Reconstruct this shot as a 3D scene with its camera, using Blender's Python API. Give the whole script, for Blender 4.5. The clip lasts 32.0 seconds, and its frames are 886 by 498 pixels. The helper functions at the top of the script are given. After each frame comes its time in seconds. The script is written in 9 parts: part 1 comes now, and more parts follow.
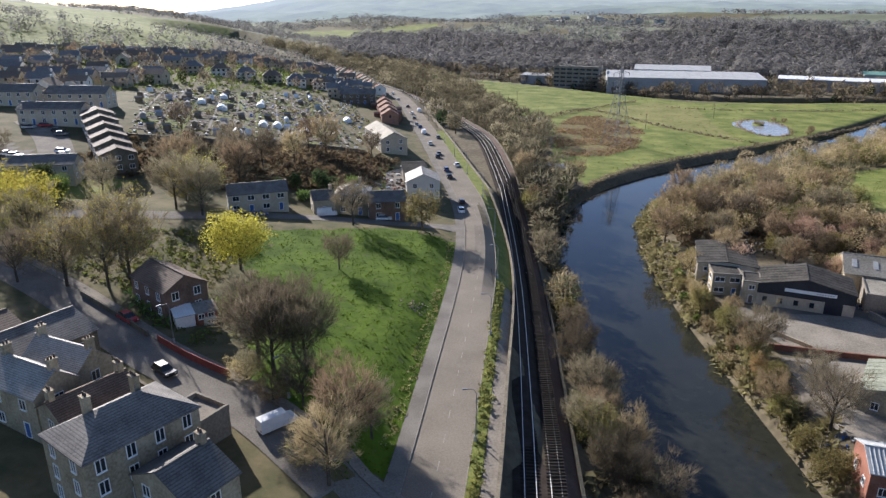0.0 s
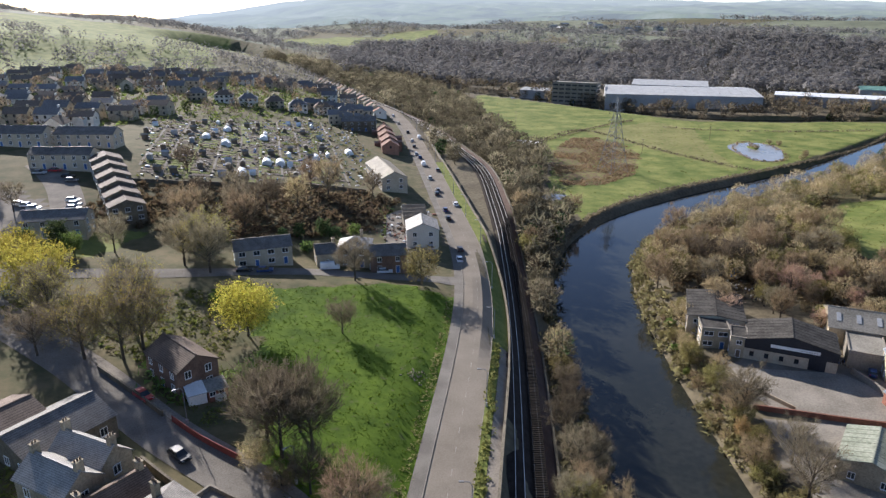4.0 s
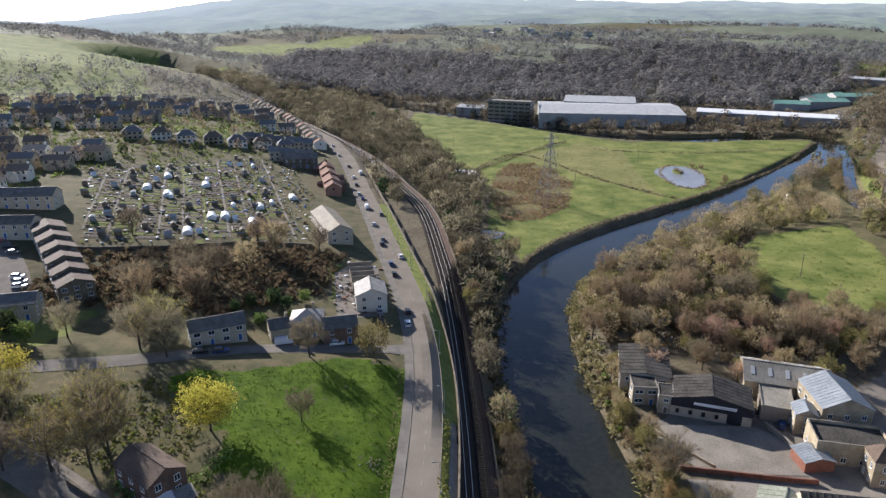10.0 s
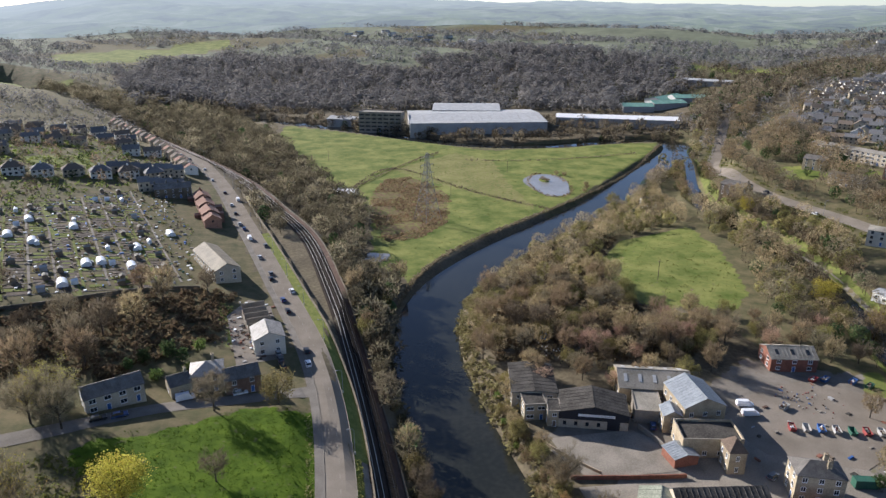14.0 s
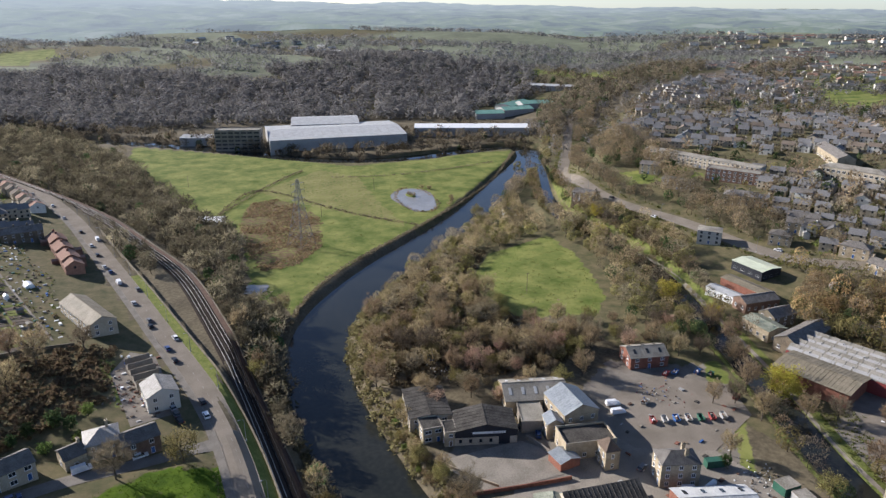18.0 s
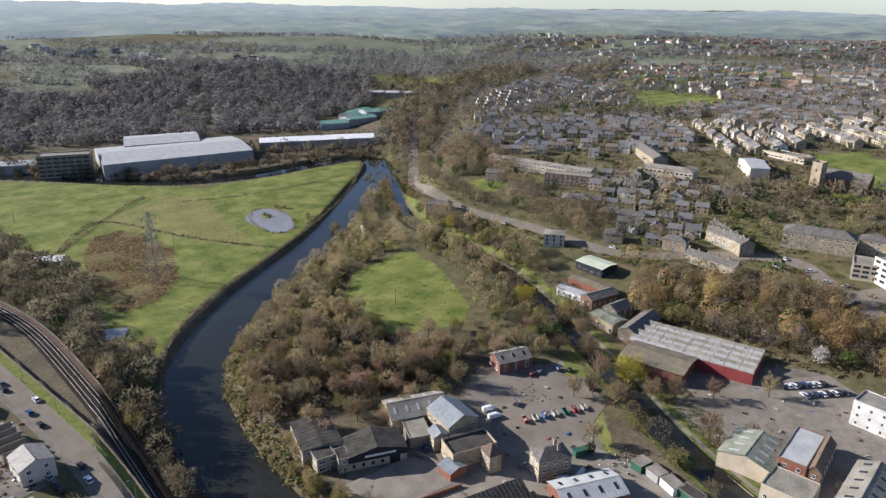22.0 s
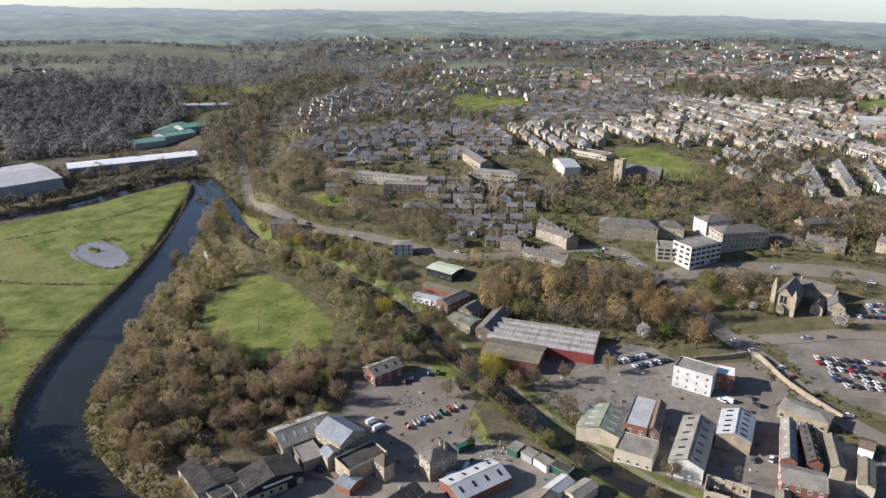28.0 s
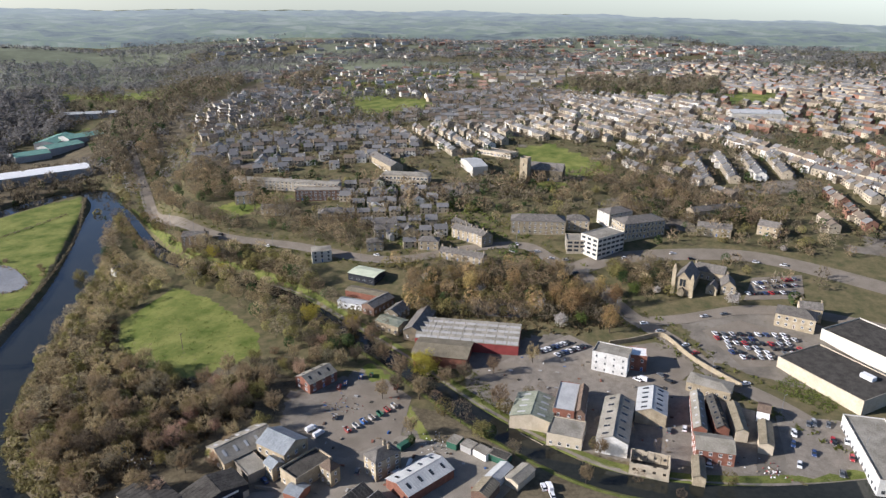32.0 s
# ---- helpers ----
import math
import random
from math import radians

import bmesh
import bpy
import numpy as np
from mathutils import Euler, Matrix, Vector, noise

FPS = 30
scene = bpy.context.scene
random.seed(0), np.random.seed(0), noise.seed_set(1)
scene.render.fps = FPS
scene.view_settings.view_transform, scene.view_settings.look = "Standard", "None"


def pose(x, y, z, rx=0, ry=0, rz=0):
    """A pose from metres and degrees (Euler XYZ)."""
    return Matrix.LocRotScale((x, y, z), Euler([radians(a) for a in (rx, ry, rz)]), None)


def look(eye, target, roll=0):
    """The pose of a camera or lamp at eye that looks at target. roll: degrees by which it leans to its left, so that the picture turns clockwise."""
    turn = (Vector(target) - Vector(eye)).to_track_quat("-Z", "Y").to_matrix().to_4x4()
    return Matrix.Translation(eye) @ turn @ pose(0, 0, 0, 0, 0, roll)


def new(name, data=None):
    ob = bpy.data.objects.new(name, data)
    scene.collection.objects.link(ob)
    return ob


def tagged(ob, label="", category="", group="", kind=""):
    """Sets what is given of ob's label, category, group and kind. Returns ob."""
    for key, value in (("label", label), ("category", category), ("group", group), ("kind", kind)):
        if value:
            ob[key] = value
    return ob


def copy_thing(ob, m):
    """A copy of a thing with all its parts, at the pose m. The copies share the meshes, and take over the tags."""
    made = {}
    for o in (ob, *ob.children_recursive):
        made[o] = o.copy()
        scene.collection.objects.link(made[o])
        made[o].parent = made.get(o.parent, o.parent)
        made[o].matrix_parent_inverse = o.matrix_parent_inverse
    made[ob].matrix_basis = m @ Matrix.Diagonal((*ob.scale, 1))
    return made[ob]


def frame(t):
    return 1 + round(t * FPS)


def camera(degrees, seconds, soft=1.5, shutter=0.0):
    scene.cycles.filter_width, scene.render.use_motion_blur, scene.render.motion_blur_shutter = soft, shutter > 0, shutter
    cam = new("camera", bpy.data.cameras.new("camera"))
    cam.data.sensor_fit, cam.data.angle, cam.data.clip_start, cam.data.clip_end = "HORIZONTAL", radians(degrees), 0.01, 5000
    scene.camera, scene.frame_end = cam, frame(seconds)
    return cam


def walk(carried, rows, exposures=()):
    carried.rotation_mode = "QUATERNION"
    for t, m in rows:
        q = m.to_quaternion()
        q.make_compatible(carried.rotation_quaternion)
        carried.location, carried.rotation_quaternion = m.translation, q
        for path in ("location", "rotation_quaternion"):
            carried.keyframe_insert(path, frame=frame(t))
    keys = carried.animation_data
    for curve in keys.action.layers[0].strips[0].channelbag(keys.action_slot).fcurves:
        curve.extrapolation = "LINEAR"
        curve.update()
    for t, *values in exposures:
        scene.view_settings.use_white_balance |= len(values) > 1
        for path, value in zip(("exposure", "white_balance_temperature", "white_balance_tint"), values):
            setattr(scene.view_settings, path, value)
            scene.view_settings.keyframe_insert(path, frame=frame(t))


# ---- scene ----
cam = camera(66.45, 32.0, soft=1.4)
PATH = [
    (0, (-0.00, -0.01, 54.97), (-0.02, 47.19, 38.46), 0.07),
    (1, (-0.03, -0.14, 58.99), (-0.05, 47.04, 42.41), 0.06),
    (2, (0.14, -0.54, 62.86), (0.07, 46.64, 46.32), 0.04),
    (3, (0.25, -1.03, 66.65), (0.13, 46.18, 50.17), 0.00),
    (3.5, (0.33, -1.21, 68.66), (0.23, 45.99, 52.18), 0.00),
    (5.5, (0.36, -1.85, 76.58), (0.77, 45.34, 60.07), 0.01),
    (6, (0.28, -2.04, 78.57), (0.93, 45.14, 62.05), 0.01),
    (7, (0.03, -2.27, 82.41), (1.28, 44.89, 65.87), 0.02),
    (8, (-0.29, -2.64, 86.34), (1.48, 44.49, 69.76), -0.02),
    (9, (-1.01, -3.35, 90.33), (1.81, 43.71, 73.70), 0.03),
    (10, (-1.77, -4.05, 94.41), (2.61, 42.86, 77.68), 0.06),
    (11, (-2.86, -4.77, 98.39), (3.37, 41.91, 81.58), 0.06),
    (12, (-4.27, -5.78, 102.46), (4.31, 40.49, 85.56), 0.05),
    (13, (-6.09, -6.99, 106.15), (4.95, 38.75, 89.23), 0.06),
    (14, (-8.33, -8.04, 109.65), (5.11, 37.06, 92.74), 0.06),
    (14.5, (-9.45, -8.55, 111.40), (5.18, 36.18, 94.51), 0.05),
    (16.5, (-14.72, -10.41, 119.49), (4.66, 32.47, 102.57), 0.02),
    (17, (-16.11, -10.79, 121.57), (4.43, 31.53, 104.63), 0.02),
    (18, (-18.94, -11.53, 125.77), (3.88, 29.59, 108.79), 0.05),
    (19, (-21.71, -12.09, 129.53), (3.37, 27.68, 112.50), 0.01),
    (20, (-24.70, -12.47, 133.22), (2.69, 25.73, 116.18), 0.00),
    (21, (-27.73, -12.73, 136.67), (1.91, 23.75, 119.63), 0.03),
    (22, (-31.27, -12.93, 140.57), (0.57, 21.63, 123.50), 0.04),
    (23, (-35.44, -12.43, 144.62), (-1.44, 20.00, 127.52), 0.03),
    (24, (-39.01, -11.88, 147.78), (-3.19, 18.52, 130.69), 0.04),
    (24.5, (-40.68, -11.62, 149.11), (-4.19, 18.00, 132.02), 0.01),
    (26.5, (-47.35, -9.91, 152.23), (-8.90, 17.10, 135.16), 0.02),
    (27, (-49.17, -9.36, 153.01), (-10.20, 16.90, 135.93), 0.02),
    (28, (-52.54, -7.84, 154.60), (-12.51, 16.74, 137.49), 0.02),
    (29, (-55.66, -6.45, 155.86), (-14.67, 16.49, 138.73), -0.03),
    (30, (-58.80, -4.68, 157.36), (-16.97, 16.65, 140.17), -0.06),
    (31, (-61.73, -2.97, 158.47), (-19.13, 16.77, 141.27), -0.07),
    (32, (-64.85, -1.19, 159.75), (-21.53, 16.91, 142.54), -0.06),
]
walk(cam, [(t, look(eye, target, roll)) for t, eye, target, roll in PATH], exposures=[(0, 1.04, 6150, 15), (12, 0.88, 6150, 15), (32, 0.74, 6150, 15)])

# ---- light ----
SUN_EL, SUN_AZ = 24.0, -33.0  # degrees above the horizon; east of north
world = bpy.data.worlds.new("sky")
scene.world = world
world.use_nodes = True
wn = world.node_tree.nodes
sky = wn.new("ShaderNodeTexSky")
sky.sky_type, sky.sun_disc = "NISHITA", False
sky.sun_elevation, sky.sun_rotation = radians(SUN_EL), radians(SUN_AZ)
sky.air_density, sky.dust_density, sky.ozone_density = 0.6, 0.3, 1.3
wn["Background"].inputs["Strength"].default_value = 0.092
world.node_tree.links.new(sky.outputs[0], wn["Background"].inputs["Color"])
lamp = bpy.data.lights.new("sun", "SUN")
lamp.energy, lamp.angle, lamp.color = 5.0, radians(0.6), (1.0, 0.945, 0.86)
sun = new("sun", lamp)
sun.matrix_world = look((0, 0, 0), (-math.sin(radians(SUN_AZ)) * math.cos(radians(SUN_EL)), -math.cos(radians(SUN_AZ)) * math.cos(radians(SUN_EL)), -math.sin(radians(SUN_EL))))

# ---- materials ----
def mat(name, a, b, scale=0.3, fine=4.0, rough=0.85, bump=0.3, metal=0.0, spec=0.3, vary=0.0, island=0.0, hue=0.0):
    """Two tones mixed by coarse and fine noise in the world, with relief; vary, island: how far single objects or pieces differ in tone."""
    m = bpy.data.materials.new(name)
    m.use_nodes = True
    n, k = m.node_tree.nodes, m.node_tree.links.new
    bsdf = n["Principled BSDF"]
    bsdf.inputs["Roughness"].default_value, bsdf.inputs["Metallic"].default_value = rough, metal
    bsdf.inputs["Specular IOR Level"].default_value = spec
    geo = n.new("ShaderNodeNewGeometry")
    big, small = n.new("ShaderNodeTexNoise"), n.new("ShaderNodeTexNoise")
    for t, s, d in ((big, scale, 4), (small, fine, 3)):
        t.inputs["Scale"].default_value, t.inputs["Detail"].default_value = s, d
        k(geo.outputs["Position"], t.inputs["Vector"])
    add = n.new("ShaderNodeMath")
    add.operation = "MULTIPLY_ADD"
    add.inputs[1].default_value = 0.5
    half = n.new("ShaderNodeMath")
    half.operation, half.inputs[1].default_value = "MULTIPLY", 0.5
    k(big.outputs[0], add.inputs[0]), k(small.outputs[0], half.inputs[0]), k(half.outputs[0], add.inputs[2])
    ramp = n.new("ShaderNodeValToRGB")
    ramp.color_ramp.elements[0].position, ramp.color_ramp.elements[1].position = 0.38, 0.62
    ramp.color_ramp.elements[0].color, ramp.color_ramp.elements[1].color = (*a, 1), (*b, 1)
    k(add.outputs[0], ramp.inputs[0])
    col = ramp.outputs[0]
    for much, src, key in ((vary, "ShaderNodeObjectInfo", "Random"), (island, "ShaderNodeNewGeometry", "Random Per Island")):
        if much:
            info, hsv, rng = n.new(src), n.new("ShaderNodeHueSaturation"), n.new("ShaderNodeMapRange")
            rng.inputs["To Min"].default_value, rng.inputs["To Max"].default_value = 1 - much, 1 + much
            k(info.outputs[key], rng.inputs[0]), k(rng.outputs[0], hsv.inputs["Value"]), k(col, hsv.inputs["Color"])
            if hue:
                rh = n.new("ShaderNodeMapRange")
                rh.inputs["To Min"].default_value, rh.inputs["To Max"].default_value = 0.5 - hue, 0.5 + hue
                k(info.outputs[key], rh.inputs[0]), k(rh.outputs[0], hsv.inputs["Hue"])
            col = hsv.outputs[0]
    k(col, bsdf.inputs["Base Color"])
    if bump:
        bp = n.new("ShaderNodeBump")
        bp.inputs["Strength"].default_value, bp.inputs["Distance"].default_value = bump, 0.05
        k(small.outputs[0], bp.inputs["Height"]), k(bp.outputs[0], bsdf.inputs["Normal"])
    return m


def leafy(name, a, b, vary=0.27, hue=0.016, rough=0.9, island=0.22):
    m = mat(name, a, b, 0.12, 1.1, rough, 0.0, spec=0.1, vary=vary, island=island, hue=hue)
    n, k = m.node_tree.nodes, m.node_tree.links.new
    thin, mix, tone, more, tint = (n.new("ShaderNode" + q) for q in ("BsdfTranslucent", "MixShader", "Attribute", "Math", "HueSaturation"))
    mix.inputs[0].default_value = 0.45
    bsdf = n["Principled BSDF"]
    tone.attribute_name = "tone"  # each tree of a joined wood has its own
    more.inputs[1].default_value = 1.0
    k(tone.outputs["Fac"], more.inputs[0]), k(more.outputs[0], tint.inputs["Value"])
    k(bsdf.inputs["Base Color"].links[0].from_socket, tint.inputs["Color"]), k(tint.outputs[0], bsdf.inputs["Base Color"])
    k(bsdf.inputs["Base Color"].links[0].from_socket, thin.inputs["Color"])
    k(bsdf.outputs[0], mix.inputs[1]), k(thin.outputs[0], mix.inputs[2]), k(mix.outputs[0], n["Material Output"].inputs["Surface"])
    return m


def zoned(name):
    """The ground: rough earth and leaf litter, with turf, dead reeds, scrub and worn hard standing by the mesh's own zones."""
    m = mat(name, (0.085, 0.070, 0.046), (0.165, 0.138, 0.088), 0.06, 0.7, 0.95, 0.5, spec=0.1)
    n, k = m.node_tree.nodes, m.node_tree.links.new
    bsdf, geo = n["Principled BSDF"], n["Geometry"]
    col = bsdf.inputs["Base Color"].links[0].from_socket
    # upland: olive far fields, their colour bleached and greyed for haze
    for zone, a, b, s in (("wild", (0.075, 0.078, 0.036), (0.160, 0.130, 0.072), 0.16), ("turf", (0.078, 0.112, 0.022), (0.225, 0.232, 0.070), 0.055),
                          ("dry", (0.15, 0.145, 0.050), (0.25, 0.225, 0.092), 0.05), ("lush", (0.038, 0.074, 0.004), (0.096, 0.150, 0.012), 0.16), ("reed", (0.095, 0.062, 0.036), (0.170, 0.112, 0.066), 0.35), ("hard", (0.13, 0.115, 0.094), (0.23, 0.205, 0.17), 0.08), ("upland", (0.115, 0.125, 0.085), (0.205, 0.222, 0.145), 0.012)):
        at, noise_, fine, ramp, mix, edge = (n.new("ShaderNode" + s_) for s_ in ("Attribute", "TexNoise", "TexNoise", "ValToRGB", "MixRGB", "MapRange"))
        at.attribute_name = zone
        noise_.inputs["Scale"].default_value, noise_.inputs["Detail"].default_value = s, 6
        noise_.inputs["Roughness"].default_value = 0.7
        fine.inputs["Scale"].default_value, fine.inputs["Detail"].default_value = 0.45, 5
        k(geo.outputs["Position"], noise_.inputs["Vector"]), k(geo.outputs["Position"], fine.inputs["Vector"])
        ramp.color_ramp.elements[0].position, ramp.color_ramp.elements[1].position = 0.35, 0.65
        ramp.color_ramp.elements[0].color, ramp.color_ramp.elements[1].color = (*a, 1), (*b, 1)
        k(noise_.outputs[0], ramp.inputs[0])
        jag = n.new("ShaderNodeMath")
        jag.operation = "ADD"
        k(at.outputs["Fac"], jag.inputs[0]), k(fine.outputs[0], jag.inputs[1])
        edge.inputs["From Min"].default_value, edge.inputs["From Max"].default_value = 0.9, 1.1
        k(jag.outputs[0], edge.inputs[0])
        k(edge.outputs[0], mix.inputs[0]), k(col, mix.inputs[1]), k(ramp.outputs[0], mix.inputs[2])
        col = mix.outputs[0]
    k(col, bsdf.inputs["Base Color"])
    return m


GROUND = zoned("earth_and_turf")
ASPHALT = mat("asphalt", (0.165, 0.142, 0.112), (0.24, 0.208, 0.168), 0.12, 5.0, 0.95, 0.15, spec=0.06)
DARK_ASPHALT = mat("patched_asphalt", (0.135, 0.122, 0.104), (0.225, 0.205, 0.176), 0.2, 5.0, 0.95, 0.15, spec=0.06)
PAVING = mat("paving", (0.165, 0.145, 0.12), (0.26, 0.23, 0.19), 0.3, 3.0, 0.95, 0.2, spec=0.08)
CONCRETE = mat("concrete", (0.180, 0.160, 0.130), (0.295, 0.262, 0.215), 0.15, 3.0, 0.95, 0.2, spec=0.1)
BALLAST = mat("ballast", (0.028, 0.022, 0.018), (0.058, 0.046, 0.038), 0.5, 6.0, 0.95, 0.8, spec=0.05)
RUST = mat("rusty_ballast", (0.075, 0.045, 0.032), (0.13, 0.080, 0.057), 0.4, 5.0, 0.95, 0.6)
STEEL = mat("worn_steel", (0.62, 0.58, 0.52), (0.76, 0.72, 0.66), 1.0, 8.0, 0.5, 0.0, metal=0.25)
GALV = mat("galvanised_steel", (0.17, 0.175, 0.18), (0.27, 0.275, 0.28), 1.0, 8.0, 0.6, 0.0, metal=0.3)
STONE = mat("yorkshire_stone", (0.245, 0.198, 0.130), (0.43, 0.36, 0.250), 0.35, 3.0, 0.9, 0.5, vary=0.14)
DARK_STONE = mat("sooty_stone", (0.10, 0.085, 0.062), (0.21, 0.175, 0.12), 0.4, 3.0, 0.9, 0.5, vary=0.14)
BUFF = mat("buff_render", (0.40, 0.34, 0.25), (0.52, 0.45, 0.34), 0.3, 2.0, 0.9, 0.15, vary=0.08)
BRICK = mat("red_brick", (0.165, 0.070, 0.047), (0.275, 0.120, 0.080), 0.5, 4.0, 0.9, 0.4, vary=0.12)
BROWN_BRICK = mat("brown_brick", (0.12, 0.075, 0.055), (0.21, 0.135, 0.095), 0.5, 4.0, 0.9, 0.4, vary=0.12)
WHITE = mat("white_paint", (0.70, 0.70, 0.68), (0.82, 0.82, 0.80), 0.4, 3.0, 0.6, 0.1)
DIRTY_WHITE = mat("weathered_white_paint", (0.46, 0.45, 0.42), (0.64, 0.63, 0.60), 0.25, 2.0, 0.8, 0.1)
CREAM = mat("cream_render", (0.48, 0.45, 0.38), (0.60, 0.565, 0.485), 0.3, 3.0, 0.8, 0.1)
SLATE = mat("slate_roof", (0.105, 0.094, 0.082), (0.21, 0.192, 0.168), 0.5, 5.0, 0.7, 0.4, spec=0.25, vary=0.18)
GREY_SLATE = mat("stone_slate_roof", (0.25, 0.232, 0.205), (0.40, 0.375, 0.335), 0.5, 4.0, 0.65, 0.4, spec=0.25, vary=0.16)
BROWN_TILE = mat("brown_tile_roof", (0.12, 0.087, 0.064), (0.205, 0.15, 0.112), 0.4, 4.0, 0.8, 0.4, spec=0.15, vary=0.16)
RED_TILE = mat("red_tile_roof", (0.20, 0.095, 0.065), (0.32, 0.16, 0.11), 0.4, 4.0, 0.65, 0.4, vary=0.16)
DARK_ROOF = mat("dark_sheet_roof", (0.040, 0.037, 0.032), (0.095, 0.087, 0.076), 0.25, 2.0, 0.9, 0.2, spec=0.08)
PALE_ROOF = mat("pale_sheet_roof", (0.33, 0.335, 0.33), (0.46, 0.465, 0.455), 0.2, 2.0, 0.8, 0.1, spec=0.15)
FIBRE_ROOF = mat("fibre_cement_roof", (0.17, 0.155, 0.122), (0.33, 0.305, 0.258), 0.18, 2.5, 0.85, 0.2, spec=0.12)
MOSS_ROOF = mat("mossy_sheet_roof", (0.15, 0.165, 0.115), (0.30, 0.31, 0.24), 0.25, 2.0, 0.75, 0.2)
TAN_ROOF = mat("weathered_tan_roof", (0.15, 0.128, 0.085), (0.25, 0.213, 0.15), 0.25, 2.0, 0.75, 0.2)
GREEN_ROOF = mat("green_sheet_roof", (0.13, 0.27, 0.21), (0.20, 0.36, 0.29), 0.2, 2.0, 0.6, 0.1)
LIME_ROOF = mat("pale_green_roof", (0.46, 0.49, 0.36), (0.58, 0.61, 0.46), 0.2, 2.0, 0.6, 0.1)
RED_PAINT = mat("red_paint", (0.20, 0.042, 0.040), (0.28, 0.062, 0.056), 0.3, 3.0, 0.6, 0.1)
BLACK_PAINT = mat("black_cladding", (0.016, 0.018, 0.024), (0.030, 0.033, 0.040), 0.3, 3.0, 0.55, 0.1)
GREEN_PAINT = mat("green_paint", (0.026, 0.085, 0.058), (0.042, 0.125, 0.085), 0.4, 3.0, 0.5, 0.1)
BLUE_PAINT = mat("blue_paint", (0.035, 0.09, 0.24), (0.06, 0.14, 0.34), 0.4, 3.0, 0.5, 0.1)
GREY_PAINT = mat("grey_cladding", (0.29, 0.285, 0.27), (0.39, 0.38, 0.36), 0.15, 2.0, 0.6, 0.1)
GLASS = mat("window_glass", (0.018, 0.022, 0.026), (0.035, 0.040, 0.046), 0.3, 1.0, 0.12, 0.0, spec=0.6)
TIMBER = mat("weathered_timber", (0.13, 0.10, 0.07), (0.24, 0.19, 0.135), 0.6, 5.0, 0.9, 0.3, vary=0.2)
GLAZED_ROOF = mat("glazed_roof", (0.20, 0.22, 0.23), (0.32, 0.34, 0.35), 0.4, 2.0, 0.3, 0.0, spec=0.5)
OAK_SLEEPER = mat("dark_sleeper", (0.014, 0.012, 0.010), (0.034, 0.028, 0.023), 0.6, 5.0, 0.95, 0.2, spec=0.08, vary=0.2)
BARK = mat("bark", (0.045, 0.036, 0.027), (0.10, 0.082, 0.062), 1.0, 6.0, 0.95, 0.5)
TYRE = mat("tyre", (0.012, 0.012, 0.012), (0.022, 0.022, 0.022), 2, 9, 0.9, 0.0)
TWIG_BROWN = leafy("brown_twigs", (0.225, 0.168, 0.098), (0.385, 0.295, 0.180))
TWIG_GREY = leafy("grey_twigs", (0.155, 0.126, 0.082), (0.265, 0.222, 0.150))
TWIG_DARK = leafy("dark_twigs", (0.078, 0.064, 0.043), (0.145, 0.120, 0.080))
TWIG_PINK = leafy("pinkish_twigs", (0.31, 0.195, 0.14), (0.44, 0.295, 0.22))
LEAF_OLIVE = leafy("olive_buds", (0.165, 0.145, 0.055), (0.28, 0.24, 0.098))
LEAF_YELLOW = leafy("yellow_green_leaves", (0.31, 0.265, 0.045), (0.48, 0.41, 0.085))
LEAF_GOLD = leafy("golden_buds", (0.34, 0.235, 0.105), (0.47, 0.335, 0.16))
LEAF_DARK = leafy("dark_leaves", (0.045, 0.07, 0.028), (0.095, 0.13, 0.05))
LEAF_GREEN = leafy("green_leaves", (0.10, 0.14, 0.035), (0.19, 0.24, 0.07))
BLOSSOM = leafy("white_blossom", (0.42, 0.38, 0.34), (0.60, 0.56, 0.52))


def water_mat():
    m = mat("river_water", (0.017, 0.019, 0.015), (0.028, 0.029, 0.023), 0.05, 0.6, 0.06, 0.0, spec=0.27)
    n, k = m.node_tree.nodes, m.node_tree.links.new
    t, b, geo = n.new("ShaderNodeTexNoise"), n.new("ShaderNodeBump"), n["Geometry"]
    t.inputs["Scale"].default_value, t.inputs["Detail"].default_value = 0.9, 4
    b.inputs["Strength"].default_value, b.inputs["Distance"].default_value = 0.10, 0.05
    k(geo.outputs["Position"], t.inputs["Vector"]), k(t.outputs[0], b.inputs["Height"]), k(b.outputs[0], n["Principled BSDF"].inputs["Normal"])
    return m


def coursed(m, course=0.17):
    """Dark joints between courses of slates or tiles, by height."""
    n, k = m.node_tree.nodes, m.node_tree.links.new
    bsdf = n["Principled BSDF"]
    col = bsdf.inputs["Base Color"].links[0].from_socket
    sep, mul, frac, ramp, mix = (n.new("ShaderNode" + q) for q in ("SeparateXYZ", "Math", "Math", "ValToRGB", "MixRGB"))
    mul.operation, frac.operation, mix.blend_type = "MULTIPLY", "FRACT", "MULTIPLY"
    mul.inputs[1].default_value, mix.inputs[0].default_value = 1 / course, 1.0
    ramp.color_ramp.elements[0].position, ramp.color_ramp.elements[1].position = 0.0, 0.45
    ramp.color_ramp.elements[0].color, ramp.color_ramp.elements[1].color = (0.45, 0.45, 0.45, 1), (1, 1, 1, 1)
    k(n["Geometry"].outputs["Position"], sep.inputs[0]), k(sep.outputs["Z"], mul.inputs[0]), k(mul.outputs[0], frac.inputs[0]), k(frac.outputs[0], ramp.inputs[0])
    k(col, mix.inputs[1]), k(ramp.outputs[0], mix.inputs[2]), k(mix.outputs[0], bsdf.inputs["Base Color"])


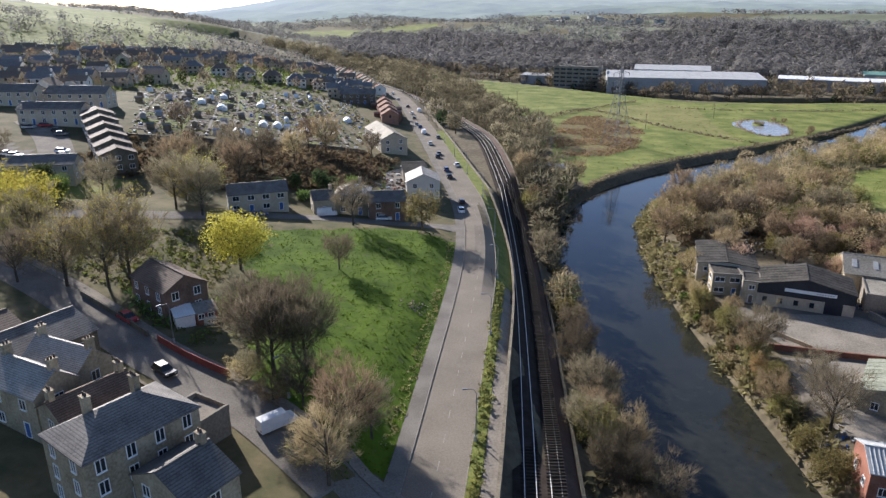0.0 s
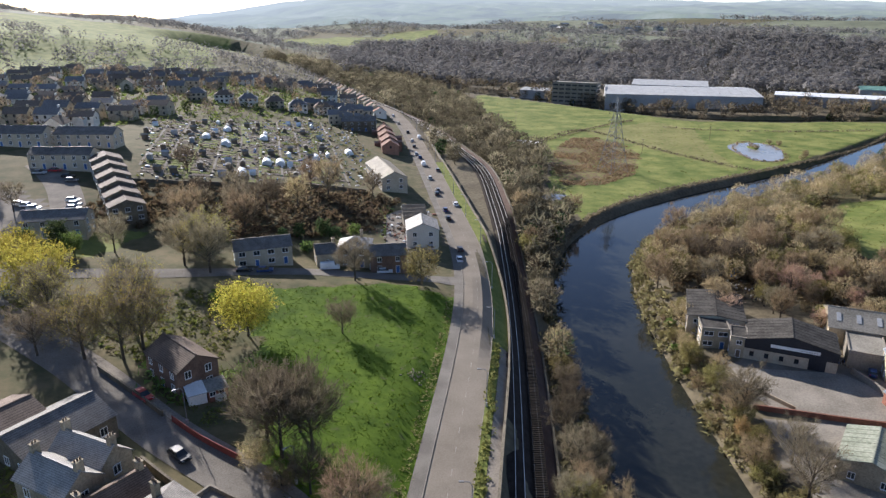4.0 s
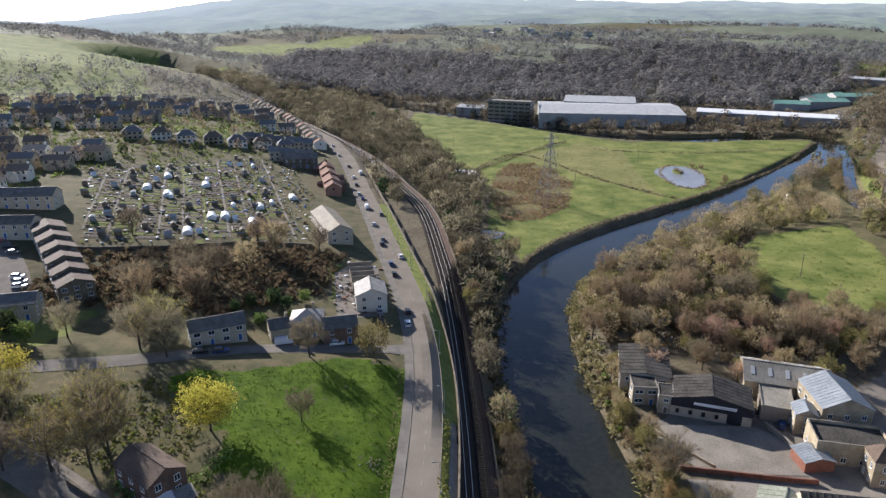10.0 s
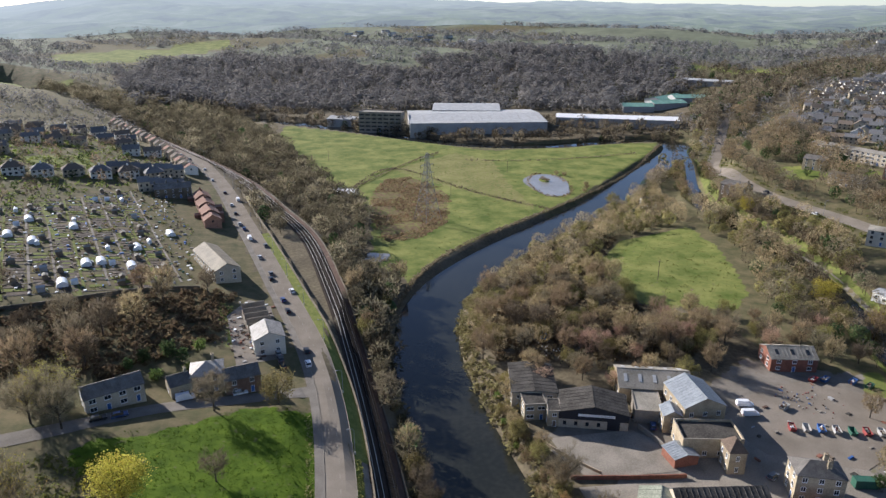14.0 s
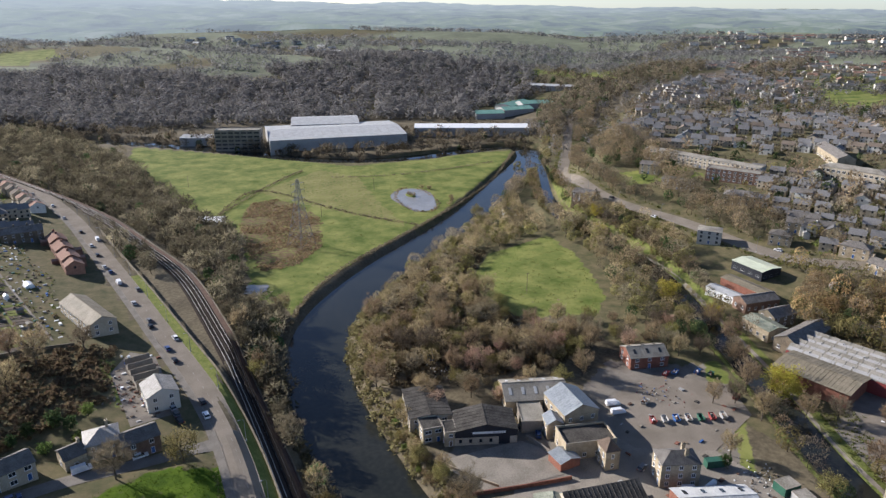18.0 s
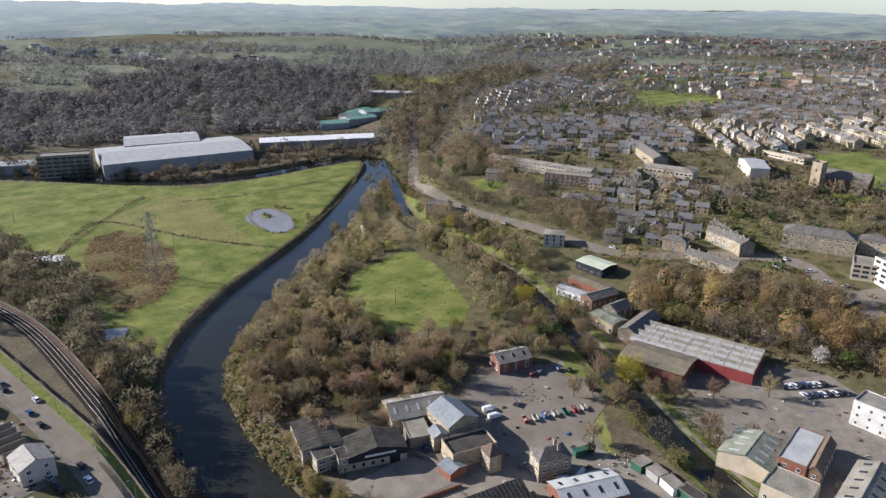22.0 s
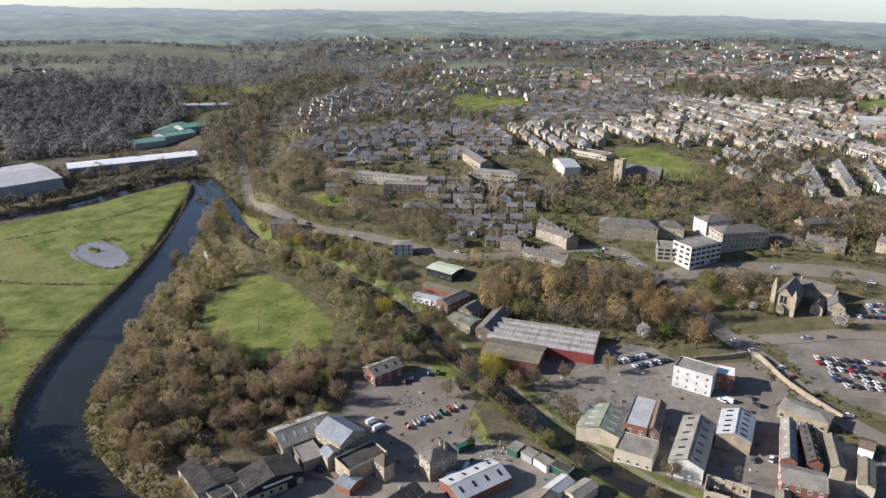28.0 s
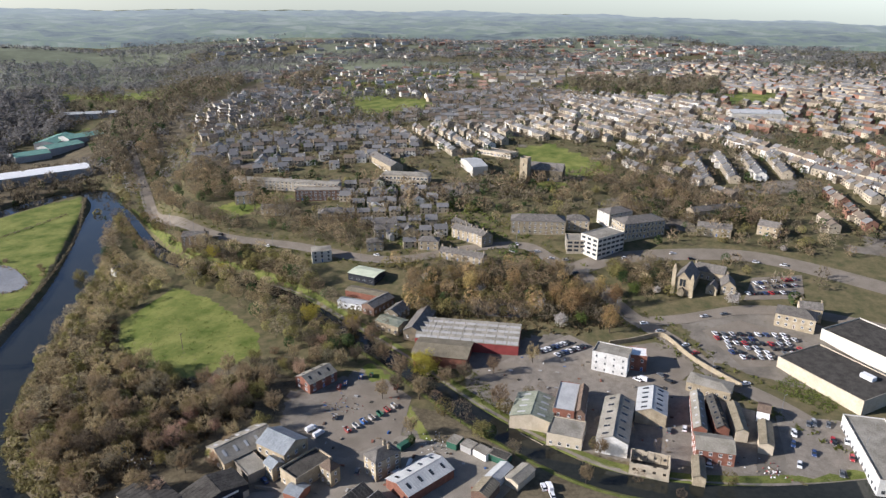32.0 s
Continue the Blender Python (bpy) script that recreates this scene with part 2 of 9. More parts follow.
for roofing in (SLATE, GREY_SLATE, BROWN_TILE, RED_TILE):
    coursed(roofing)
WATER = water_mat()
# pale base colour takes the place of the sky reflected in the ponds
POND = mat("pale_pond_water", (0.20, 0.19, 0.165), (0.27, 0.255, 0.225), 0.1, 0.8, 0.2, 0.0, spec=0.6)

# ---- the lie of the land ----
def spline(xs, ys):
    """A natural cubic through the knots, straight beyond them."""
    xs, ys = np.array(xs, float), np.array(ys, float)
    n, h = len(xs), np.diff(xs)
    a, r = np.eye(n), np.zeros(n)
    for i in range(1, n - 1):
        a[i, i - 1], a[i, i], a[i, i + 1] = h[i - 1], 2 * (h[i - 1] + h[i]), h[i]
        r[i] = 6 * ((ys[i + 1] - ys[i]) / h[i] - (ys[i] - ys[i - 1]) / h[i - 1])
    m = np.linalg.solve(a, r)

    def at(x):
        x = np.asarray(x, float)
        i = np.clip(np.searchsorted(xs, x) - 1, 0, n - 2)
        c = np.clip(x, xs[0], xs[-1])
        d, e = c - xs[i], xs[i + 1] - c
        y = (m[i] * e**3 + m[i + 1] * d**3) / (6 * h[i]) + (ys[i] / h[i] - m[i] * h[i] / 6) * e + (ys[i + 1] / h[i] - m[i + 1] * h[i] / 6) * d
        k0 = (ys[1] - ys[0]) / h[0] - m[1] * h[0] / 6
        k1 = (ys[-1] - ys[-2]) / h[-1] + m[-2] * h[-1] / 6
        return y + np.where(x < xs[0], (x - xs[0]) * k0, 0) + np.where(x > xs[-1], (x - xs[-1]) * k1, 0)
    return at


def ease(v, a, b):
    w = np.clip((np.asarray(v, float) - a) / (b - a), 0, 1)
    return w * w * (3 - 2 * w)


def curve(points, step=6.0):
    """A smooth line through the points, at even steps."""
    p = np.array(points, float)
    d = np.r_[0, np.cumsum(np.hypot(*np.diff(p[:, :2], axis=0).T))]
    t = np.linspace(0, d[-1], max(2, int(d[-1] / step)) + 1)
    return np.stack([spline(d, p[:, k])(t) for k in range(p.shape[1])], 1)


def far_from(x, y, line):
    """How far the places lie from a line."""
    x, y = np.asarray(x, float), np.asarray(y, float)
    p = np.asarray(line, float)[:, :2]
    a, d = p[:-1], np.diff(p, axis=0)
    long2 = (d**2).sum(1) + 1e-9
    flat, best = np.stack([x.ravel(), y.ravel()], 1), np.empty(x.size)
    for i in range(0, len(flat), 4000):
        q = flat[i:i + 4000, None] - a
        t = np.clip((q * d).sum(2) / long2, 0, 1)
        best[i:i + 4000] = np.sqrt(((q - t[..., None] * d) ** 2).sum(2).min(1))
    return best.reshape(x.shape)


# the railway and the road's eastern kerb, as x over y
rail_x = spline([-300, 0, 79, 101, 152, 198, 276, 341, 382, 441, 560, 700, 900, 1300], [-20, 6, 13.6, 15.6, 19.8, 21.8, 21.4, 17, 8, -5, -48, -105, -190, -370])
kerb_x = spline([-300, 0, 71, 96, 116, 145, 164, 190, 243, 318, 373, 447, 554, 680, 900, 1300], [-60, -9, 3, 6.2, 8.8, 12, 13.2, 13, 7.4, -2, -9.5, -20, -46, -91, -175, -355])
RIVER = curve([(70, -400), (58, -100), (48, 60), (47, 125), (49, 190), (55, 228), (70, 264), (98, 296), (145, 333), (205, 374), (262, 421), (330, 483), (388, 540), (398, 570), (350, 585), (280, 582), (215, 600), (140, 680), (70, 764), (-20, 850), (-150, 960), (-350, 1100)], 10)
CANAL = curve([(366, 503), (341, 458), (316, 420), (286, 372), (268, 330), (262, 280), (250, 230), (226, 180), (196, 120), (177, 86), (164, 56), (156, 26), (158, 0), (172, -40), (200, -90), (260, -200)], 8)
TOWN = spline([60, 150, 245, 295, 370, 475, 590, 940, 1500], [-12.5, -12, -10, -5, 4, 15, 22, 31, 34])
# heights far off: rows by distance, columns by bearing east of north
BEARING = [-180, -70, -36, -24, -15, -8, 0, 12, 25, 34, 40, 48, 70, 100, 150, 180]
FAR = {
    600: [30, 30, 24, 10, 0, -8, -14, -15, -15, -15, -6, 10, 22, 22, 0, 20],
    900: [60, 60, 62, 40, 14, -2, -14, -15, -15, -14, 0, 18, 28, 28, 10, 40],
    1500: [70, 80, 84, 60, 20, 4, 4, 24, 28, 24, 14, 32, 34, 30, 20, 60],
    2400: [80, 80, 70, 20, 16, 40, 44, 54, 54, 48, 36, 52, 46, 34, 30, 70],
    3600: [80, 80, 60, 0, 55, 118, 108, 92, 86, 80, 72, 80, 62, 30, 30, 80],
    4900: [80, 80, 60, 0, 90, 175, 168, 140, 122, 112, 100, 98, 76, 8, 20, 80],
}


def height(x, y):
    """The ground's height."""
    x, y = np.asarray(x, float), np.asarray(y, float)
    s, d = (x - rail_x(y)) * 0.97, kerb_x(y) - 10.2 - x
    steep = 0.085 + 0.075 * ease(y, 150, 270)
    d1 = np.clip(d, 0, None)
    left = steep * (np.minimum(d1, 120) + 0.35 * np.clip(d1 - 120, 0, 400)) + 1.6 * ease(d1, 0, 6) * (1 - ease(y, 160, 180))
    west = np.where(d > 0, left, 0.0) - 2.6 * ease(x, kerb_x(y) + 4.1, kerb_x(y) + 4.6)
    side = (x - 50) * 0.75 + 200 - y
    side = np.where(y < 200, np.maximum(side, x - 60), side)
    u = x + 0.1 * (y - 100)
    flat = -15.2 + (TOWN(u) + 15.2) * ease(side, -25, 30)
    east = -2.6 + (flat + 2.6) * ease(s, 4.5, 20)
    z = np.where(s > 0, east, west)
    r, b = np.hypot(x, y), np.degrees(np.arctan2(x, y))
    rows = np.array([np.interp(b, BEARING, FAR[k]) for k in FAR])
    ks = np.array(list(FAR), float)
    i = np.clip(np.searchsorted(ks, r) - 1, 0, len(ks) - 2)
    w = np.clip((r - ks[i]) / (ks[i + 1] - ks[i]), 0, 1)
    w = w * w * (3 - 2 * w)
    wild = np.take_along_axis(rows, i[None], 0)[0] * (1 - w) + np.take_along_axis(rows, i[None] + 1, 0)[0] * w
    wild = wild + ease(r, 900, 1600) * 9 * (np.sin(x / 173 + 1.3) * np.sin(y / 211) + 0.6 * np.sin(x / 71 + y / 93))
    z = z + (wild - z) * ease(r, 560, 880)
    c = far_from(x, y, CANAL) * (1 + 0.8 * ease(y, 350, 420))
    z = z + (np.where(y > 370, -11.8, np.minimum(z, -11.6)) - z) * (1 - ease(c, 6, 13)) * (r < 640)
    z = np.where(c < 4.4, -14.5, np.where(c < 6.4, -14.5 + (c - 4.4) * (z + 14.5) / 2, z))
    k = far_from(x, y, RIVER)
    return np.minimum(z, np.maximum(-20.5, -18.6 + 0.75 * (k - 12.5)))


def h(x, y):
    return float(height(np.array([x]), np.array([y]))[0])


class Build:
    """Collects faces, each with a material, into one mesh."""

    def __init__(self):
        self.v, self.f, self.i, self.mats = [], [], [], []

    def slot(self, m):
        if m not in self.mats:
            self.mats.append(m)
        return self.mats.index(m)

    def face(self, pts, m):
        n = len(self.v)
        self.v += [tuple(p) for p in pts]
        self.f.append(tuple(range(n, n + len(pts))))
        self.i.append(self.slot(m))

    def solid(self, low, high, m, top=None, bottom=False):
        """Sides between two rings of corners, and a top."""
        n, k, c = len(self.v), len(low), self.slot(m)
        self.v += [tuple(p) for p in low] + [tuple(p) for p in high]
        for a in range(k):
            b = (a + 1) % k
            self.f.append((n + a, n + b, n + k + b, n + k + a))
            self.i.append(c)
        self.f.append(tuple(range(n + k, n + 2 * k)))
        self.i.append(self.slot(top or m))
        if bottom:
            self.f.append(tuple(range(n + k - 1, n - 1, -1)))
            self.i.append(c)

    def box(self, x0, y0, z0, x1, y1, z1, m, top=None, bottom=False):
        ring = [(x0, y0), (x1, y0), (x1, y1), (x0, y1)]
        self.solid([(*p, z0) for p in ring], [(*p, z1) for p in ring], m, top, bottom)

    def tube(self, pts, radii, m, sides=6, cap=True):
        n, c = len(self.v), self.slot(m)
        pts = [Vector(p) for p in pts]
        for j, p in enumerate(pts):
            way = (pts[min(j + 1, len(pts) - 1)] - pts[max(j - 1, 0)]).normalized()
            side = way.orthogonal().normalized()
            up = way.cross(side)
            for a in range(sides):
                w = 2 * math.pi * a / sides
                self.v.append(tuple(p + radii[j] * (math.cos(w) * side + math.sin(w) * up)))
        for j in range(len(pts) - 1):
            for a in range(sides):
                b = (a + 1) % sides
                self.f.append((n + j * sides + a, n + j * sides + b, n + (j + 1) * sides + b, n + (j + 1) * sides + a))
                self.i.append(c)
        if cap:
            self.f.append(tuple(range(n + (len(pts) - 1) * sides, n + len(pts) * sides)))
            self.i.append(c)

    def mesh(self, name):
        me = bpy.data.meshes.new(name)
        me.from_pydata(self.v, [], self.f)
        for m in self.mats:
            me.materials.append(m)
        me.polygons.foreach_set("material_index", self.i)
        me.update()
        return me


def part(name, shape, parent, label="", at=None):
    """Links a Build or a mesh as one mesh object under a thing or a part."""
    ob = new(name, shape.mesh(name) if isinstance(shape, Build) else shape)
    ob.parent = parent
    if at is not None:
        ob.matrix_basis = at
    return tagged(ob, label)


def thing(name, label, category, m=None, shape=None, group="", kind=""):
    data = shape.mesh(name) if isinstance(shape, Build) else shape
    ob = new(name, data)
    if m is not None:
        ob.matrix_basis = m
    return tagged(ob, label, category, group, kind)


def structure(name, shape, label, category="ground"):
    return thing(name, label, category, None, shape, "", "structure")


def inside(x, y, poly):
    x, y = np.asarray(x, float), np.asarray(y, float)
    odd = np.zeros(x.shape, bool)
    for (ax, ay), (bx, by) in zip(poly, poly[1:] + poly[:1]):
        odd ^= ((ay > y) != (by > y)) & (x < (bx - ax) * (y - ay) / (by - ay + 1e-12) + ax)
    return odd


# ---- ground, one sheet to the horizon ----
PARK = [(-4, 72), (3, 108), (6, 140), (5, 163), (-16, 165), (-34, 158), (-52, 158), (-58, 148), (-40, 128), (-36, 110), (-28, 88), (-14, 68)]
MEADOWS = [(62, 284), (84, 312), (134, 350), (200, 392), (265, 447), (330, 505), (378, 556), (345, 566), (280, 562), (205, 570), (150, 640), (85, 712), (40, 760), (26, 700), (40, 560), (52, 470), (66, 400), (56, 350), (50, 315)]
FIELD_EAST = [(150, 222), (186, 206), (205, 222), (226, 268), (232, 305), (190, 308), (166, 286), (152, 258)]
REEDS = [(93, 488), (112, 492), (124, 470), (126, 425), (108, 371), (84, 346), (62, 345), (64, 400), (75, 450)]
DRY = [(105, 518), (176, 570), (196, 528), (180, 446), (172, 378), (152, 415), (126, 466)]
WASTE = [(-108, 196), (-52, 192), (-22, 215), (-18, 250), (-28, 256), (-112, 226)]
GREENS = [[(582, 190), (612, 162), (545, 88), (522, 82), (500, 118), (495, 156), (555, 180)], [(853, 547), (864, 410), (768, 357), (706, 437)], [(330, 340), (385, 318), (392, 345), (340, 372)], [(-20, 206), (-14, 206), (-13, 232), (-24, 246)], [(-112, 168), (-92, 166), (-86, 190), (-106, 186)],
          [(484, 146), (497, 122), (475, 110), (460, 130)], [(150, 90), (188, 128), (200, 150), (192, 152), (140, 100)],
          [(-152, 485), (-112, 514), (-102, 476), (-140, 458)], [(1305, 796), (1344, 657), (1271, 632), (1191, 743)], [(1017, 15), (1074, -63), (964, -59), (931, -4)]]
HILL_FIELD = [(-330, 1400), (-200, 1430), (20, 1790), (-60, 1930), (-380, 1650)]
TOWN_BELT = [(1099, 260), (1223, 20), (1010, 10), (954, 205)]
OPEN = [GREENS[0], GREENS[1], GREENS[-2], GREENS[-1]]
HARD = [[(70, 150), (122, 118), (150, 96), (170, 120), (192, 150), (160, 172), (118, 150), (96, 156)], [(82, 120), (70, 150), (96, 160), (150, 100), (140, 60), (120, 60)], [(180, 90), (230, 110), (262, 70), (240, 0), (200, -80), (170, -20), (168, 30)],
        [(262, -8), (300, 10), (330, -40), (300, -90), (250, -60)], [(-150, 222), (-104, 190), (-120, 172), (-172, 214)], [(69, 124), (88, 124), (96, 118), (100, 88), (86, 84), (70, 92), (66, 100)]]


def open_ground(x, y):
    """Playing fields and the wood in the town, where nothing is built."""
    x, y = np.asarray(x, float), np.asarray(y, float)
    return np.any([inside(x, y, g) for g in OPEN + [TOWN_BELT]], axis=0)


def axis_steps(lo, hi, step, end, grow):
    a = list(np.arange(lo, hi + step, step))
    s = step
    while a[-1] < end:
        s = min(s * grow, 130)
        a.append(a[-1] + s)
    s = step
    while a[0] > -end:
        s = min(s * grow, 130)
        a.insert(0, a[0] - s)
    return np.array(a)


def ground():
    gx, gy = axis_steps(-190, 470, 3.0, 4950, 1.09), axis_steps(20, 640, 3.0, 4950, 1.09)
    x, y = np.meshgrid(gx, gy)
    z = height(x, y)
    nx, ny = len(gx), len(gy)
    idx = np.arange(nx * ny).reshape(ny, nx)
    f = np.stack([idx[:-1, :-1], idx[:-1, 1:], idx[1:, 1:], idx[1:, :-1]], -1).reshape(-1, 4)
    me = bpy.data.meshes.new("ground")
    me.from_pydata(np.stack([x, y, z], -1).reshape(-1, 3), [], f.tolist())
    me.materials.append(GROUND)
    me.polygons.foreach_set("use_smooth", [True] * len(f))
    r = np.hypot(x, y)
    b = np.degrees(np.arctan2(x, y))
    # far farmland in blocks, some of it grass
    cells = np.sin(np.floor((x + 0.3 * y) / 170) * 12.9 + np.floor((y - 0.25 * x) / 130) * 78.2) * 43758.5
    patch = cells - np.floor(cells)
    far_grass = (r > 1000) & (r < 1260) & (patch > 0.52) & ((b < -12) | (b > 33) | (r > 2000))
    zones = {
        "wild": (x < kerb_x(y) - 10) & (r < 900) | (r > 900) & (patch > 0.3) | inside(x, y, WASTE) | (x > 170) & (y < 600),
        "turf": inside(x, y, MEADOWS) | inside(x, y, HILL_FIELD) | inside(x, y, FIELD_EAST) | far_grass | (b < -18) & (r > 520) & (r < 1000) & (patch > 0.25),
        "dry": inside(x, y, DRY),
        "lush": inside(x, y, PARK),
        "reed": inside(x, y, REEDS),
        "hard": (x > 415) & (x < 1500) & (y > -320) & (y < 420) & (np.sin(x / 31) * np.sin(y / 27) + 0.6 * np.sin(x / 11 + y / 17) > 0.62),
        "upland": (r > 1250) & ~((patch > 0.8) & (r < 2600)) & ~inside(x, y, HILL_FIELD),
    }
    for g in GREENS:
        zones["turf"] |= inside(x, y, g)
        zones["hard"] &= ~inside(x, y, g)
    for g in HARD:
        zones["hard"] |= inside(x, y, g)
    for zone, where in zones.items():
        at = me.attributes.new(zone, "FLOAT", "POINT")
        at.data.foreach_set("value", where.astype(np.float32).ravel() * (0.55 if zone in ("reed", "dry") else 0.72))
    return structure("ground", me, "valley floor and hillsides of turf, earth and scrub", "ground")


ground()


def distance():
    """Far hills of woods and fields beyond the valley, a plain glowing backdrop, paler with distance and towards the sun."""
    m = bpy.data.materials.new("hazy_distance")
    m.use_nodes = True
    n, k = m.node_tree.nodes, m.node_tree.links.new
    n.remove(n["Principled BSDF"])
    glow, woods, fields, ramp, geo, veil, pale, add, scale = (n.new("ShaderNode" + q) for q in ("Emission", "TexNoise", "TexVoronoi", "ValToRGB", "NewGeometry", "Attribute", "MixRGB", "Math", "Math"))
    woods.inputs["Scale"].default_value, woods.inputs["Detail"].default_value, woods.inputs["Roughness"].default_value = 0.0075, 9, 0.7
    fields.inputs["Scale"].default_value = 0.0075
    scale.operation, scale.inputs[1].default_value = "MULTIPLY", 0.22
    # haze is put into the glow: bluish tones here, a pale veil over them
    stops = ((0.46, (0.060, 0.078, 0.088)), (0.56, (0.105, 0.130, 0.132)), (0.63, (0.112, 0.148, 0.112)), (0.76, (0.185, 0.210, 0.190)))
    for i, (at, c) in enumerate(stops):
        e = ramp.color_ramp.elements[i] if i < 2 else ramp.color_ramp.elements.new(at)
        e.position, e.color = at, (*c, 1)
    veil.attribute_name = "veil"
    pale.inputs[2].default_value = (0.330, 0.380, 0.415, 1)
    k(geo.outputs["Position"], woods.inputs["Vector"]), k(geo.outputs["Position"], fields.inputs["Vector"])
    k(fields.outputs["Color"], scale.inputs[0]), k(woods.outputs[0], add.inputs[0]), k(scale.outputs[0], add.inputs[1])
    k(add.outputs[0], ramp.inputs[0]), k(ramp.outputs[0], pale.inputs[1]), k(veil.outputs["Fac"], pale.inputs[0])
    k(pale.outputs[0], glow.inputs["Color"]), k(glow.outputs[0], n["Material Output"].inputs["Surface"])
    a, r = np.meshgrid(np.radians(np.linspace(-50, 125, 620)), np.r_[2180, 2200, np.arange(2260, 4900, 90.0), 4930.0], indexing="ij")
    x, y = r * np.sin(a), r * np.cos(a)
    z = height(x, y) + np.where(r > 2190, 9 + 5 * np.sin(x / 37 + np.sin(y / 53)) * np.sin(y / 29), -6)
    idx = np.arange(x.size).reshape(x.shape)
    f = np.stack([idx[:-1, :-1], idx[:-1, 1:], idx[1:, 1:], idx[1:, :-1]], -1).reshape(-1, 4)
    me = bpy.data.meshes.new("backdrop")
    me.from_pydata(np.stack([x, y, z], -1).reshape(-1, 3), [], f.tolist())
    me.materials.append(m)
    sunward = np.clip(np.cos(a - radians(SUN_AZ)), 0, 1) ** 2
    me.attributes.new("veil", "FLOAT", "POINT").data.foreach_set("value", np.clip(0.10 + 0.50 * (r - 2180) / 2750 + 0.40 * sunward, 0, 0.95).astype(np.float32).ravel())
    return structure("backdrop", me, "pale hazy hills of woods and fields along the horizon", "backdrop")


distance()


def ribbon(line, left, right, m, lift=0.05, across=2, z=None):
    """A strip along a line, from left to right of it, lying on the ground (or at height z)."""
    p = np.array(line, float)[:, :2]
    t = np.gradient(p, axis=0)
    t /= np.hypot(*t.T)[:, None]
    nrm = np.stack([t[:, 1], -t[:, 0]], 1)
    offs = np.linspace(left, right, across + 1)
    q = p[:, None] + offs[None, :, None] * nrm[:, None]
    zz = height(q[..., 0], q[..., 1]) if z is None else np.full(q.shape[:2], float(z))
    v = np.concatenate([q, zz[..., None] + lift], -1).reshape(-1, 3)
    n, w = len(p), across + 1
    b = Build()
    b.v = [tuple(a) for a in v]
    b.f = [(i * w + j, i * w + j + 1, (i + 1) * w + j + 1, (i + 1) * w + j) for i in range(n - 1) for j in range(across)]
    b.f = [q[::-1] for q in b.f]
    b.i = [b.slot(m)] * len(b.f)
    return b


def slab(poly, m, lift=0.06, step=6.0):
    """A yard or a flat plot, lying on the ground: a fine grid cut to the outline."""
    bm = bmesh.new()
    vs = [bm.verts.new((x, y, 0)) for x, y in poly]
    bm.faces.new(vs)
    xs, ys = [p[0] for p in poly], [p[1] for p in poly]
    for k, (lo, hi) in enumerate(((min(xs), max(xs)), (min(ys), max(ys)))):
        for c in np.arange(lo + step, hi, step):
            co, no = ((c, 0, 0), (1, 0, 0)) if k == 0 else ((0, c, 0), (0, 1, 0))
            bmesh.ops.bisect_plane(bm, geom=bm.verts[:] + bm.edges[:] + bm.faces[:], plane_co=co, plane_no=no)
    for v in bm.verts:
        v.co.z = h(v.co.x, v.co.y) + lift
    bmesh.ops.recalc_face_normals(bm, faces=bm.faces[:])
    if sum(f.normal.z for f in bm.faces) < 0:
        bmesh.ops.reverse_faces(bm, faces=bm.faces[:])
    me = bpy.data.meshes.new("slab")
    bm.to_mesh(me)
    bm.free()
    me.materials.append(m)
    return me


def along(fn, y0, y1, step=4.0):
    ys = np.arange(y0, y1 + step, step)
    return np.stack([fn(ys), ys], 1)


# water
structure("water", ribbon(RIVER, -24, 24, WATER, 0, 2, z=-18.0), "dark slow river reflecting the sky", "river")
structure("canal_water", ribbon(CANAL[CANAL[:, 1] < 392], -6.2, 6.2, WATER, 0, 2, z=-12.6), "still dark canal", "canal")
structure("canal_water_upper", ribbon(CANAL[CANAL[:, 1] > 383], -3.6, 3.6, WATER, 0, 2, z=-12.603), "narrow upper reach of the canal", "canal")

# ---- road, pavement and railway ----
main = along(kerb_x, 10, 720)
structure("road_main", ribbon(main, -7.6, 0, ASPHALT, 0.05, 3), "worn grey asphalt road", "road")
structure("pavement_west", ribbon(main, -10.0, -7.6, DARK_ASPHALT, 0.17, 1), "grey asphalt pavement beside the road", "pavement")
trackline = along(rail_x, -40, 640, 3.0)
structure("ballast", ribbon(trackline, -4.0, 3.2, BALLAST, 0.08, 3), "dark ballast bed of a double railway", "railway")
structure("cess", ribbon(trackline, 3.2, 5.4, RUST, 0.10, 1), "rusty brown strip beside the railway", "railway")


def extrude_line(line, off, width, z0, z1, m):
    """A long bar of even section along a line."""
    p = np.array(line, float)[:, :2]
    t = np.gradient(p, axis=0)
    t /= np.hypot(*t.T)[:, None]
    nrm = np.stack([t[:, 1], -t[:, 0]], 1)
    a, c = p + (off - width / 2) * nrm, p + (off + width / 2) * nrm
    base = height(p[:, 0] + off * nrm[:, 0], p[:, 1] + off * nrm[:, 1])
    b = Build()
    k = b.slot(m)
    for i in range(len(p)):
        b.v += [(*a[i], base[i] + z0), (*a[i], base[i] + z1), (*c[i], base[i] + z1), (*c[i], base[i] + z0)]
    for i in range(len(p) - 1):
        n = 4 * i
        for j in range(3):
            b.f.append((n + j, n + j + 1, n + 4 + j + 1, n + 4 + j))
            b.i.append(k)
    b.f += [(0, 3, 2, 1), (4 * len(p) - 4, 4 * len(p) - 3, 4 * len(p) - 2, 4 * len(p) - 1)]
    b.i += [k, k]
    return b


railway = thing("railway_track", "double railway track of bright rails on dark sleepers", "railway", kind="structure")
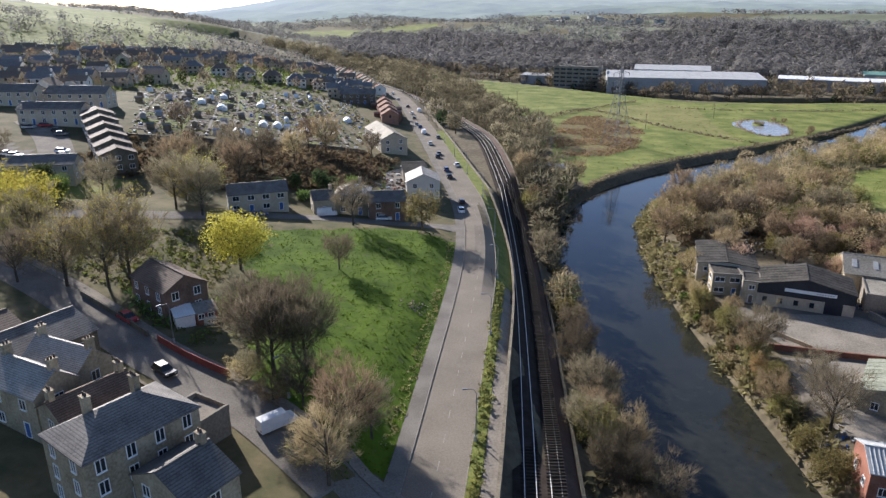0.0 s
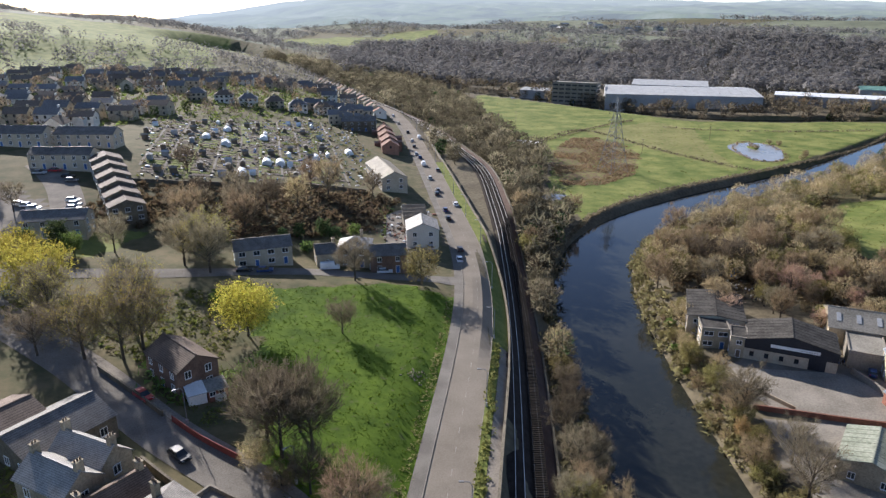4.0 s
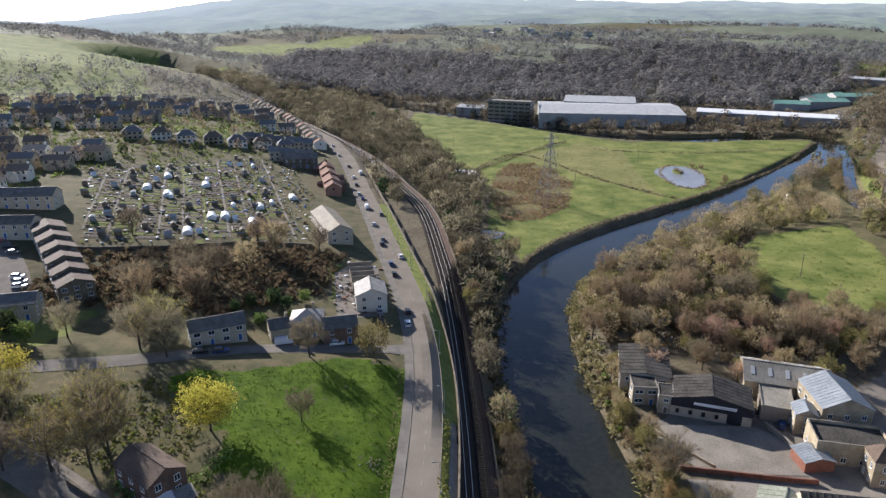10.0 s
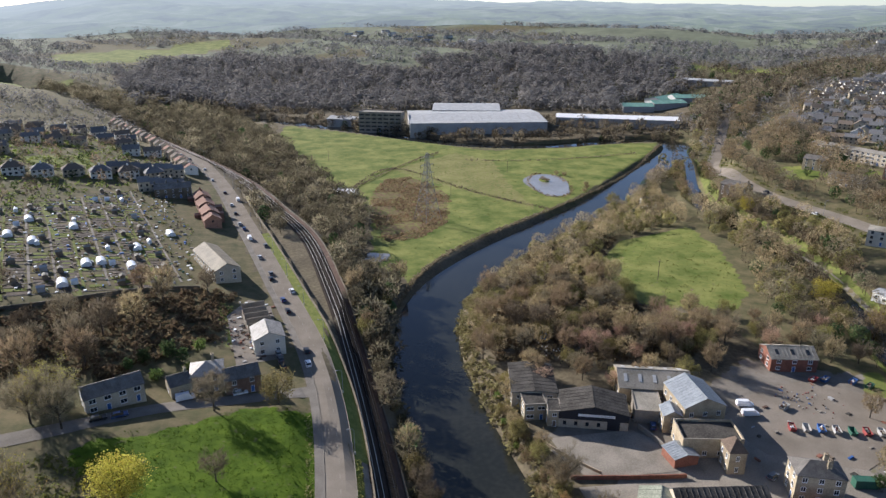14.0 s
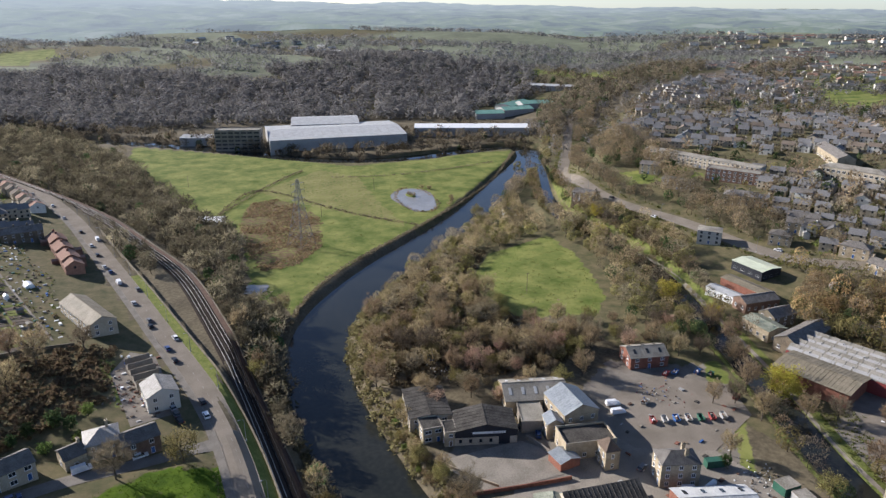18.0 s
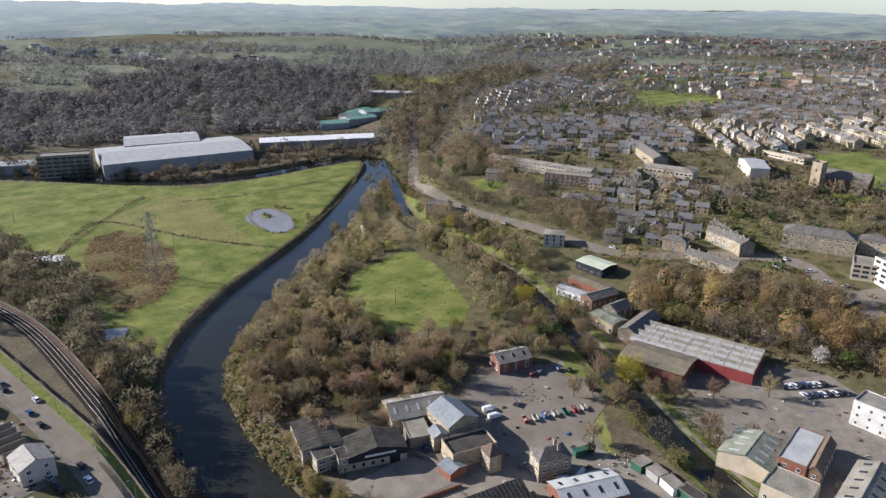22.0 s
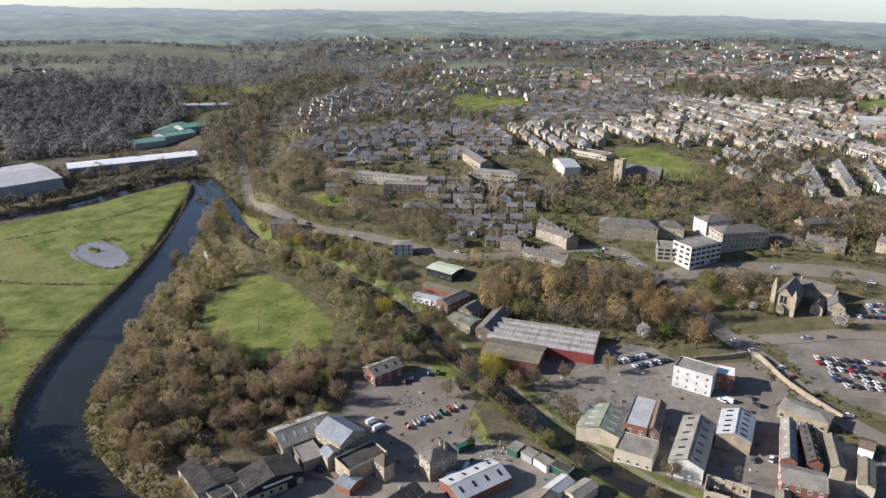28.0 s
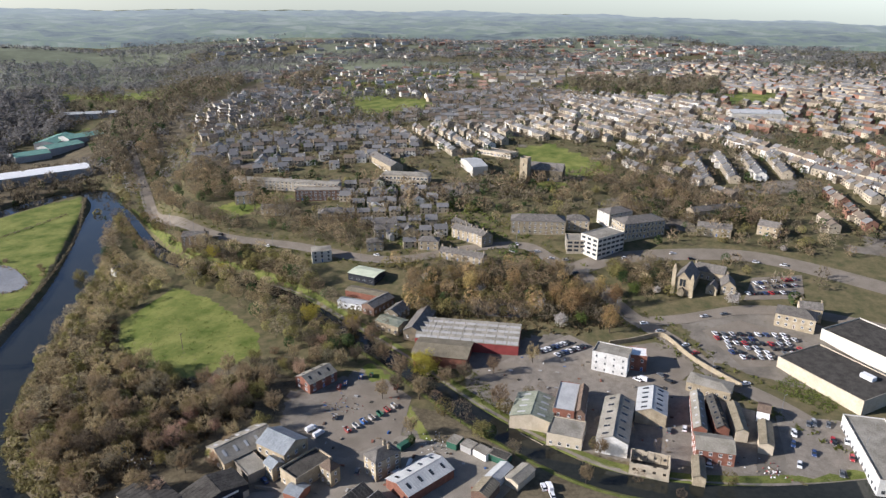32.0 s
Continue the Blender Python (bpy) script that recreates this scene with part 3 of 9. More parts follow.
for off in (-2.45, -0.95, 0.95, 2.45):
    part("rail", extrude_line(trackline, off, 0.09, 0.2, 0.36, STEEL), railway, "bright worn steel rail")


def sleepers(y0, y1):
    b = Build()
    for y in np.arange(y0, y1, 0.7):
        x = float(rail_x(y))
        z = h(x, y) + 0.02
        for o in (-1.7, 1.7):
            b.box(x + o - 1.25, y - 0.13, z, x + o + 1.25, y + 0.13, z + 0.14, OAK_SLEEPER)
    return b


one = Build()
one.box(-1.25, -0.13, 0, 1.25, 0.13, 0.14, OAK_SLEEPER)
SLEEPER = one.mesh("sleeper")
for y in np.arange(60, 164, 0.7):
    x = float(rail_x(y))
    for o in (-1.7, 1.7):
        part("sleeper", SLEEPER, railway, "", pose(x + o, y, h(x, y) + 0.02))
tagged(part("far_sleepers", sleepers(164, 420), railway, "dark sleepers"), kind="stuff")
structure("wall_railway_west", extrude_line(along(lambda y: kerb_x(y) + 4.2, 20, 420), 0, 0.5, -2.7, 1.0, DARK_STONE), "dark stone retaining wall beside the railway", "wall")
structure("wall_railway_east", extrude_line(along(lambda y: rail_x(y) + 5.6, 20, 420), 0, 0.5, -1.5, 0.7, DARK_STONE), "low stone parapet beside the railway", "wall")

# ---- trees ----
rng = np.random.default_rng(7)


def skeleton_tree(seed, tall, spread, limbs=7, subs=6, fork=0.28):
    """Trunk, limbs and branches of a tree; returns the Build and the tips of its branches."""
    r = random.Random(seed)
    b, tips = Build(), []
    rad = tall * 0.013 + 0.07
    top = (r.uniform(-0.4, 0.4), r.uniform(-0.4, 0.4), tall * 0.70)
    b.tube([(0, 0, -0.4), (0.05, 0, tall * fork), (top[0] * 0.5, top[1] * 0.5, tall * 0.48), top], [rad * 1.3, rad, rad * 0.62, rad * 0.2], BARK, 6)
    tips.append(top)
    for i in range(limbs):
        w = 2 * math.pi * (i + r.uniform(-0.35, 0.35)) / limbs
        u = (i * 0.618) % 1.0
        z0 = tall * (fork + (0.52 - fork) * u)
        reach = spread * (0.86 - 0.38 * u) * r.uniform(0.85, 1.1)
        z1 = min(tall * 0.93, z0 + tall * r.uniform(0.24, 0.40))
        mid = (math.cos(w) * reach * 0.42, math.sin(w) * reach * 0.42, z0 + (z1 - z0) * 0.52)
        end = (math.cos(w) * reach, math.sin(w) * reach, z1)
        b.tube([(0, 0, z0), mid, end], [rad * 0.45, rad * 0.28, rad * 0.08], BARK, 4)
        for j in range(subs):
            v = w + r.uniform(-1.0, 1.0)
            f = r.uniform(0.25, 0.85)
            o = tuple(mid[k] + (end[k] - mid[k]) * (f if j % 2 else 0) for k in range(3))
            ln = spread * r.uniform(0.22, 0.46)
            q = (o[0] + math.cos(v) * ln, o[1] + math.sin(v) * ln, min(tall, o[2] + tall * r.uniform(0.06, 0.30)))
            b.tube([o, q], [rad * 0.17, rad * 0.04], BARK, 3, False)
            tips.append(q)
        tips.append(end)
    return b, tips


def crown_mesh(seed, tips, tall, spread, count, size, m, leaf=False, fork=0.28, droop=0.0, fine=0.024, buds=None):
    """A crown, uneven and open: sprays of thin twigs from the branch tips, or small leaves round them; buds: (material, share, size) of leaf specks among the twigs."""
    g = np.random.default_rng(seed)
    tips = np.array(tips)
    axis = lambda p: np.stack([p[:, 0] * 0.22, p[:, 1] * 0.22, np.clip(p[:, 2] - np.hypot(p[:, 0], p[:, 1]) * 0.75, tall * fork, tall * 0.7)], 1)  # noqa: E731
    extra = g.normal(size=(len(tips) * 2, 3))
    extra /= np.linalg.norm(extra, axis=1)[:, None]
    lobes = 1 + 0.16 * np.sin(extra[:, :1] * 5 + seed) + 0.14 * np.sin(extra[:, 1:2] * 6 + seed * 2)
    extra = extra * lobes * g.uniform(0.55, 0.98, (len(extra), 1)) * [spread * 0.84, spread * 0.84, tall * (1 - fork) * 0.45] + [0, 0, tall * (0.5 + fork / 2)]
    extra = extra[extra[:, 2] > tall * fork * 0.9]
    heads = np.concatenate([tips, extra])
    heads = heads[heads[:, 2] > tall * fork * 0.8]
    c = heads[g.integers(0, len(heads), count)] + g.normal(size=(count, 3)) * spread * (0.12 if leaf else 0.055)
    c[:, 2] = np.clip(c[:, 2], tall * fork * 0.7, tall * 1.02)
    out = c - [0, 0, tall * 0.42]
    out /= np.linalg.norm(out, axis=1)[:, None] + 1e-6
    way = out * (0.3 if leaf else 0.62) + g.normal(size=(count, 3)) * (0.7 if leaf else 0.42) + [0, 0, 0.30 - droop]
    way /= np.linalg.norm(way, axis=1)[:, None]
    side = np.cross(way, g.normal(size=(count, 3)))
    side /= np.linalg.norm(side, axis=1)[:, None] + 1e-6
    ln = size * g.uniform(0.5, 1.5, (count, 1))

    def diamonds(p, w, s, q):
        return np.stack([p - w * q * 0.5, p + s * q * 0.42, p + w * q * 0.5, p - s * q * 0.36], 1)

    mats = [m]
    if leaf:
        v = diamonds(c, way, side, ln).reshape(-1, 3)
        f = np.arange(count * 4).reshape(-1, 4).tolist()
        slots = [0] * count
    else:
        wd = ln * fine * g.uniform(0.65, 1.35, (count, 1))
        lo = axis(extra)
        sd = np.cross(extra - lo, g.normal(size=lo.shape))
        sd /= np.linalg.norm(sd, axis=1)[:, None] + 1e-6
        boughs = np.stack([lo - sd * 0.05, lo + sd * 0.05, extra], 1).reshape(-1, 3)
        v = np.concatenate([np.stack([c - side * wd, c + side * wd, c + way * ln], 1).reshape(-1, 3), boughs])
        f = np.arange(len(v)).reshape(-1, 3).tolist()
        slots = [0] * len(f)
        if buds:
            mats.append(buds[0])
            few = g.integers(0, count, int(count * buds[1]))
            q = diamonds((c + way * ln * g.uniform(0.2, 1.0, (count, 1)))[few], way[few], side[few], buds[2] * g.uniform(0.6, 1.4, (len(few), 1))).reshape(-1, 3)
            f += (np.arange(len(q)).reshape(-1, 4) + len(v)).tolist()
            slots += [1] * len(few)
            v = np.concatenate([v, q])
    me = bpy.data.meshes.new("crown")
    me.from_pydata(v, [], f)
    for m_ in mats:
        me.materials.append(m_)
    me.polygons.foreach_set("material_index", slots)
    return me


SPECIES = {
    "brown": ("tall bare tree with brown twigs", TWIG_BROWN, False, 13.0, 5.2, 2500, 1.25, 0.26),
    "grey": ("bare tree with grey-brown twigs", TWIG_GREY, False, 12.0, 5.4, 2500, 1.2, 0.24),
    "sooty": ("dark bare tree beside the railway", TWIG_DARK, False, 11.0, 4.6, 2300, 1.2, 0.26),
    "pink": ("bare tree with pale pinkish twigs", TWIG_PINK, False, 11.0, 4.6, 2400, 1.05, 0.2),
    "olive": ("willow with dull olive buds", LEAF_OLIVE, True, 9.5, 4.8, 2300, 0.40, 0.14),
    "yellow": ("tree in bright yellow-green young leaf", LEAF_YELLOW, True, 11.5, 6.4, 5200, 0.40, 0.16),
    "budding": ("tall open tree with yellowish buds on fine twigs", TWIG_GREY, False, 15.0, 6.4, 2600, 1.25, 0.22),
    "gold": ("tall tree with golden-orange buds", LEAF_GOLD, True, 15.0, 4.8, 3000, 0.40, 0.16),
    "dark": ("dark evergreen leafy tree", LEAF_DARK, True, 9.0, 3.6, 1300, 0.6, 0.08),
    "green": ("tree in fresh green leaf", LEAF_GREEN, True, 9.0, 4.2, 1300, 0.6, 0.12),
    "blossom": ("small tree in white blossom", BLOSSOM, True, 6.0, 3.0, 900, 0.42, 0.18),
    "shrub": ("rounded leafless brown shrub", TWIG_BROWN, False, 4.5, 3.2, 1400, 0.8, 0.05),
    "bush": ("low rounded green bush", LEAF_GREEN, True, 3.0, 2.2, 500, 0.5, 0.03),
}
GROVE = {}
for n_, (lab, m_, leaf, tall, spread, count, size, fork) in SPECIES.items():
    for k_ in range(3):
        sk, tips = skeleton_tree(31 * len(GROVE) + k_, tall, spread, fork=fork, limbs=7 + k_)
        trunk_ = sk.mesh("trunk")
        for near_ in (False, True):
            more, thin_ = (1.5, 0.023) if near_ else (0.8, 0.048)
            GROVE[n_, k_, near_] = (trunk_, crown_mesh(97 * k_ + len(n_), tips, tall, spread, int(count * (more if not leaf else 1.5 if near_ else 1)), size * (0.8 if leaf and near_ else 1), m_, leaf, fork, 0.2 if n_ == "yellow" else 0.0, thin_,
                                                       (LEAF_YELLOW if n_ == "budding" else LEAF_OLIVE, 0.8 if n_ == "budding" else 0.25, 0.2) if n_ in ("budding", "shrub") else None))
TREES = 0


def tree(kind, x, y, size=1.0, label="", flat=1.0):
    """One tree, size times its species' usual size; those round the green and the railway have finer twigs."""
    global TREES
    TREES += 1
    trunk, crown = GROVE[kind, TREES % 3, x < 72 and y < 175]
    ob = thing("bush" if kind in ("bush", "shrub") else "tree", label or SPECIES[kind][0], "bush" if kind in ("bush", "shrub") else "tree",
               pose(x, y, h(x, y) - 0.1, 0, 0, TREES * 77 % 360) @ Matrix.Diagonal((size, size, size * flat, 1)))
    part("trunk", trunk, ob)
    part("crown", crown, ob)
    return ob


def woodland(name, spots, kinds, label, detail=46, size=(0.8, 1.25), leaf_scale=2.2, slim=0.24):
    """Many trees as one object; spots are places in the plan."""
    g = np.random.default_rng(len(spots) + 5)
    spots = np.array(spots, float)
    z = height(spots[:, 0], spots[:, 1])
    v_all, f_all, slots, mats, tones = [], [], [], [], []
    n = 0
    for kind, share in kinds:
        lab, m_, leaf, tall, spread, count, sz, fork = SPECIES[kind]
        mats.append(m_)
    mats.append(BARK)
    shares = np.array([s for _, s in kinds])
    pick = g.choice(len(kinds), len(spots), p=shares / shares.sum())
    for k, (kind, share) in enumerate(kinds):
        lab, m_, leaf, tall, spread, count, sz, fork = SPECIES[kind]
        where = np.flatnonzero(pick == k)
        for var in range(4):
            mine = where[var::4]
            if not len(mine):
                continue
            unit = g.normal(size=(detail, 3))
            unit /= np.linalg.norm(unit, axis=1)[:, None]
            c = unit * g.uniform(0.45, 1.0, (detail, 1)) ** (0.15 if leaf or slim > 0.4 else 0.5) * [spread, spread, tall * (1 - fork) * 0.5] + [0, 0, tall * (0.5 + fork / 2)]
            way = (c - [0, 0, tall * 0.4]) / tall + g.normal(size=(detail, 3)) * 0.5
            way /= np.linalg.norm(way, axis=1)[:, None]
            side = np.cross(way, g.normal(size=(detail, 3)))
            side /= np.linalg.norm(side, axis=1)[:, None]
            if leaf or slim > 0.4:
                # clumps lie over the crown like a canopy
                lie = (unit if leaf else unit * 0.6 + [0, 0, 0.7]) + g.normal(size=(detail, 3)) * 0.16
                side = np.cross(lie, g.normal(size=(detail, 3)))
                side /= np.linalg.norm(side, axis=1)[:, None]
                way = np.cross(lie, side)
                way /= np.linalg.norm(way, axis=1)[:, None]
            ln = leaf_scale * g.uniform(0.7, 1.5, (detail, 1))
            wide = 0.42 if leaf else slim
            tri = np.stack([c - side * ln * wide, c + side * ln * wide, c + way * ln * (1.1 if leaf else 1.1 + (0.42 - slim) * 2)], 1).reshape(-1, 3)
            stem = np.array([(-0.2, 0, 0), (0.2, 0, 0), (0, 0, tall * 0.7), (0, -0.2, 0), (0, 0.2, 0), (0, 0, tall * 0.7)])
            base = np.concatenate([tri, stem])
            a = g.uniform(0, 6.28, len(mine))
            s = g.uniform(*size, len(mine))
            ca, sa = (np.cos(a) * s)[:, None], (np.sin(a) * s)[:, None]
            v = np.stack([base[:, 0] * ca - base[:, 1] * sa + spots[mine, 0:1], base[:, 0] * sa + base[:, 1] * ca + spots[mine, 1:2], base[:, 2] * s[:, None] + z[mine, None]], -1).reshape(-1, 3)
            f = np.arange(len(v)).reshape(-1, 3) + n
            n += len(v)
            v_all.append(v), f_all.append(f)
            slots.append(np.tile(np.r_[np.full(detail, k), [len(kinds)] * 2], len(mine)))
            tones.append(np.repeat(g.uniform(-0.34, 0.34, len(mine)), len(base)))
    me = bpy.data.meshes.new(name)
    v, f = np.concatenate(v_all), np.concatenate(f_all)
    me.vertices.add(len(v)), me.loops.add(f.size), me.polygons.add(len(f))
    me.vertices.foreach_set("co", v.astype(np.float32).ravel())
    me.loops.foreach_set("vertex_index", f.astype(np.int32).ravel())
    me.polygons.foreach_set("loop_start", np.arange(0, f.size, 3, dtype=np.int32))
    for m_ in mats:
        me.materials.append(m_)
    me.polygons.foreach_set("material_index", np.concatenate(slots).astype(np.int32))
    me.attributes.new("tone", "FLOAT", "POINT").data.foreach_set("value", np.concatenate(tones).astype(np.float32))
    me.update(calc_edges=True)
    return thing(name, label, "woodland", None, me, "", "stuff")


def scatter(poly, gap, seed, keep=None):
    """Spots spread unevenly over an outline, about gap apart."""
    g = np.random.default_rng(seed)
    xs, ys = [p[0] for p in poly], [p[1] for p in poly]
    gx, gy = np.meshgrid(np.arange(min(xs), max(xs), gap), np.arange(min(ys), max(ys), gap))
    x, y = (gx + g.uniform(-0.48, 0.48, gx.shape) * gap).ravel(), (gy + g.uniform(-0.48, 0.48, gy.shape) * gap).ravel()
    ok = inside(x, y, poly) & (far_from(x, y, RIVER) > 14.5) & (far_from(x, y, CANAL) > 9)
    if keep is not None:
        ok &= keep(x, y)
    return list(zip(x[ok], y[ok]))



# ---- buildings ----
WINDOWS = {}


def window_mesh(w, t, frame):
    """A window, its opening facing -y: frame with a mullion, sill and pane, standing a little proud."""
    key = (round(w, 2), round(t, 2), frame.name)
    if key not in WINDOWS:
        f = 0.09
        WINDOWS[key] = opening([-w / 2 - f, -w / 2, -0.04, 0.04, w / 2, w / 2 + f], [-f - 0.06, 0, t, t + f], ((1, 1), (3, 1)), frame, GLASS, 0.16).mesh("window")
    return WINDOWS[key]


def opening(xs, zs, holes, frame, pane, sill=0.1):
    """A frame in one piece round recessed panes, its foot drawn forward as a sill."""
    b = Build()
    i, g = b.slot(frame), b.slot(pane)
    n = len(xs)
    b.v += [(x, -sill if k == 0 else -0.09, z) for k, z in enumerate(zs) for x in xs]

    def quad(q, m_):
        b.f.append(tuple(q))
        b.i.append(m_)

    for k in range(len(zs) - 1):
        for j in range(n - 1):
            c = [k * n + j, k * n + j + 1, (k + 1) * n + j + 1, (k + 1) * n + j]
            if (j, k) in holes:
                o = len(b.v)
                b.v += [(b.v[a][0], -0.02, b.v[a][2]) for a in c]
                quad(range(o, o + 4), g)
                for a in range(4):
                    quad((c[a], c[(a + 1) % 4], o + (a + 1) % 4, o + a), i)
            else:
                quad(c, i)
    rim = [j for j in range(n)] + [k * n + n - 1 for k in range(1, len(zs))] + [(len(zs) - 1) * n + j for j in range(n - 2, -1, -1)] + [k * n for k in range(len(zs) - 2, 0, -1)]
    o = len(b.v)
    b.v += [(b.v[a][0], 0.06, b.v[a][2]) for a in rim]
    for a in range(len(rim)):
        c = (a + 1) % len(rim)
        quad((rim[c], rim[a], o + a, o + c), i)
    return b


def door_mesh(w, t, m):
    key = ("door", round(w, 2), round(t, 2), m.name)
    if key not in WINDOWS:
        WINDOWS[key] = opening([-w / 2 - 0.1, -w / 2, w / 2, w / 2 + 0.1], [0, 0.04, t, t + 0.1], ((1, 1),), WHITE, m).mesh("door")
    return WINDOWS[key]


def roof_slab(b, pts, m, thick=0.16, under=TIMBER):
    """A sloping plane of roof with thickness."""
    low = [(x, y, z - thick) for x, y, z in pts]
    b.solid(low, pts, m, m, True)


def ribs(b, p0, p1, q0, q1, step, m, tall=0.07):
    """A ribbed sheet over a roof plane, from the edge p0-p1 to the edge q0-q1, in one piece."""
    p0, p1, q0, q1 = (Vector(v) for v in (p0, p1, q0, q1))
    n = max(2, int((p1 - p0).length / step))
    w = 0.09 / max((p1 - p0).length, 0.1)
    prof = [(0, 0)]
    for k in range(1, n):
        prof += [(k / n - w, 0), (k / n - w * 0.5, tall), (k / n + w * 0.5, tall), (k / n + w, 0)]
    prof.append((1, 0))
    i0, c = len(b.v), b.slot(m)
    for u, z in prof:
        b.v += [tuple(p0.lerp(p1, u) + Vector((0, 0, z + 0.012))), tuple(q0.lerp(q1, u) + Vector((0, 0, z + 0.012)))]
    for k in range(len(prof) - 1):
        a = i0 + 2 * k
        b.f.append((a, a + 2, a + 3, a + 1))
        b.i.append(c)


def chimney(parent, x, y, z0, z1, m=STONE, pots=2, w=0.7, d=1.1):
    b = Build()
    b.box(x - w / 2, y - d / 2, z0, x + w / 2, y + d / 2, z1, m)
    b.box(x - w / 2 - 0.08, y - d / 2 - 0.08, z1, x + w / 2 + 0.08, y + d / 2 + 0.08, z1 + 0.15, m, bottom=True)
    ob = part("chimney", b, parent)
    p = Build()
    for k in range(pots):
        yy = y + (k - (pots - 1) / 2) * 0.42
        p.tube([(x, yy, z1 + 0.1), (x, yy, z1 + 0.6)], [0.14, 0.11], BROWN_TILE, 6)
    part("chimney_pot", p, ob)
    return ob


def building(name, label, category, x, y, rot, w, d, eave, rise, wall, roof, style="gable", frame=WHITE, win=(1.1, 1.3, 3.4), rows=None, sides="fblr", chim=0, door=True, over=0.25, seams=0.0, group="", sink=0.6, floor=None, doors=1, lights=0, light_mat=GLASS):
    """A building on a rectangle w by d (ridge along w for a gable), with openings on the sides named: f, b, l, r."""
    cs, sn = math.cos(radians(rot)), math.sin(radians(rot))
    corners = [(x + a * cs - c * sn, y + a * sn + c * cs) for a, c in ((-w / 2, -d / 2), (w / 2, -d / 2), (w / 2, d / 2), (-w / 2, d / 2), (0, 0))]
    zs = [h(*p) for p in corners]
    base = floor if floor is not None else sum(zs) / 5
    drop = max(sink, base - min(zs) + 0.3)
    ob = thing(name, label, category, pose(x, y, base, 0, 0, rot), None, group)
    X, Y, E, R = w / 2, d / 2, eave, eave + rise
    b = Build()
    if style in ("gable", "saw", "mono"):
        ends = {"gable": [(-Y, E), (0, R), (Y, E)], "mono": [(-Y, E), (Y, R)], "saw": [(-Y, E), (Y, E)]}[style]
        if style == "saw":
            n = max(2, int(d / 5.5))
            ends = [(-Y, E)]
            for k in range(n):
                ends += [(-Y + d * (k + 0.72) / n, R), (-Y + d * (k + 1) / n, E)]
        for s in (-X, X):
            b.face([(s, -Y, -drop), (s, Y, -drop)] + [(s, c, z) for c, z in ends[::-1]], wall)
        b.face([(-X, -Y, -drop), (X, -Y, -drop), (X, -Y, ends[0][1]), (-X, -Y, ends[0][1])], wall)
        b.face([(X, Y, -drop), (-X, Y, -drop), (-X, Y, ends[-1][1]), (X, Y, ends[-1][1])], wall)
    else:
        b.box(-X, -Y, -drop, X, Y, E, wall)
    part("wall", b, ob)
    r = Build()
    o = over
    if style == "gable":
        k = rise / Y
        for s in (-1, 1):
            q = [(-X - o, s * (Y + o), E - k * o + 0.12), (X + o, s * (Y + o), E - k * o + 0.12), (X + o, 0, R + 0.12), (-X - o, 0, R + 0.12)]
            roof_slab(r, q if s < 0 else q[::-1], roof)
            if seams:
                ribs(r, q[0], q[1], q[3], q[2], seams, roof)
        r.box(-X - o, -0.14, R + 0.06, X + o, 0.14, R + 0.2, roof)
        for s in (-1, 1):
            for j in range(lights):
                u = (j - (lights - 1) / 2) * w / lights
                q = [(u - 0.55, s * Y * 0.68, E + rise * 0.32 + 0.24), (u + 0.55, s * Y * 0.68, E + rise * 0.32 + 0.24), (u + 0.55, s * Y * 0.3, E + rise * 0.7 + 0.24), (u - 0.55, s * Y * 0.3, E + rise * 0.7 + 0.24)]
                k_ = Build()
                roof_slab(k_, q if s < 0 else q[::-1], light_mat, 0.1)
                part("roof_light", k_, ob)
    elif style == "hip":
        k = min(X, Y)
        a, c = [(-X - o, -Y - o, E), (X + o, -Y - o, E), (X + o, Y + o, E), (-X - o, Y + o, E)], [(-X + k, 0, R), (X - k, 0, R)] if X > Y else [(0, -Y + k, R), (0, Y - k, R)]
        if X > Y:
            fs = [[a[0], a[1], c[1], c[0]], [a[2], a[3], c[0], c[1]], [a[1], a[2], c[1]], [a[3], a[0], c[0]]]
        else:
            fs = [[a[1], a[2], c[1], c[0]], [a[3], a[0], c[0], c[1]], [a[0], a[1], c[0]], [a[2], a[3], c[1]]]
        for f_ in fs:
            roof_slab(r, [(p[0], p[1], p[2] + 0.1) for p in f_], roof)
    elif style == "mono":
        q = [(-X - o, -Y - o, E + 0.1), (X + o, -Y - o, E + 0.1), (X + o, Y + o, R + 0.1), (-X - o, Y + o, R + 0.1)]
        roof_slab(r, q, roof)
        if seams:
            ribs(r, q[0], q[1], q[3], q[2], seams, roof)
    elif style == "saw":
        for k in range(len(ends) - 1):
            (c0, z0), (c1, z1) = ends[k], ends[k + 1]
            q = Build()
            roof_slab(q, [(-X - 0.1, c0, z0 + 0.1), (X + 0.1, c0, z0 + 0.1), (X + 0.1, c1, z1 + 0.1), (-X - 0.1, c1, z1 + 0.1)], roof if k % 2 == 0 else GLAZED_ROOF)
            if seams and k % 2 == 0:
                ribs(q, (-X, c0, z0 + 0.1), (X, c0, z0 + 0.1), (-X, c1, z1 + 0.1), (X, c1, z1 + 0.1), seams, roof, 0.12)
            part("roof_slope" if k % 2 == 0 else "roof_light", q, ob)
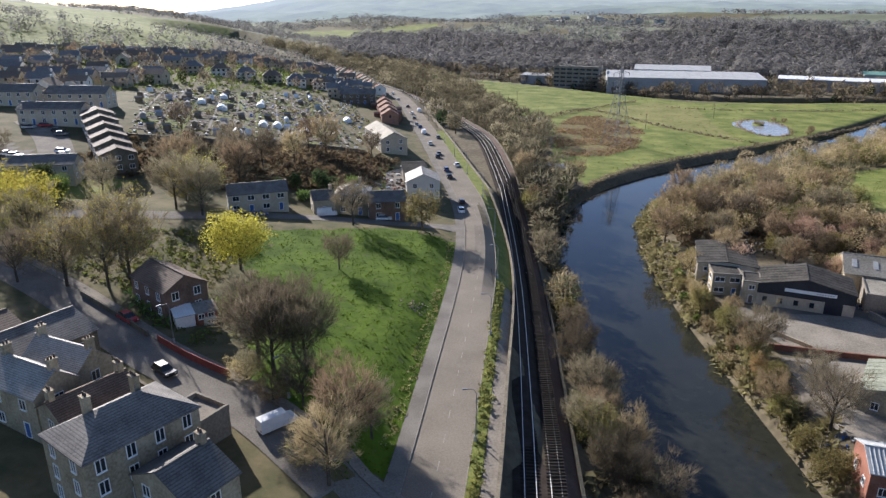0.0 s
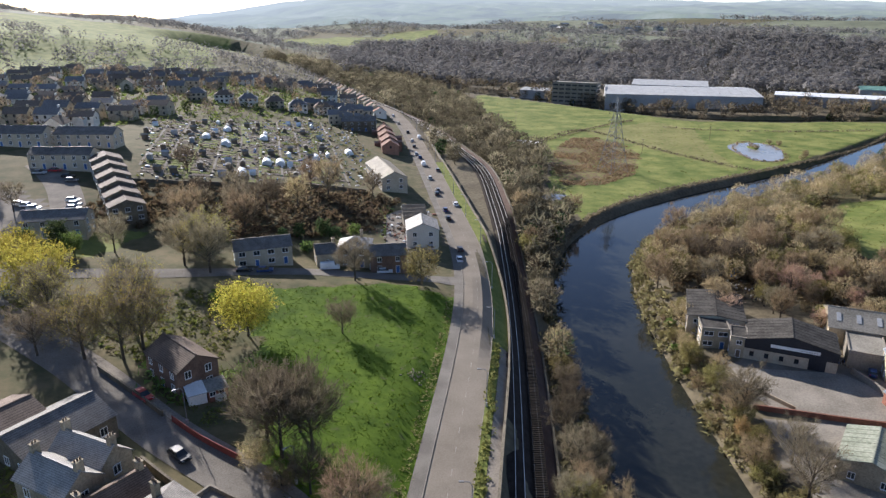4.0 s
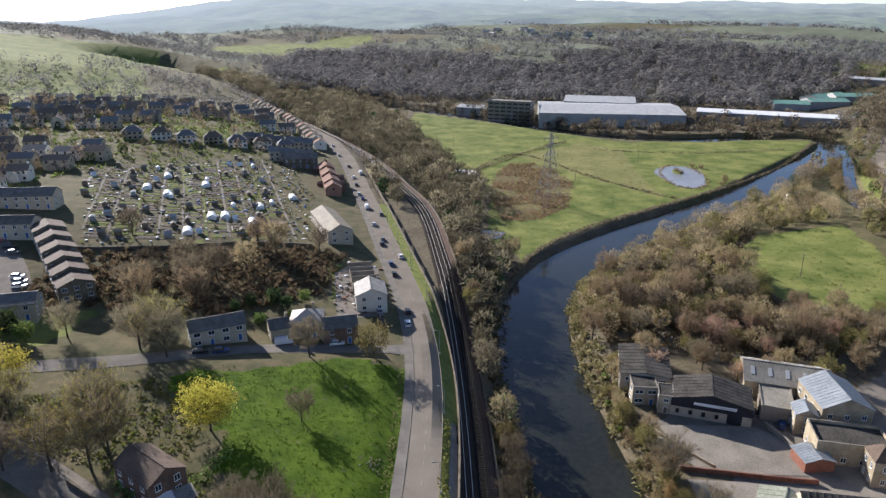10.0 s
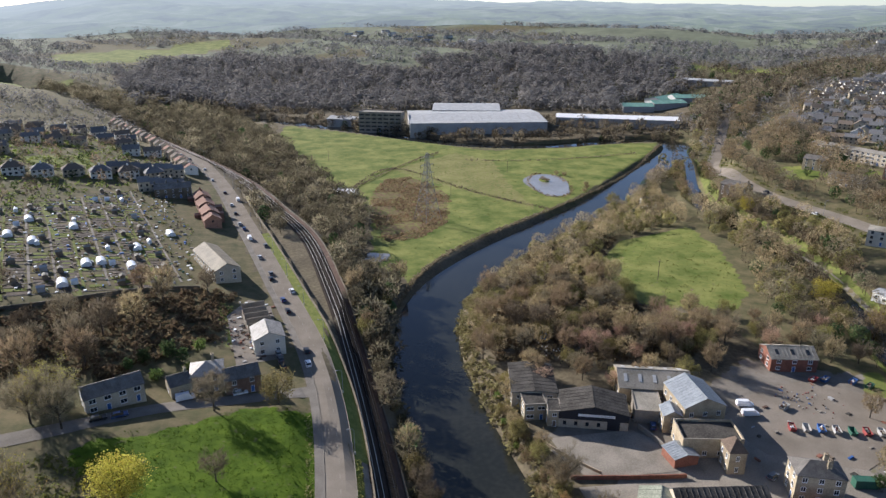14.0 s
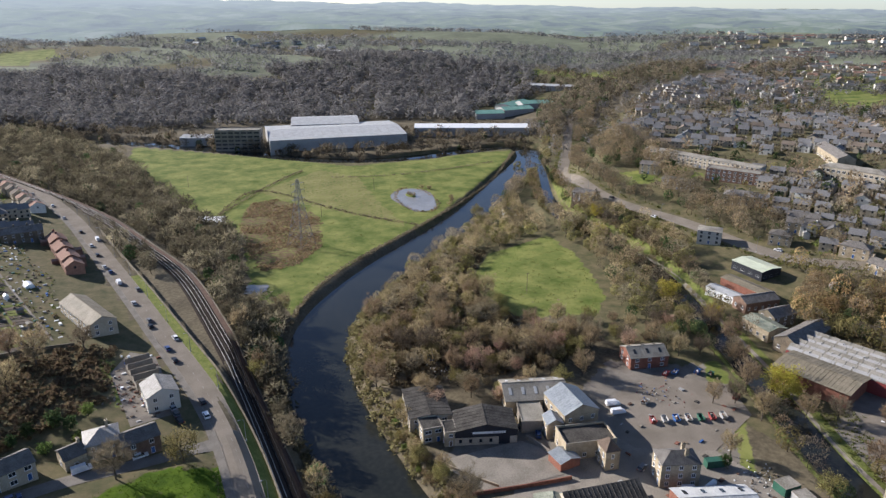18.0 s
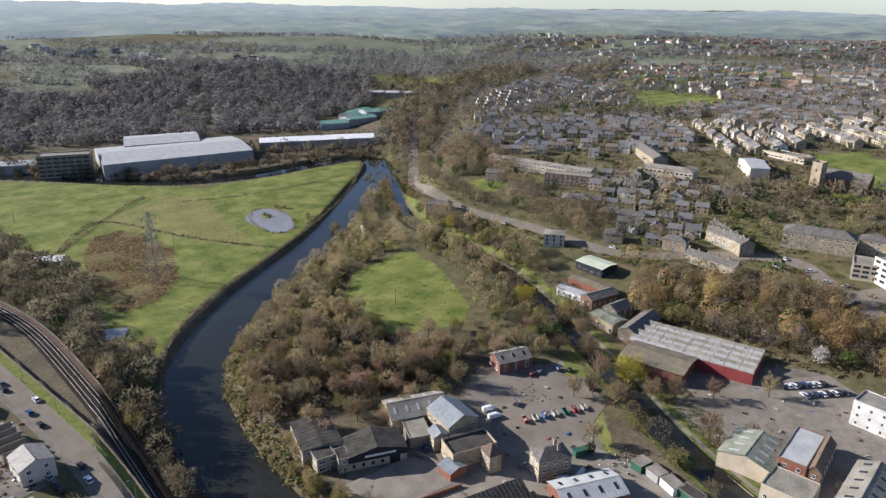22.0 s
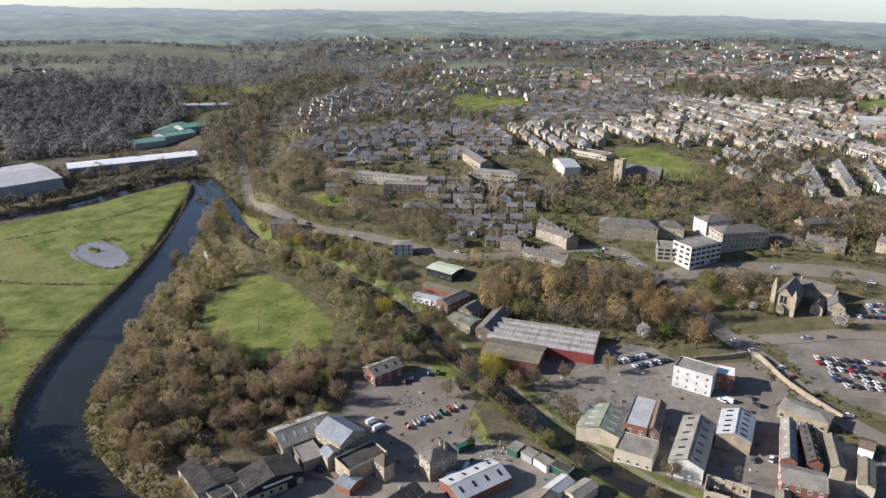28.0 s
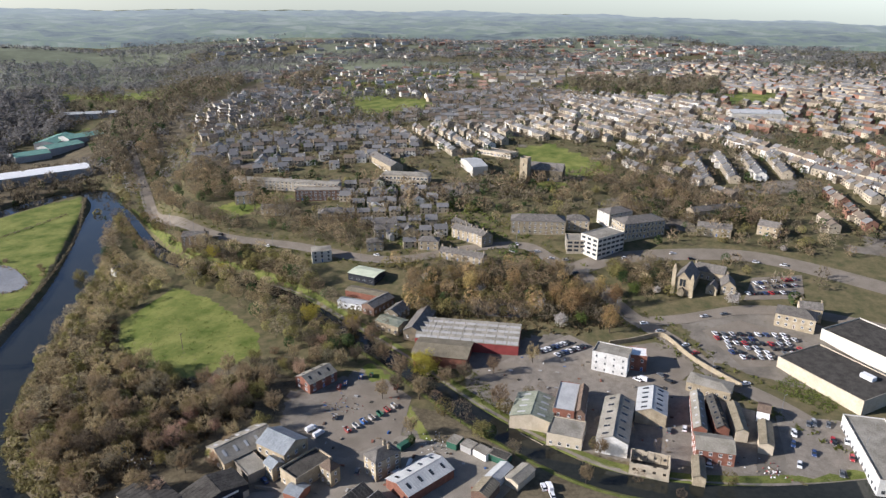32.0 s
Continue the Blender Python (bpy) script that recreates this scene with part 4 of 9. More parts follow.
            if k % 2 == 0 and w > 40:
                n_lights = int(w / 6)
                for j in range(n_lights):
                    u, ca, cb = -X + w * (j + 0.5) / n_lights, c0 + (c1 - c0) * 0.1, c0 + (c1 - c0) * 0.55
                    za, zb = z0 + (z1 - z0) * 0.1 + 0.2, z0 + (z1 - z0) * 0.55 + 0.2
                    q = Build()
                    roof_slab(q, [(u - 2.7, ca, za), (u + 2.7, ca, za), (u + 2.7, cb, zb), (u - 2.7, cb, zb)], GREY_PAINT, 0.08)
                    part("roof_light", q, ob, "pale translucent roof light")
            if k % 2 == 0 and w > 40:
                for j in range(3):
                    cowl, u = Build(), -X + w * (j + 0.5 + 0.2 * (k % 4)) / 3.4
                    cowl.tube([(u, (c0 + c1) / 2, (z0 + z1) / 2), (u, (c0 + c1) / 2, (z0 + z1) / 2 + 0.6), (u, (c0 + c1) / 2, (z0 + z1) / 2 + 0.62)], [0.28, 0.28, 0.42], GREY_PAINT, 8)
                    part("roof_cowl", cowl, ob, "white roof ventilator")
    else:
        r.box(-X + 0.3, -Y + 0.3, E - 0.3, X - 0.3, Y - 0.3, E + 0.06, roof)
        for x0, y0, x1, y1 in ((-X - 0.05, -Y - 0.05, X + 0.05, -Y + 0.3), (-X - 0.05, Y - 0.3, X + 0.05, Y + 0.05), (-X - 0.05, -Y + 0.3, -X + 0.3, Y - 0.3), (X - 0.3, -Y + 0.3, X + 0.05, Y - 0.3)):
            r.box(x0, y0, E, x1, y1, E + rise, wall if rise > 0.35 else CONCRETE, CONCRETE, True)
    if r.f:
        part("roof", r, ob)
    ww, wt, gap = win
    rows = rows if rows is not None else max(1, int(round(eave / 2.75)))
    storey = eave / rows if rows else eave
    first = True
    for side in sides:
        length, ang = (w, {"f": 0, "b": 180}[side]) if side in "fb" else (d, {"l": -90, "r": 90}[side])
        off = Y if side in "fb" else X
        n = int((length - 0.8) / gap)
        for k in range(rows):
            for i in range(n):
                u = (i - (n - 1) / 2) * length / max(n, 1)
                at = pose(0, 0, 0, 0, 0, ang) @ pose(u, -off, 0)
                if door and k == 0 and side in "fb" and i in ([n // 2] if doors == 1 else range(1, n, max(2, n // doors))) and n:
                    part("door", door_mesh(0.95, 2.05, BLUE_PAINT if i % 2 else BROWN_TILE), ob, "", at)
                else:
                    part("window", window_mesh(ww, wt, frame), ob, "", at @ pose(0, 0, k * storey + min(0.95, storey * 0.35)))
    for k in range(chim):
        xx = (-X + 0.5) + k * (w - 1.0) / max(chim - 1, 1) if chim > 1 else X - 0.6
        if style == "hip":
            xx = xx * 0.45
        chimney(ob, xx, 0.3 if style != "hip" else Y * 0.35, E + rise * 0.4, R + 1.2, wall if wall in (STONE, DARK_STONE, BRICK, BROWN_BRICK) else STONE, 2 + k % 2)
    return ob

# ---- placed buildings ----
building("stone_house", "large three-storey stone house with a hipped slate roof", "house", -35.8, 64.9, 53.6, 13.4, 8.9, 8.0, 2.6, STONE, SLATE, "hip", chim=2, rows=3, win=(0.95, 1.5, 3.0), sides="fl")
building("stone_house", "stone house range with a bright grey slate roof", "house", -51.8, 74.9, -26.3, 9.9, 6.1, 6.0, 2.4, STONE, GREY_SLATE, "gable", chim=2, sides="fr")
building("stone_house", "stone house range with a pale slate roof and chimneys", "house", -50.3, 80.5, -24.0, 10.1, 5.5, 6.0, 2.4, STONE, GREY_SLATE, "gable", chim=2, sides="fr")
building("stone_house", "tiled stone house link with roof windows", "house", -43.2, 72.0, 53.8, 9.4, 6.9, 5.5, 2.0, STONE, BROWN_TILE, "gable", chim=2, sides="fl")
building("garage", "flat-roofed concrete garage with parapet walls", "garage", -31.7, 73.5, 59.6, 6.7, 6.1, 3.4, 0.7, CONCRETE, PAVING, "flat", sides="", door=False)
building("bungalow", "low house with a long dark slate roof", "house", -60.8, 89.1, 59.5, 14.2, 11.4, 3.4, 2.4, DARK_STONE, SLATE, "gable", chim=0, sides="fl")
building("stone_house", "stone house with a dark slate roof and chimney", "house", -27.4, 60.0, 57.1, 6.4, 9.3, 5.5, 2.2, STONE, SLATE, "gable", chim=1, sides="fl")
building("bungalow", "buff bungalow with a tan roof", "house", -69.1, 90.8, 58.2, 8.4, 11.9, 3.0, 2.0, BUFF, BROWN_TILE, "gable", sides="fl")
building("house", "brown brick house with a tiled gable roof", "house", -48.4, 110.6, -42.3, 12.2, 7.9, 5.2, 2.2, BROWN_BRICK, BROWN_TILE, "gable", chim=0, sides="fr")
building("semi_house", "pair of buff houses with a dark tiled roof", "house", -49.8, 175.5, 19.6, 15.2, 8.0, 5.0, 2.0, BUFF, SLATE, "gable", doors=2, win=(1.6, 1.2, 3.2), sides="fl")
building("house", "small stone house with slate roof", "house", -33.0, 178.7, 17.2, 5.8, 7.0, 4.0, 1.8, STONE, SLATE, "gable", chim=1, sides="fl")
building("house", "stone house with a pale hipped roof", "house", -25.0, 181.9, 0.6, 9.3, 9.0, 5.4, 2.4, STONE, GREY_SLATE, "hip", chim=1, sides="flr")
building("house", "dark brick house with a slate roof", "house", -15.5, 179.0, 9.1, 10.1, 8.0, 5.2, 2.0, BROWN_BRICK, SLATE, "gable", chim=0, sides="fl")
building("house", "cream rendered house with a bright slate roof", "house", -6.5, 204.2, 94.6, 11.0, 10.0, 6.0, 2.2, CREAM, GREY_SLATE, "gable", sides="bl")
building("brick_house", "long gabled house with grey slate roof", "house", -24.1, 279.2, -72.4, 32.1, 10.5, 5.5, 2.6, BUFF, TAN_ROOF, "gable", chim=0, sides="fr")
building("terrace_house", "dark stone terrace with a slate roof", "house", -50.0, 405.0, 4.0, 20.0, 9.0, 6.0, 2.4, DARK_STONE, SLATE, "gable", chim=4, doors=4, sides="fr")
building("flats", "two-storey block with dark roof and solar panels", "house", -109.6, 182.8, 10.2, 17.5, 9.0, 5.0, 2.0, BUFF, SLATE, "gable", doors=3, sides="fr")
building("terrace_house", "terrace of buff houses with dark roof", "house", -135.3, 238.0, -0.8, 22.0, 8.0, 5.2, 2.0, BUFF, SLATE, "gable", doors=4, sides="fr")
building("terrace_house", "terrace of houses with buff gable walls", "house", -165.9, 264.6, -0.8, 21.9, 9.0, 5.2, 2.4, BUFF, SLATE, "gable", doors=3, sides="fr")
building("terrace_house", "terrace of houses with buff gable walls", "house", -142.2, 270.2, -0.7, 23.6, 9.0, 5.2, 2.4, BUFF, SLATE, "gable", doors=3, sides="fr")
building("workshop", "long workshop with a dark sheet roof", "workshop", 76.4, 172.5, -108.0, 18.7, 14.5, 6.0, 0.8, BUFF, DARK_ROOF, "gable", seams=2.0, door=False, rows=2, win=(1.6,1.0,4.5), sides="fr")
building("office_block", "two-storey office with pale window bands", "office", 72.0, 161.8, -10.5, 7.1, 9.0, 5.6, 0.3, STONE, DARK_ROOF, "flat", win=(2.2, 1.1, 3.0), rows=2, sides="fl")
building("stair_block", "small stone stair block with a white door", "office", 76.4, 155.9, -19.3, 4.2, 7.0, 5.4, 0.3, STONE, DARK_ROOF, "flat", win=(1.2, 1.0, 2.6), rows=2, sides="fl")
building("showroom", "gabled workshop with black cladding and a white sign", "workshop", 88.5, 153.4, -114.2, 12.2, 20.9, 5.4, 2.4, BUFF, DARK_ROOF, "gable", rows=0, door=False, seams=1.6, sides="fr")
building("workshop", "long stone workshop with a slate roof", "workshop", 115.2, 161.8, -23.0, 23.3, 15.0, 5.0, 3.0, STONE, FIBRE_ROOF, "gable", lights=5, light_mat=PALE_ROOF, rows=1, door=False, sides="fl")
building("workshop", "flat-roofed unit with a grey roller door", "workshop", 106.3, 150.8, -25.3, 8.4, 12.0, 4.4, 0.3, CONCRETE, FIBRE_ROOF, "flat", sides="", door=False)
building("mill", "stone mill with a glazed white roof", "mill", 119.2, 145.2, -99.6, 15.0, 13.0, 8.0, 3.0, STONE, GLAZED_ROOF, "gable", rows=2, door=False, seams=1.2, sides="fr")
building("mill_porch", "small stone block with a glazed roof", "mill", 108.7, 141.7, -110.3, 5.8, 5.5, 6.0, 1.6, STONE, GLAZED_ROOF, "gable", rows=2, door=False, seams=1.0, win=(0.8,1.4,2.4), sides="fr")
building("chapel_ruin", "roofless stone range with painted walls", "workshop", 113.2, 130.1, -18.3, 17.2, 10.0, 5.5, 0.9, STONE, DARK_ROOF, "flat", rows=1, door=False, sides="fl")
building("tower", "square stone tower with a pyramid roof", "tower", 114.1, 120.1, -15.8, 4.8, 6.0, 7.0, 3.0, STONE, BROWN_TILE, "hip", rows=2, door=False, win=(0.8,1.4,2.6), sides="fl")
building("brick_workshop", "red brick workshop with a corrugated roof", "workshop", 172.1, 163.4, -19.6, 16.1, 11.0, 5.0, 2.4, BRICK, FIBRE_ROOF, "gable", lights=3, seams=1.2, win=(1.4,1.2,4), sides="fl")
building("stone_house", "tall stone house with a dark slate roof", "house", 127.1, 104.5, -116.2, 7.7, 12.0, 8.4, 2.4, STONE, SLATE, "hip", chim=2, rows=3, sides="fr")
building("shed", "wide shed with pale sheet roofs", "shed", 126.3, 88.1, -24.8, 22.5, 13.3, 4.0, 2.0, BRICK, PALE_ROOF, "gable", lights=4, rows=0, door=False, seams=1.2, sides="fl")
building("shed", "low shed with a white sheet roof", "shed", 137.5, 61.9, -15.4, 15.8, 5.6, 3.4, 1.0, WHITE, PALE_ROOF, "gable", rows=0, door=False, seams=1.2, sides="fl")
building("shed", "brown-walled shed with rusty roof", "shed", 128.8, 62.9, -10.1, 9.1, 7.0, 4.0, 1.4, BROWN_BRICK, TAN_ROOF, "gable", rows=0, door=False, seams=1.2, sides="fl")
building("shed", "shed with a striped sheet roof", "shed", 141.8, 53.5, -19.2, 11.2, 6.1, 3.4, 1.0, BUFF, FIBRE_ROOF, "gable", rows=0, door=False, seams=1.2, sides="fl")
building("shed", "green container shed with junk on its roof", "shed", 152.6, 84.4, -98.7, 4.7, 6.0, 3.0, 0.1, GREEN_PAINT, FIBRE_ROOF, "flat", sides="", door=False)
building("shed", "grey steel container shed", "shed", 152.0, 78.1, -104.5, 5.6, 5.0, 3.0, 0.1, GREY_PAINT, FIBRE_ROOF, "flat", sides="", door=False)
building("shed", "white cabin beside the yard", "shed", 150.6, 71.5, -108.7, 6.5, 5.0, 3.0, 0.1, WHITE, FIBRE_ROOF, "flat", sides="", door=False)
building("shed", "dark green cabin beside the canal", "shed", 150.6, 64.5, -100.4, 8.3, 5.0, 3.0, 0.1, GREEN_PAINT, DARK_ROOF, "flat", sides="", door=False)
building("factory", "red-walled factory with a ribbed sawtooth roof", "factory", 238.5, 110.5, -77.5, 54.0, 24.0, 4.8, 1.7, RED_PAINT, FIBRE_ROOF, "saw", rows=0, door=False, seams=4.0, sides="fr")
building("warehouse", "brick warehouse with a weathered tan roof", "warehouse", 217.0, 116.5, -80.0, 27.0, 18.5, 6.6, 1.3, BRICK, TAN_ROOF, "gable", rows=0, door=False, seams=1.4, over=0.9, sides="fr")
building("warehouse", "buff warehouse with a mossy green roof", "warehouse", 184.0, 59.8, -174.8, 18.8, 17.7, 6.0, 2.4, BUFF, MOSS_ROOF, "gable", lights=4, light_mat=PALE_ROOF, rows=0, door=False, seams=1.8, sides="br")
building("workshop", "brick workshop with a flat grey roof", "workshop", 194.9, 47.9, -174.3, 23.3, 9.1, 7.5, 0.4, BRICK, PALE_ROOF, "flat", rows=2, door=False, sides="br")
building("workshop", "narrow workshop with a brown pitched roof", "workshop", 195.2, 41.4, -172.8, 21.6, 4.5, 7.0, 2.0, BROWN_BRICK, BROWN_TILE, "gable", rows=2, door=False, sides="br")
building("workshop", "buff rendered workshop beside the towpath", "workshop", 174.8, 43.3, -176.0, 12.9, 14.4, 5.5, 0.4, BUFF, FIBRE_ROOF, "flat", rows=1, door=False, sides="br")
building("warehouse", "white gabled warehouse with a dark and pale roof", "warehouse", 186.9, 25.1, -176.5, 32.5, 12.5, 6.5, 2.6, DIRTY_WHITE, FIBRE_ROOF, "gable", lights=6, rows=0, door=False, seams=2.2, sides="br")
building("warehouse", "stone warehouse with a pale sheet roof", "warehouse", 207.4, 12.8, -176.2, 19.5, 12.9, 6.0, 2.4, STONE, PALE_ROOF, "gable", lights=5, rows=0, door=False, seams=2.2, sides="br")
building("white_building", "white painted four-storey works with rows of windows", "works", 238.4, 35.5, -93.3, 17.1, 11.0, 10.0, 0.5, DIRTY_WHITE, FIBRE_ROOF, "flat", rows=3, win=(0.6, 0.8, 3.6), frame=GALV, door=False, sides="fr")
building("workshop", "red and white building beside the works", "works", 244.6, 24.2, -81.5, 8.8, 9.0, 8.0, 0.4, BRICK, WHITE, "flat", rows=2, sides="fl")
building("workshop", "long workshop with a grey-green roof", "workshop", 208.7, -6.4, -173.6, 28.7, 5.3, 5.5, 1.6, BRICK, FIBRE_ROOF, "gable", lights=5, light_mat=PALE_ROOF, rows=1, door=False, seams=2, sides="fr")
building("workshop", "workshop with dark roof lights", "workshop", 210.2, -14.0, -167.4, 24.4, 5.2, 5.5, 1.8, BRICK, DARK_ROOF, "gable", lights=6, rows=0, door=False, seams=2, sides="fr")
building("workshop", "workshop with a tan sheet roof", "workshop", 210.7, -22.2, -169.4, 21.7, 4.9, 5.0, 1.2, BUFF, TAN_ROOF, "gable", rows=0, door=False, seams=2, sides="fr")
building("brick_works", "red brick works with white windows and an arch", "works", 186.3, -13.5, -80.9, 14.6, 12.0, 6.0, 2.2, BRICK, FIBRE_ROOF, "gable", rows=2, sides="fl")
building("stone_depot", "low stone depot with a flat grey roof", "works", 235.3, -10.3, -99.2, 19.4, 10.0, 4.6, 1.2, STONE, FIBRE_ROOF, "hip", rows=1, frame=CREAM, win=(1.4,1.6,3.2), sides="fr")
building("shed", "long shed with a tan roof", "shed", 203.8, -33.1, -179.0, 17.7, 5.4, 4.4, 1.0, BUFF, TAN_ROOF, "gable", rows=0, door=False, seams=2, sides="fr")
building("shed", "small white house with a brown roof", "shed", 222.3, -32.9, -95.6, 5.1, 8.0, 5.0, 1.2, WHITE, BROWN_TILE, "gable", rows=1, sides="flr")
building("shed", "long low shed with tan roof beside the towpath", "shed", 171.8, -8.9, -174.2, 13.0, 4.7, 4.0, 1.2, STONE, TAN_ROOF, "gable", rows=0, door=False, seams=2, sides="fr")
building("supermarket", "large white store with a dark flat roof", "store", 264.8, -66.1, 138.1, 30.0, 44.0, 5.5, 0.6, BUFF, DARK_ROOF, "flat", sides="", door=False)
building("store_annex", "low flat-roofed delivery bay of the store", "store", 260.5, -53.0, 48.0, 9.0, 4.0, 3.0, 0.3, BUFF, DARK_ROOF, "flat", sides="", door=False)
building("supermarket", "second long store hall with a dark flat roof and pale rim", "store", 300.0, -86.0, 138.1, 30.0, 40.0, 5.8, 0.7, CREAM, DARK_ROOF, "flat", sides="", door=False)
plant = thing("roof_plant", "white ventilation unit on the store roof", "plant", pose(262.0, -77.0, h(264.8, -66.1) + 5.5, 0, 0, 48))
b = Build()
b.box(-3.0, -1.6, 0, 3.0, 1.6, 2.2, WHITE)
part("casing", b, plant)
b = Build()
for k in range(7):
    b.box(-2.6, -1.66, 0.3 + 0.24 * k, 2.6, -1.6, 0.42 + 0.24 * k, GALV, bottom=True)
tagged(part("louvres", b, plant), kind="stuff")
building("white_building", "white rendered works with a low roof", "works", 207.8, -74.9, -170.5, 43.5, 16.0, 6.5, 0.6, DIRTY_WHITE, FIBRE_ROOF, "flat", rows=1, door=False, frame=GALV, sides="fr")
building("green_unit", "low dark unit with a pale green roof", "unit", 282.9, 196.4, -93.6, 19.2, 13.6, 4.4, 0.8, BLACK_PAINT, LIME_ROOF, "gable", rows=1, win=(2.2,1.0,4), frame=GALV, door=False, seams=3, sides="fr")
building("white_house", "white three-storey house with a flat roof", "house", 295.9, 237.9, -53.5, 12.9, 10.0, 7.5, 1.0, CREAM, FIBRE_ROOF, "hip", rows=3, frame=GALV, sides="flr")
building("flats", "long three-storey block of flats", "flats", 398.9, 335.9, -79.9, 94.6, 10.0, 7.5, 1.2, BUFF, FIBRE_ROOF, "gable", rows=3, win=(1.6,1.2,3.6), doors=4, sides="fr")
building("flats", "block of flats with brick bays", "flats", 388.6, 297.9, -65.6, 36.2, 12.0, 8.0, 0.4, BROWN_BRICK, FIBRE_ROOF, "flat", rows=3, win=(1.6,1.2,3.4), doors=2, sides="fr")
building("villa", "stone villa with a hipped slate roof", "house", 355.6, 265.4, -55.3, 20.9, 12.0, 6.5, 2.6, STONE, SLATE, "hip", chim=2, sides="flr")
building("stone_house", "stone house with a slate roof", "house", 362.0, 351.4, -63.6, 14.0, 9.0, 7.0, 2.2, STONE, SLATE, "gable", chim=1, rows=3, sides="fr")
building("terrace_house", "stone terrace with gabled roof", "house", 350.7, 313.8, -77.3, 21.3, 8.0, 5.5, 2.0, STONE, SLATE, "gable", chim=3, sides="fr")
building("terrace_house", "stone terrace with bay windows", "house", 351.0, 218.4, -59.7, 17.3, 9.0, 6.0, 2.4, STONE, SLATE, "gable", chim=3, sides="flr")
building("stone_house", "stone house with a hipped roof", "house", 321.4, 211.0, -61.0, 11.5, 9.0, 6.0, 2.0, STONE, SLATE, "hip", chim=1, sides="fr")
building("stone_house", "white rendered gabled house", "house", 387.0, 243.0, -67.2, 9.5, 8.0, 5.5, 2.2, WHITE, SLATE, "gable", sides="fr")
building("stone_house", "stone house with a hipped slate roof and garden", "house", 334.7, 176.1, -73.8, 14.0, 9.0, 6.0, 2.2, STONE, SLATE, "hip", chim=2, sides="fr")
building("terrace_house", "row of small stone terraced houses", "house", 325.2, 147.6, -94.0, 31.2, 8.0, 5.0, 2.2, STONE, SLATE, "gable", chim=6, doors=5, sides="fr")
building("terrace_house", "tall stone terrace with many chimneys", "house", 355.7, 154.6, -105.4, 24.1, 9.0, 7.0, 2.2, STONE, SLATE, "gable", chim=6, doors=4, rows=3, sides="fr")
building("mansion_flats", "grey mansard-roofed stone apartments", "flats", 383.9, 113.1, -74.0, 38.1, 14.0, 9.0, 3.4, STONE, SLATE, "hip", rows=3, doors=2, sides="f")
building("mansion_flats", "stone apartments with a slate roof", "flats", 396.1, 87.2, -78.7, 15.8, 11.0, 7.5, 3.0, STONE, SLATE, "hip", rows=3, sides="fr")
building("office_block", "low curved pale stone office", "office", 364.9, 77.8, -72.4, 20.6, 14.0, 8.0, 0.6, BUFF, FIBRE_ROOF, "flat", rows=3, win=(3.0, 1.3, 3.6), frame=GALV, sides="fl")
building("office_block", "white five-storey office with dark window bands", "office", 366.4, 64.4, -32.6, 25.0, 15.0, 12.6, 0.6, CREAM, FIBRE_ROOF, "flat", rows=4, win=(3.0, 1.4, 3.8), frame=GALV, sides="fl")
building("mill", "large old stone mill with tall windows", "mill", 399.9, 46.0, -48.5, 32.6, 16.0, 11.0, 3.0, STONE, SLATE, "hip", rows=3, win=(1.3,2.2,2.8), sides="fl")
building("mill", "cream apartments with dark roof", "flats", 414.1, 64.5, -42.4, 20.5, 14.0, 9.5, 2.6, CREAM, SLATE, "hip", rows=4, sides="fl")
nave = building("church", "gothic stone church with a steep slate roof and a pinnacled turret", "church", 335.0, 8.5, -8.0, 21.0, 11.0, 7.0, 6.5, STONE, SLATE, "gable", rows=1, win=(1.4, 3.6, 3.8), frame=STONE, door=False, sides="f")
for u, v, tall in ((-10.6, -5.2, 9.5), (-10.6, 5.2, 14.5)):
    b = Build()
    b.box(u - 1.1, v - 1.1, -1.5, u + 1.1, v + 1.1, tall, STONE)
    b.solid([(u - 1.1, v - 1.1, tall), (u + 1.1, v - 1.1, tall), (u + 1.1, v + 1.1, tall), (u - 1.1, v + 1.1, tall)], [(u + a_ * 0.06, v + c_ * 0.06, tall + 3.6) for a_, c_ in ((-1, -1), (1, -1), (1, 1), (-1, 1))], STONE)
    part("turret", b, nave, "stone turret with a short spire")
part("great_window", opening([-1.9, -1.7, -0.1, 0.1, 1.7, 1.9], [0, 0.2, 4.6, 5.0], ((1, 1), (3, 1)), STONE, GLASS, 0.2), nave, "tall traceried window in the gable", pose(-10.52, 0, 4.2, 0, 0, -90))
b = Build()
b.face([(-12.6, -1.6, -1), (-12.6, 1.6, -1), (-12.6, 1.6, 2.6), (-12.6, 0, 4.0), (-12.6, -1.6, 2.6)][::-1], STONE)
for v in (-1.6, 1.6):
    b.box(-12.6, v - 0.15, -1, -10.4, v + 0.15, 2.6, STONE)
    b.face([(-12.8, v * 1.15, 2.4), (-10.4, v * 1.15, 2.4), (-10.4, 0, 4.1), (-12.8, 0, 4.1)][:: -1 if v > 0 else 1], SLATE)
part("porch", b, nave, "gabled stone porch")
building("church_hall", "stone church hall with gables", "church", 352.0, -4.0, 80.0, 18.0, 9.0, 5.0, 3.6, STONE, SLATE, "gable", rows=1, chim=1, sides="fb")
building("stone_house", "gabled stone vicarage with chimney", "house", 339.0, -14.5, 5.0, 12.0, 8.0, 4.6, 3.6, STONE, SLATE, "gable", chim=1, sides="fl")
building("stone_house", "small gabled stone lodge", "house", 334.0, -6.5, -10.0, 7.0, 6.0, 3.6, 3.0, STONE, SLATE, "gable", chim=0, sides="fl")
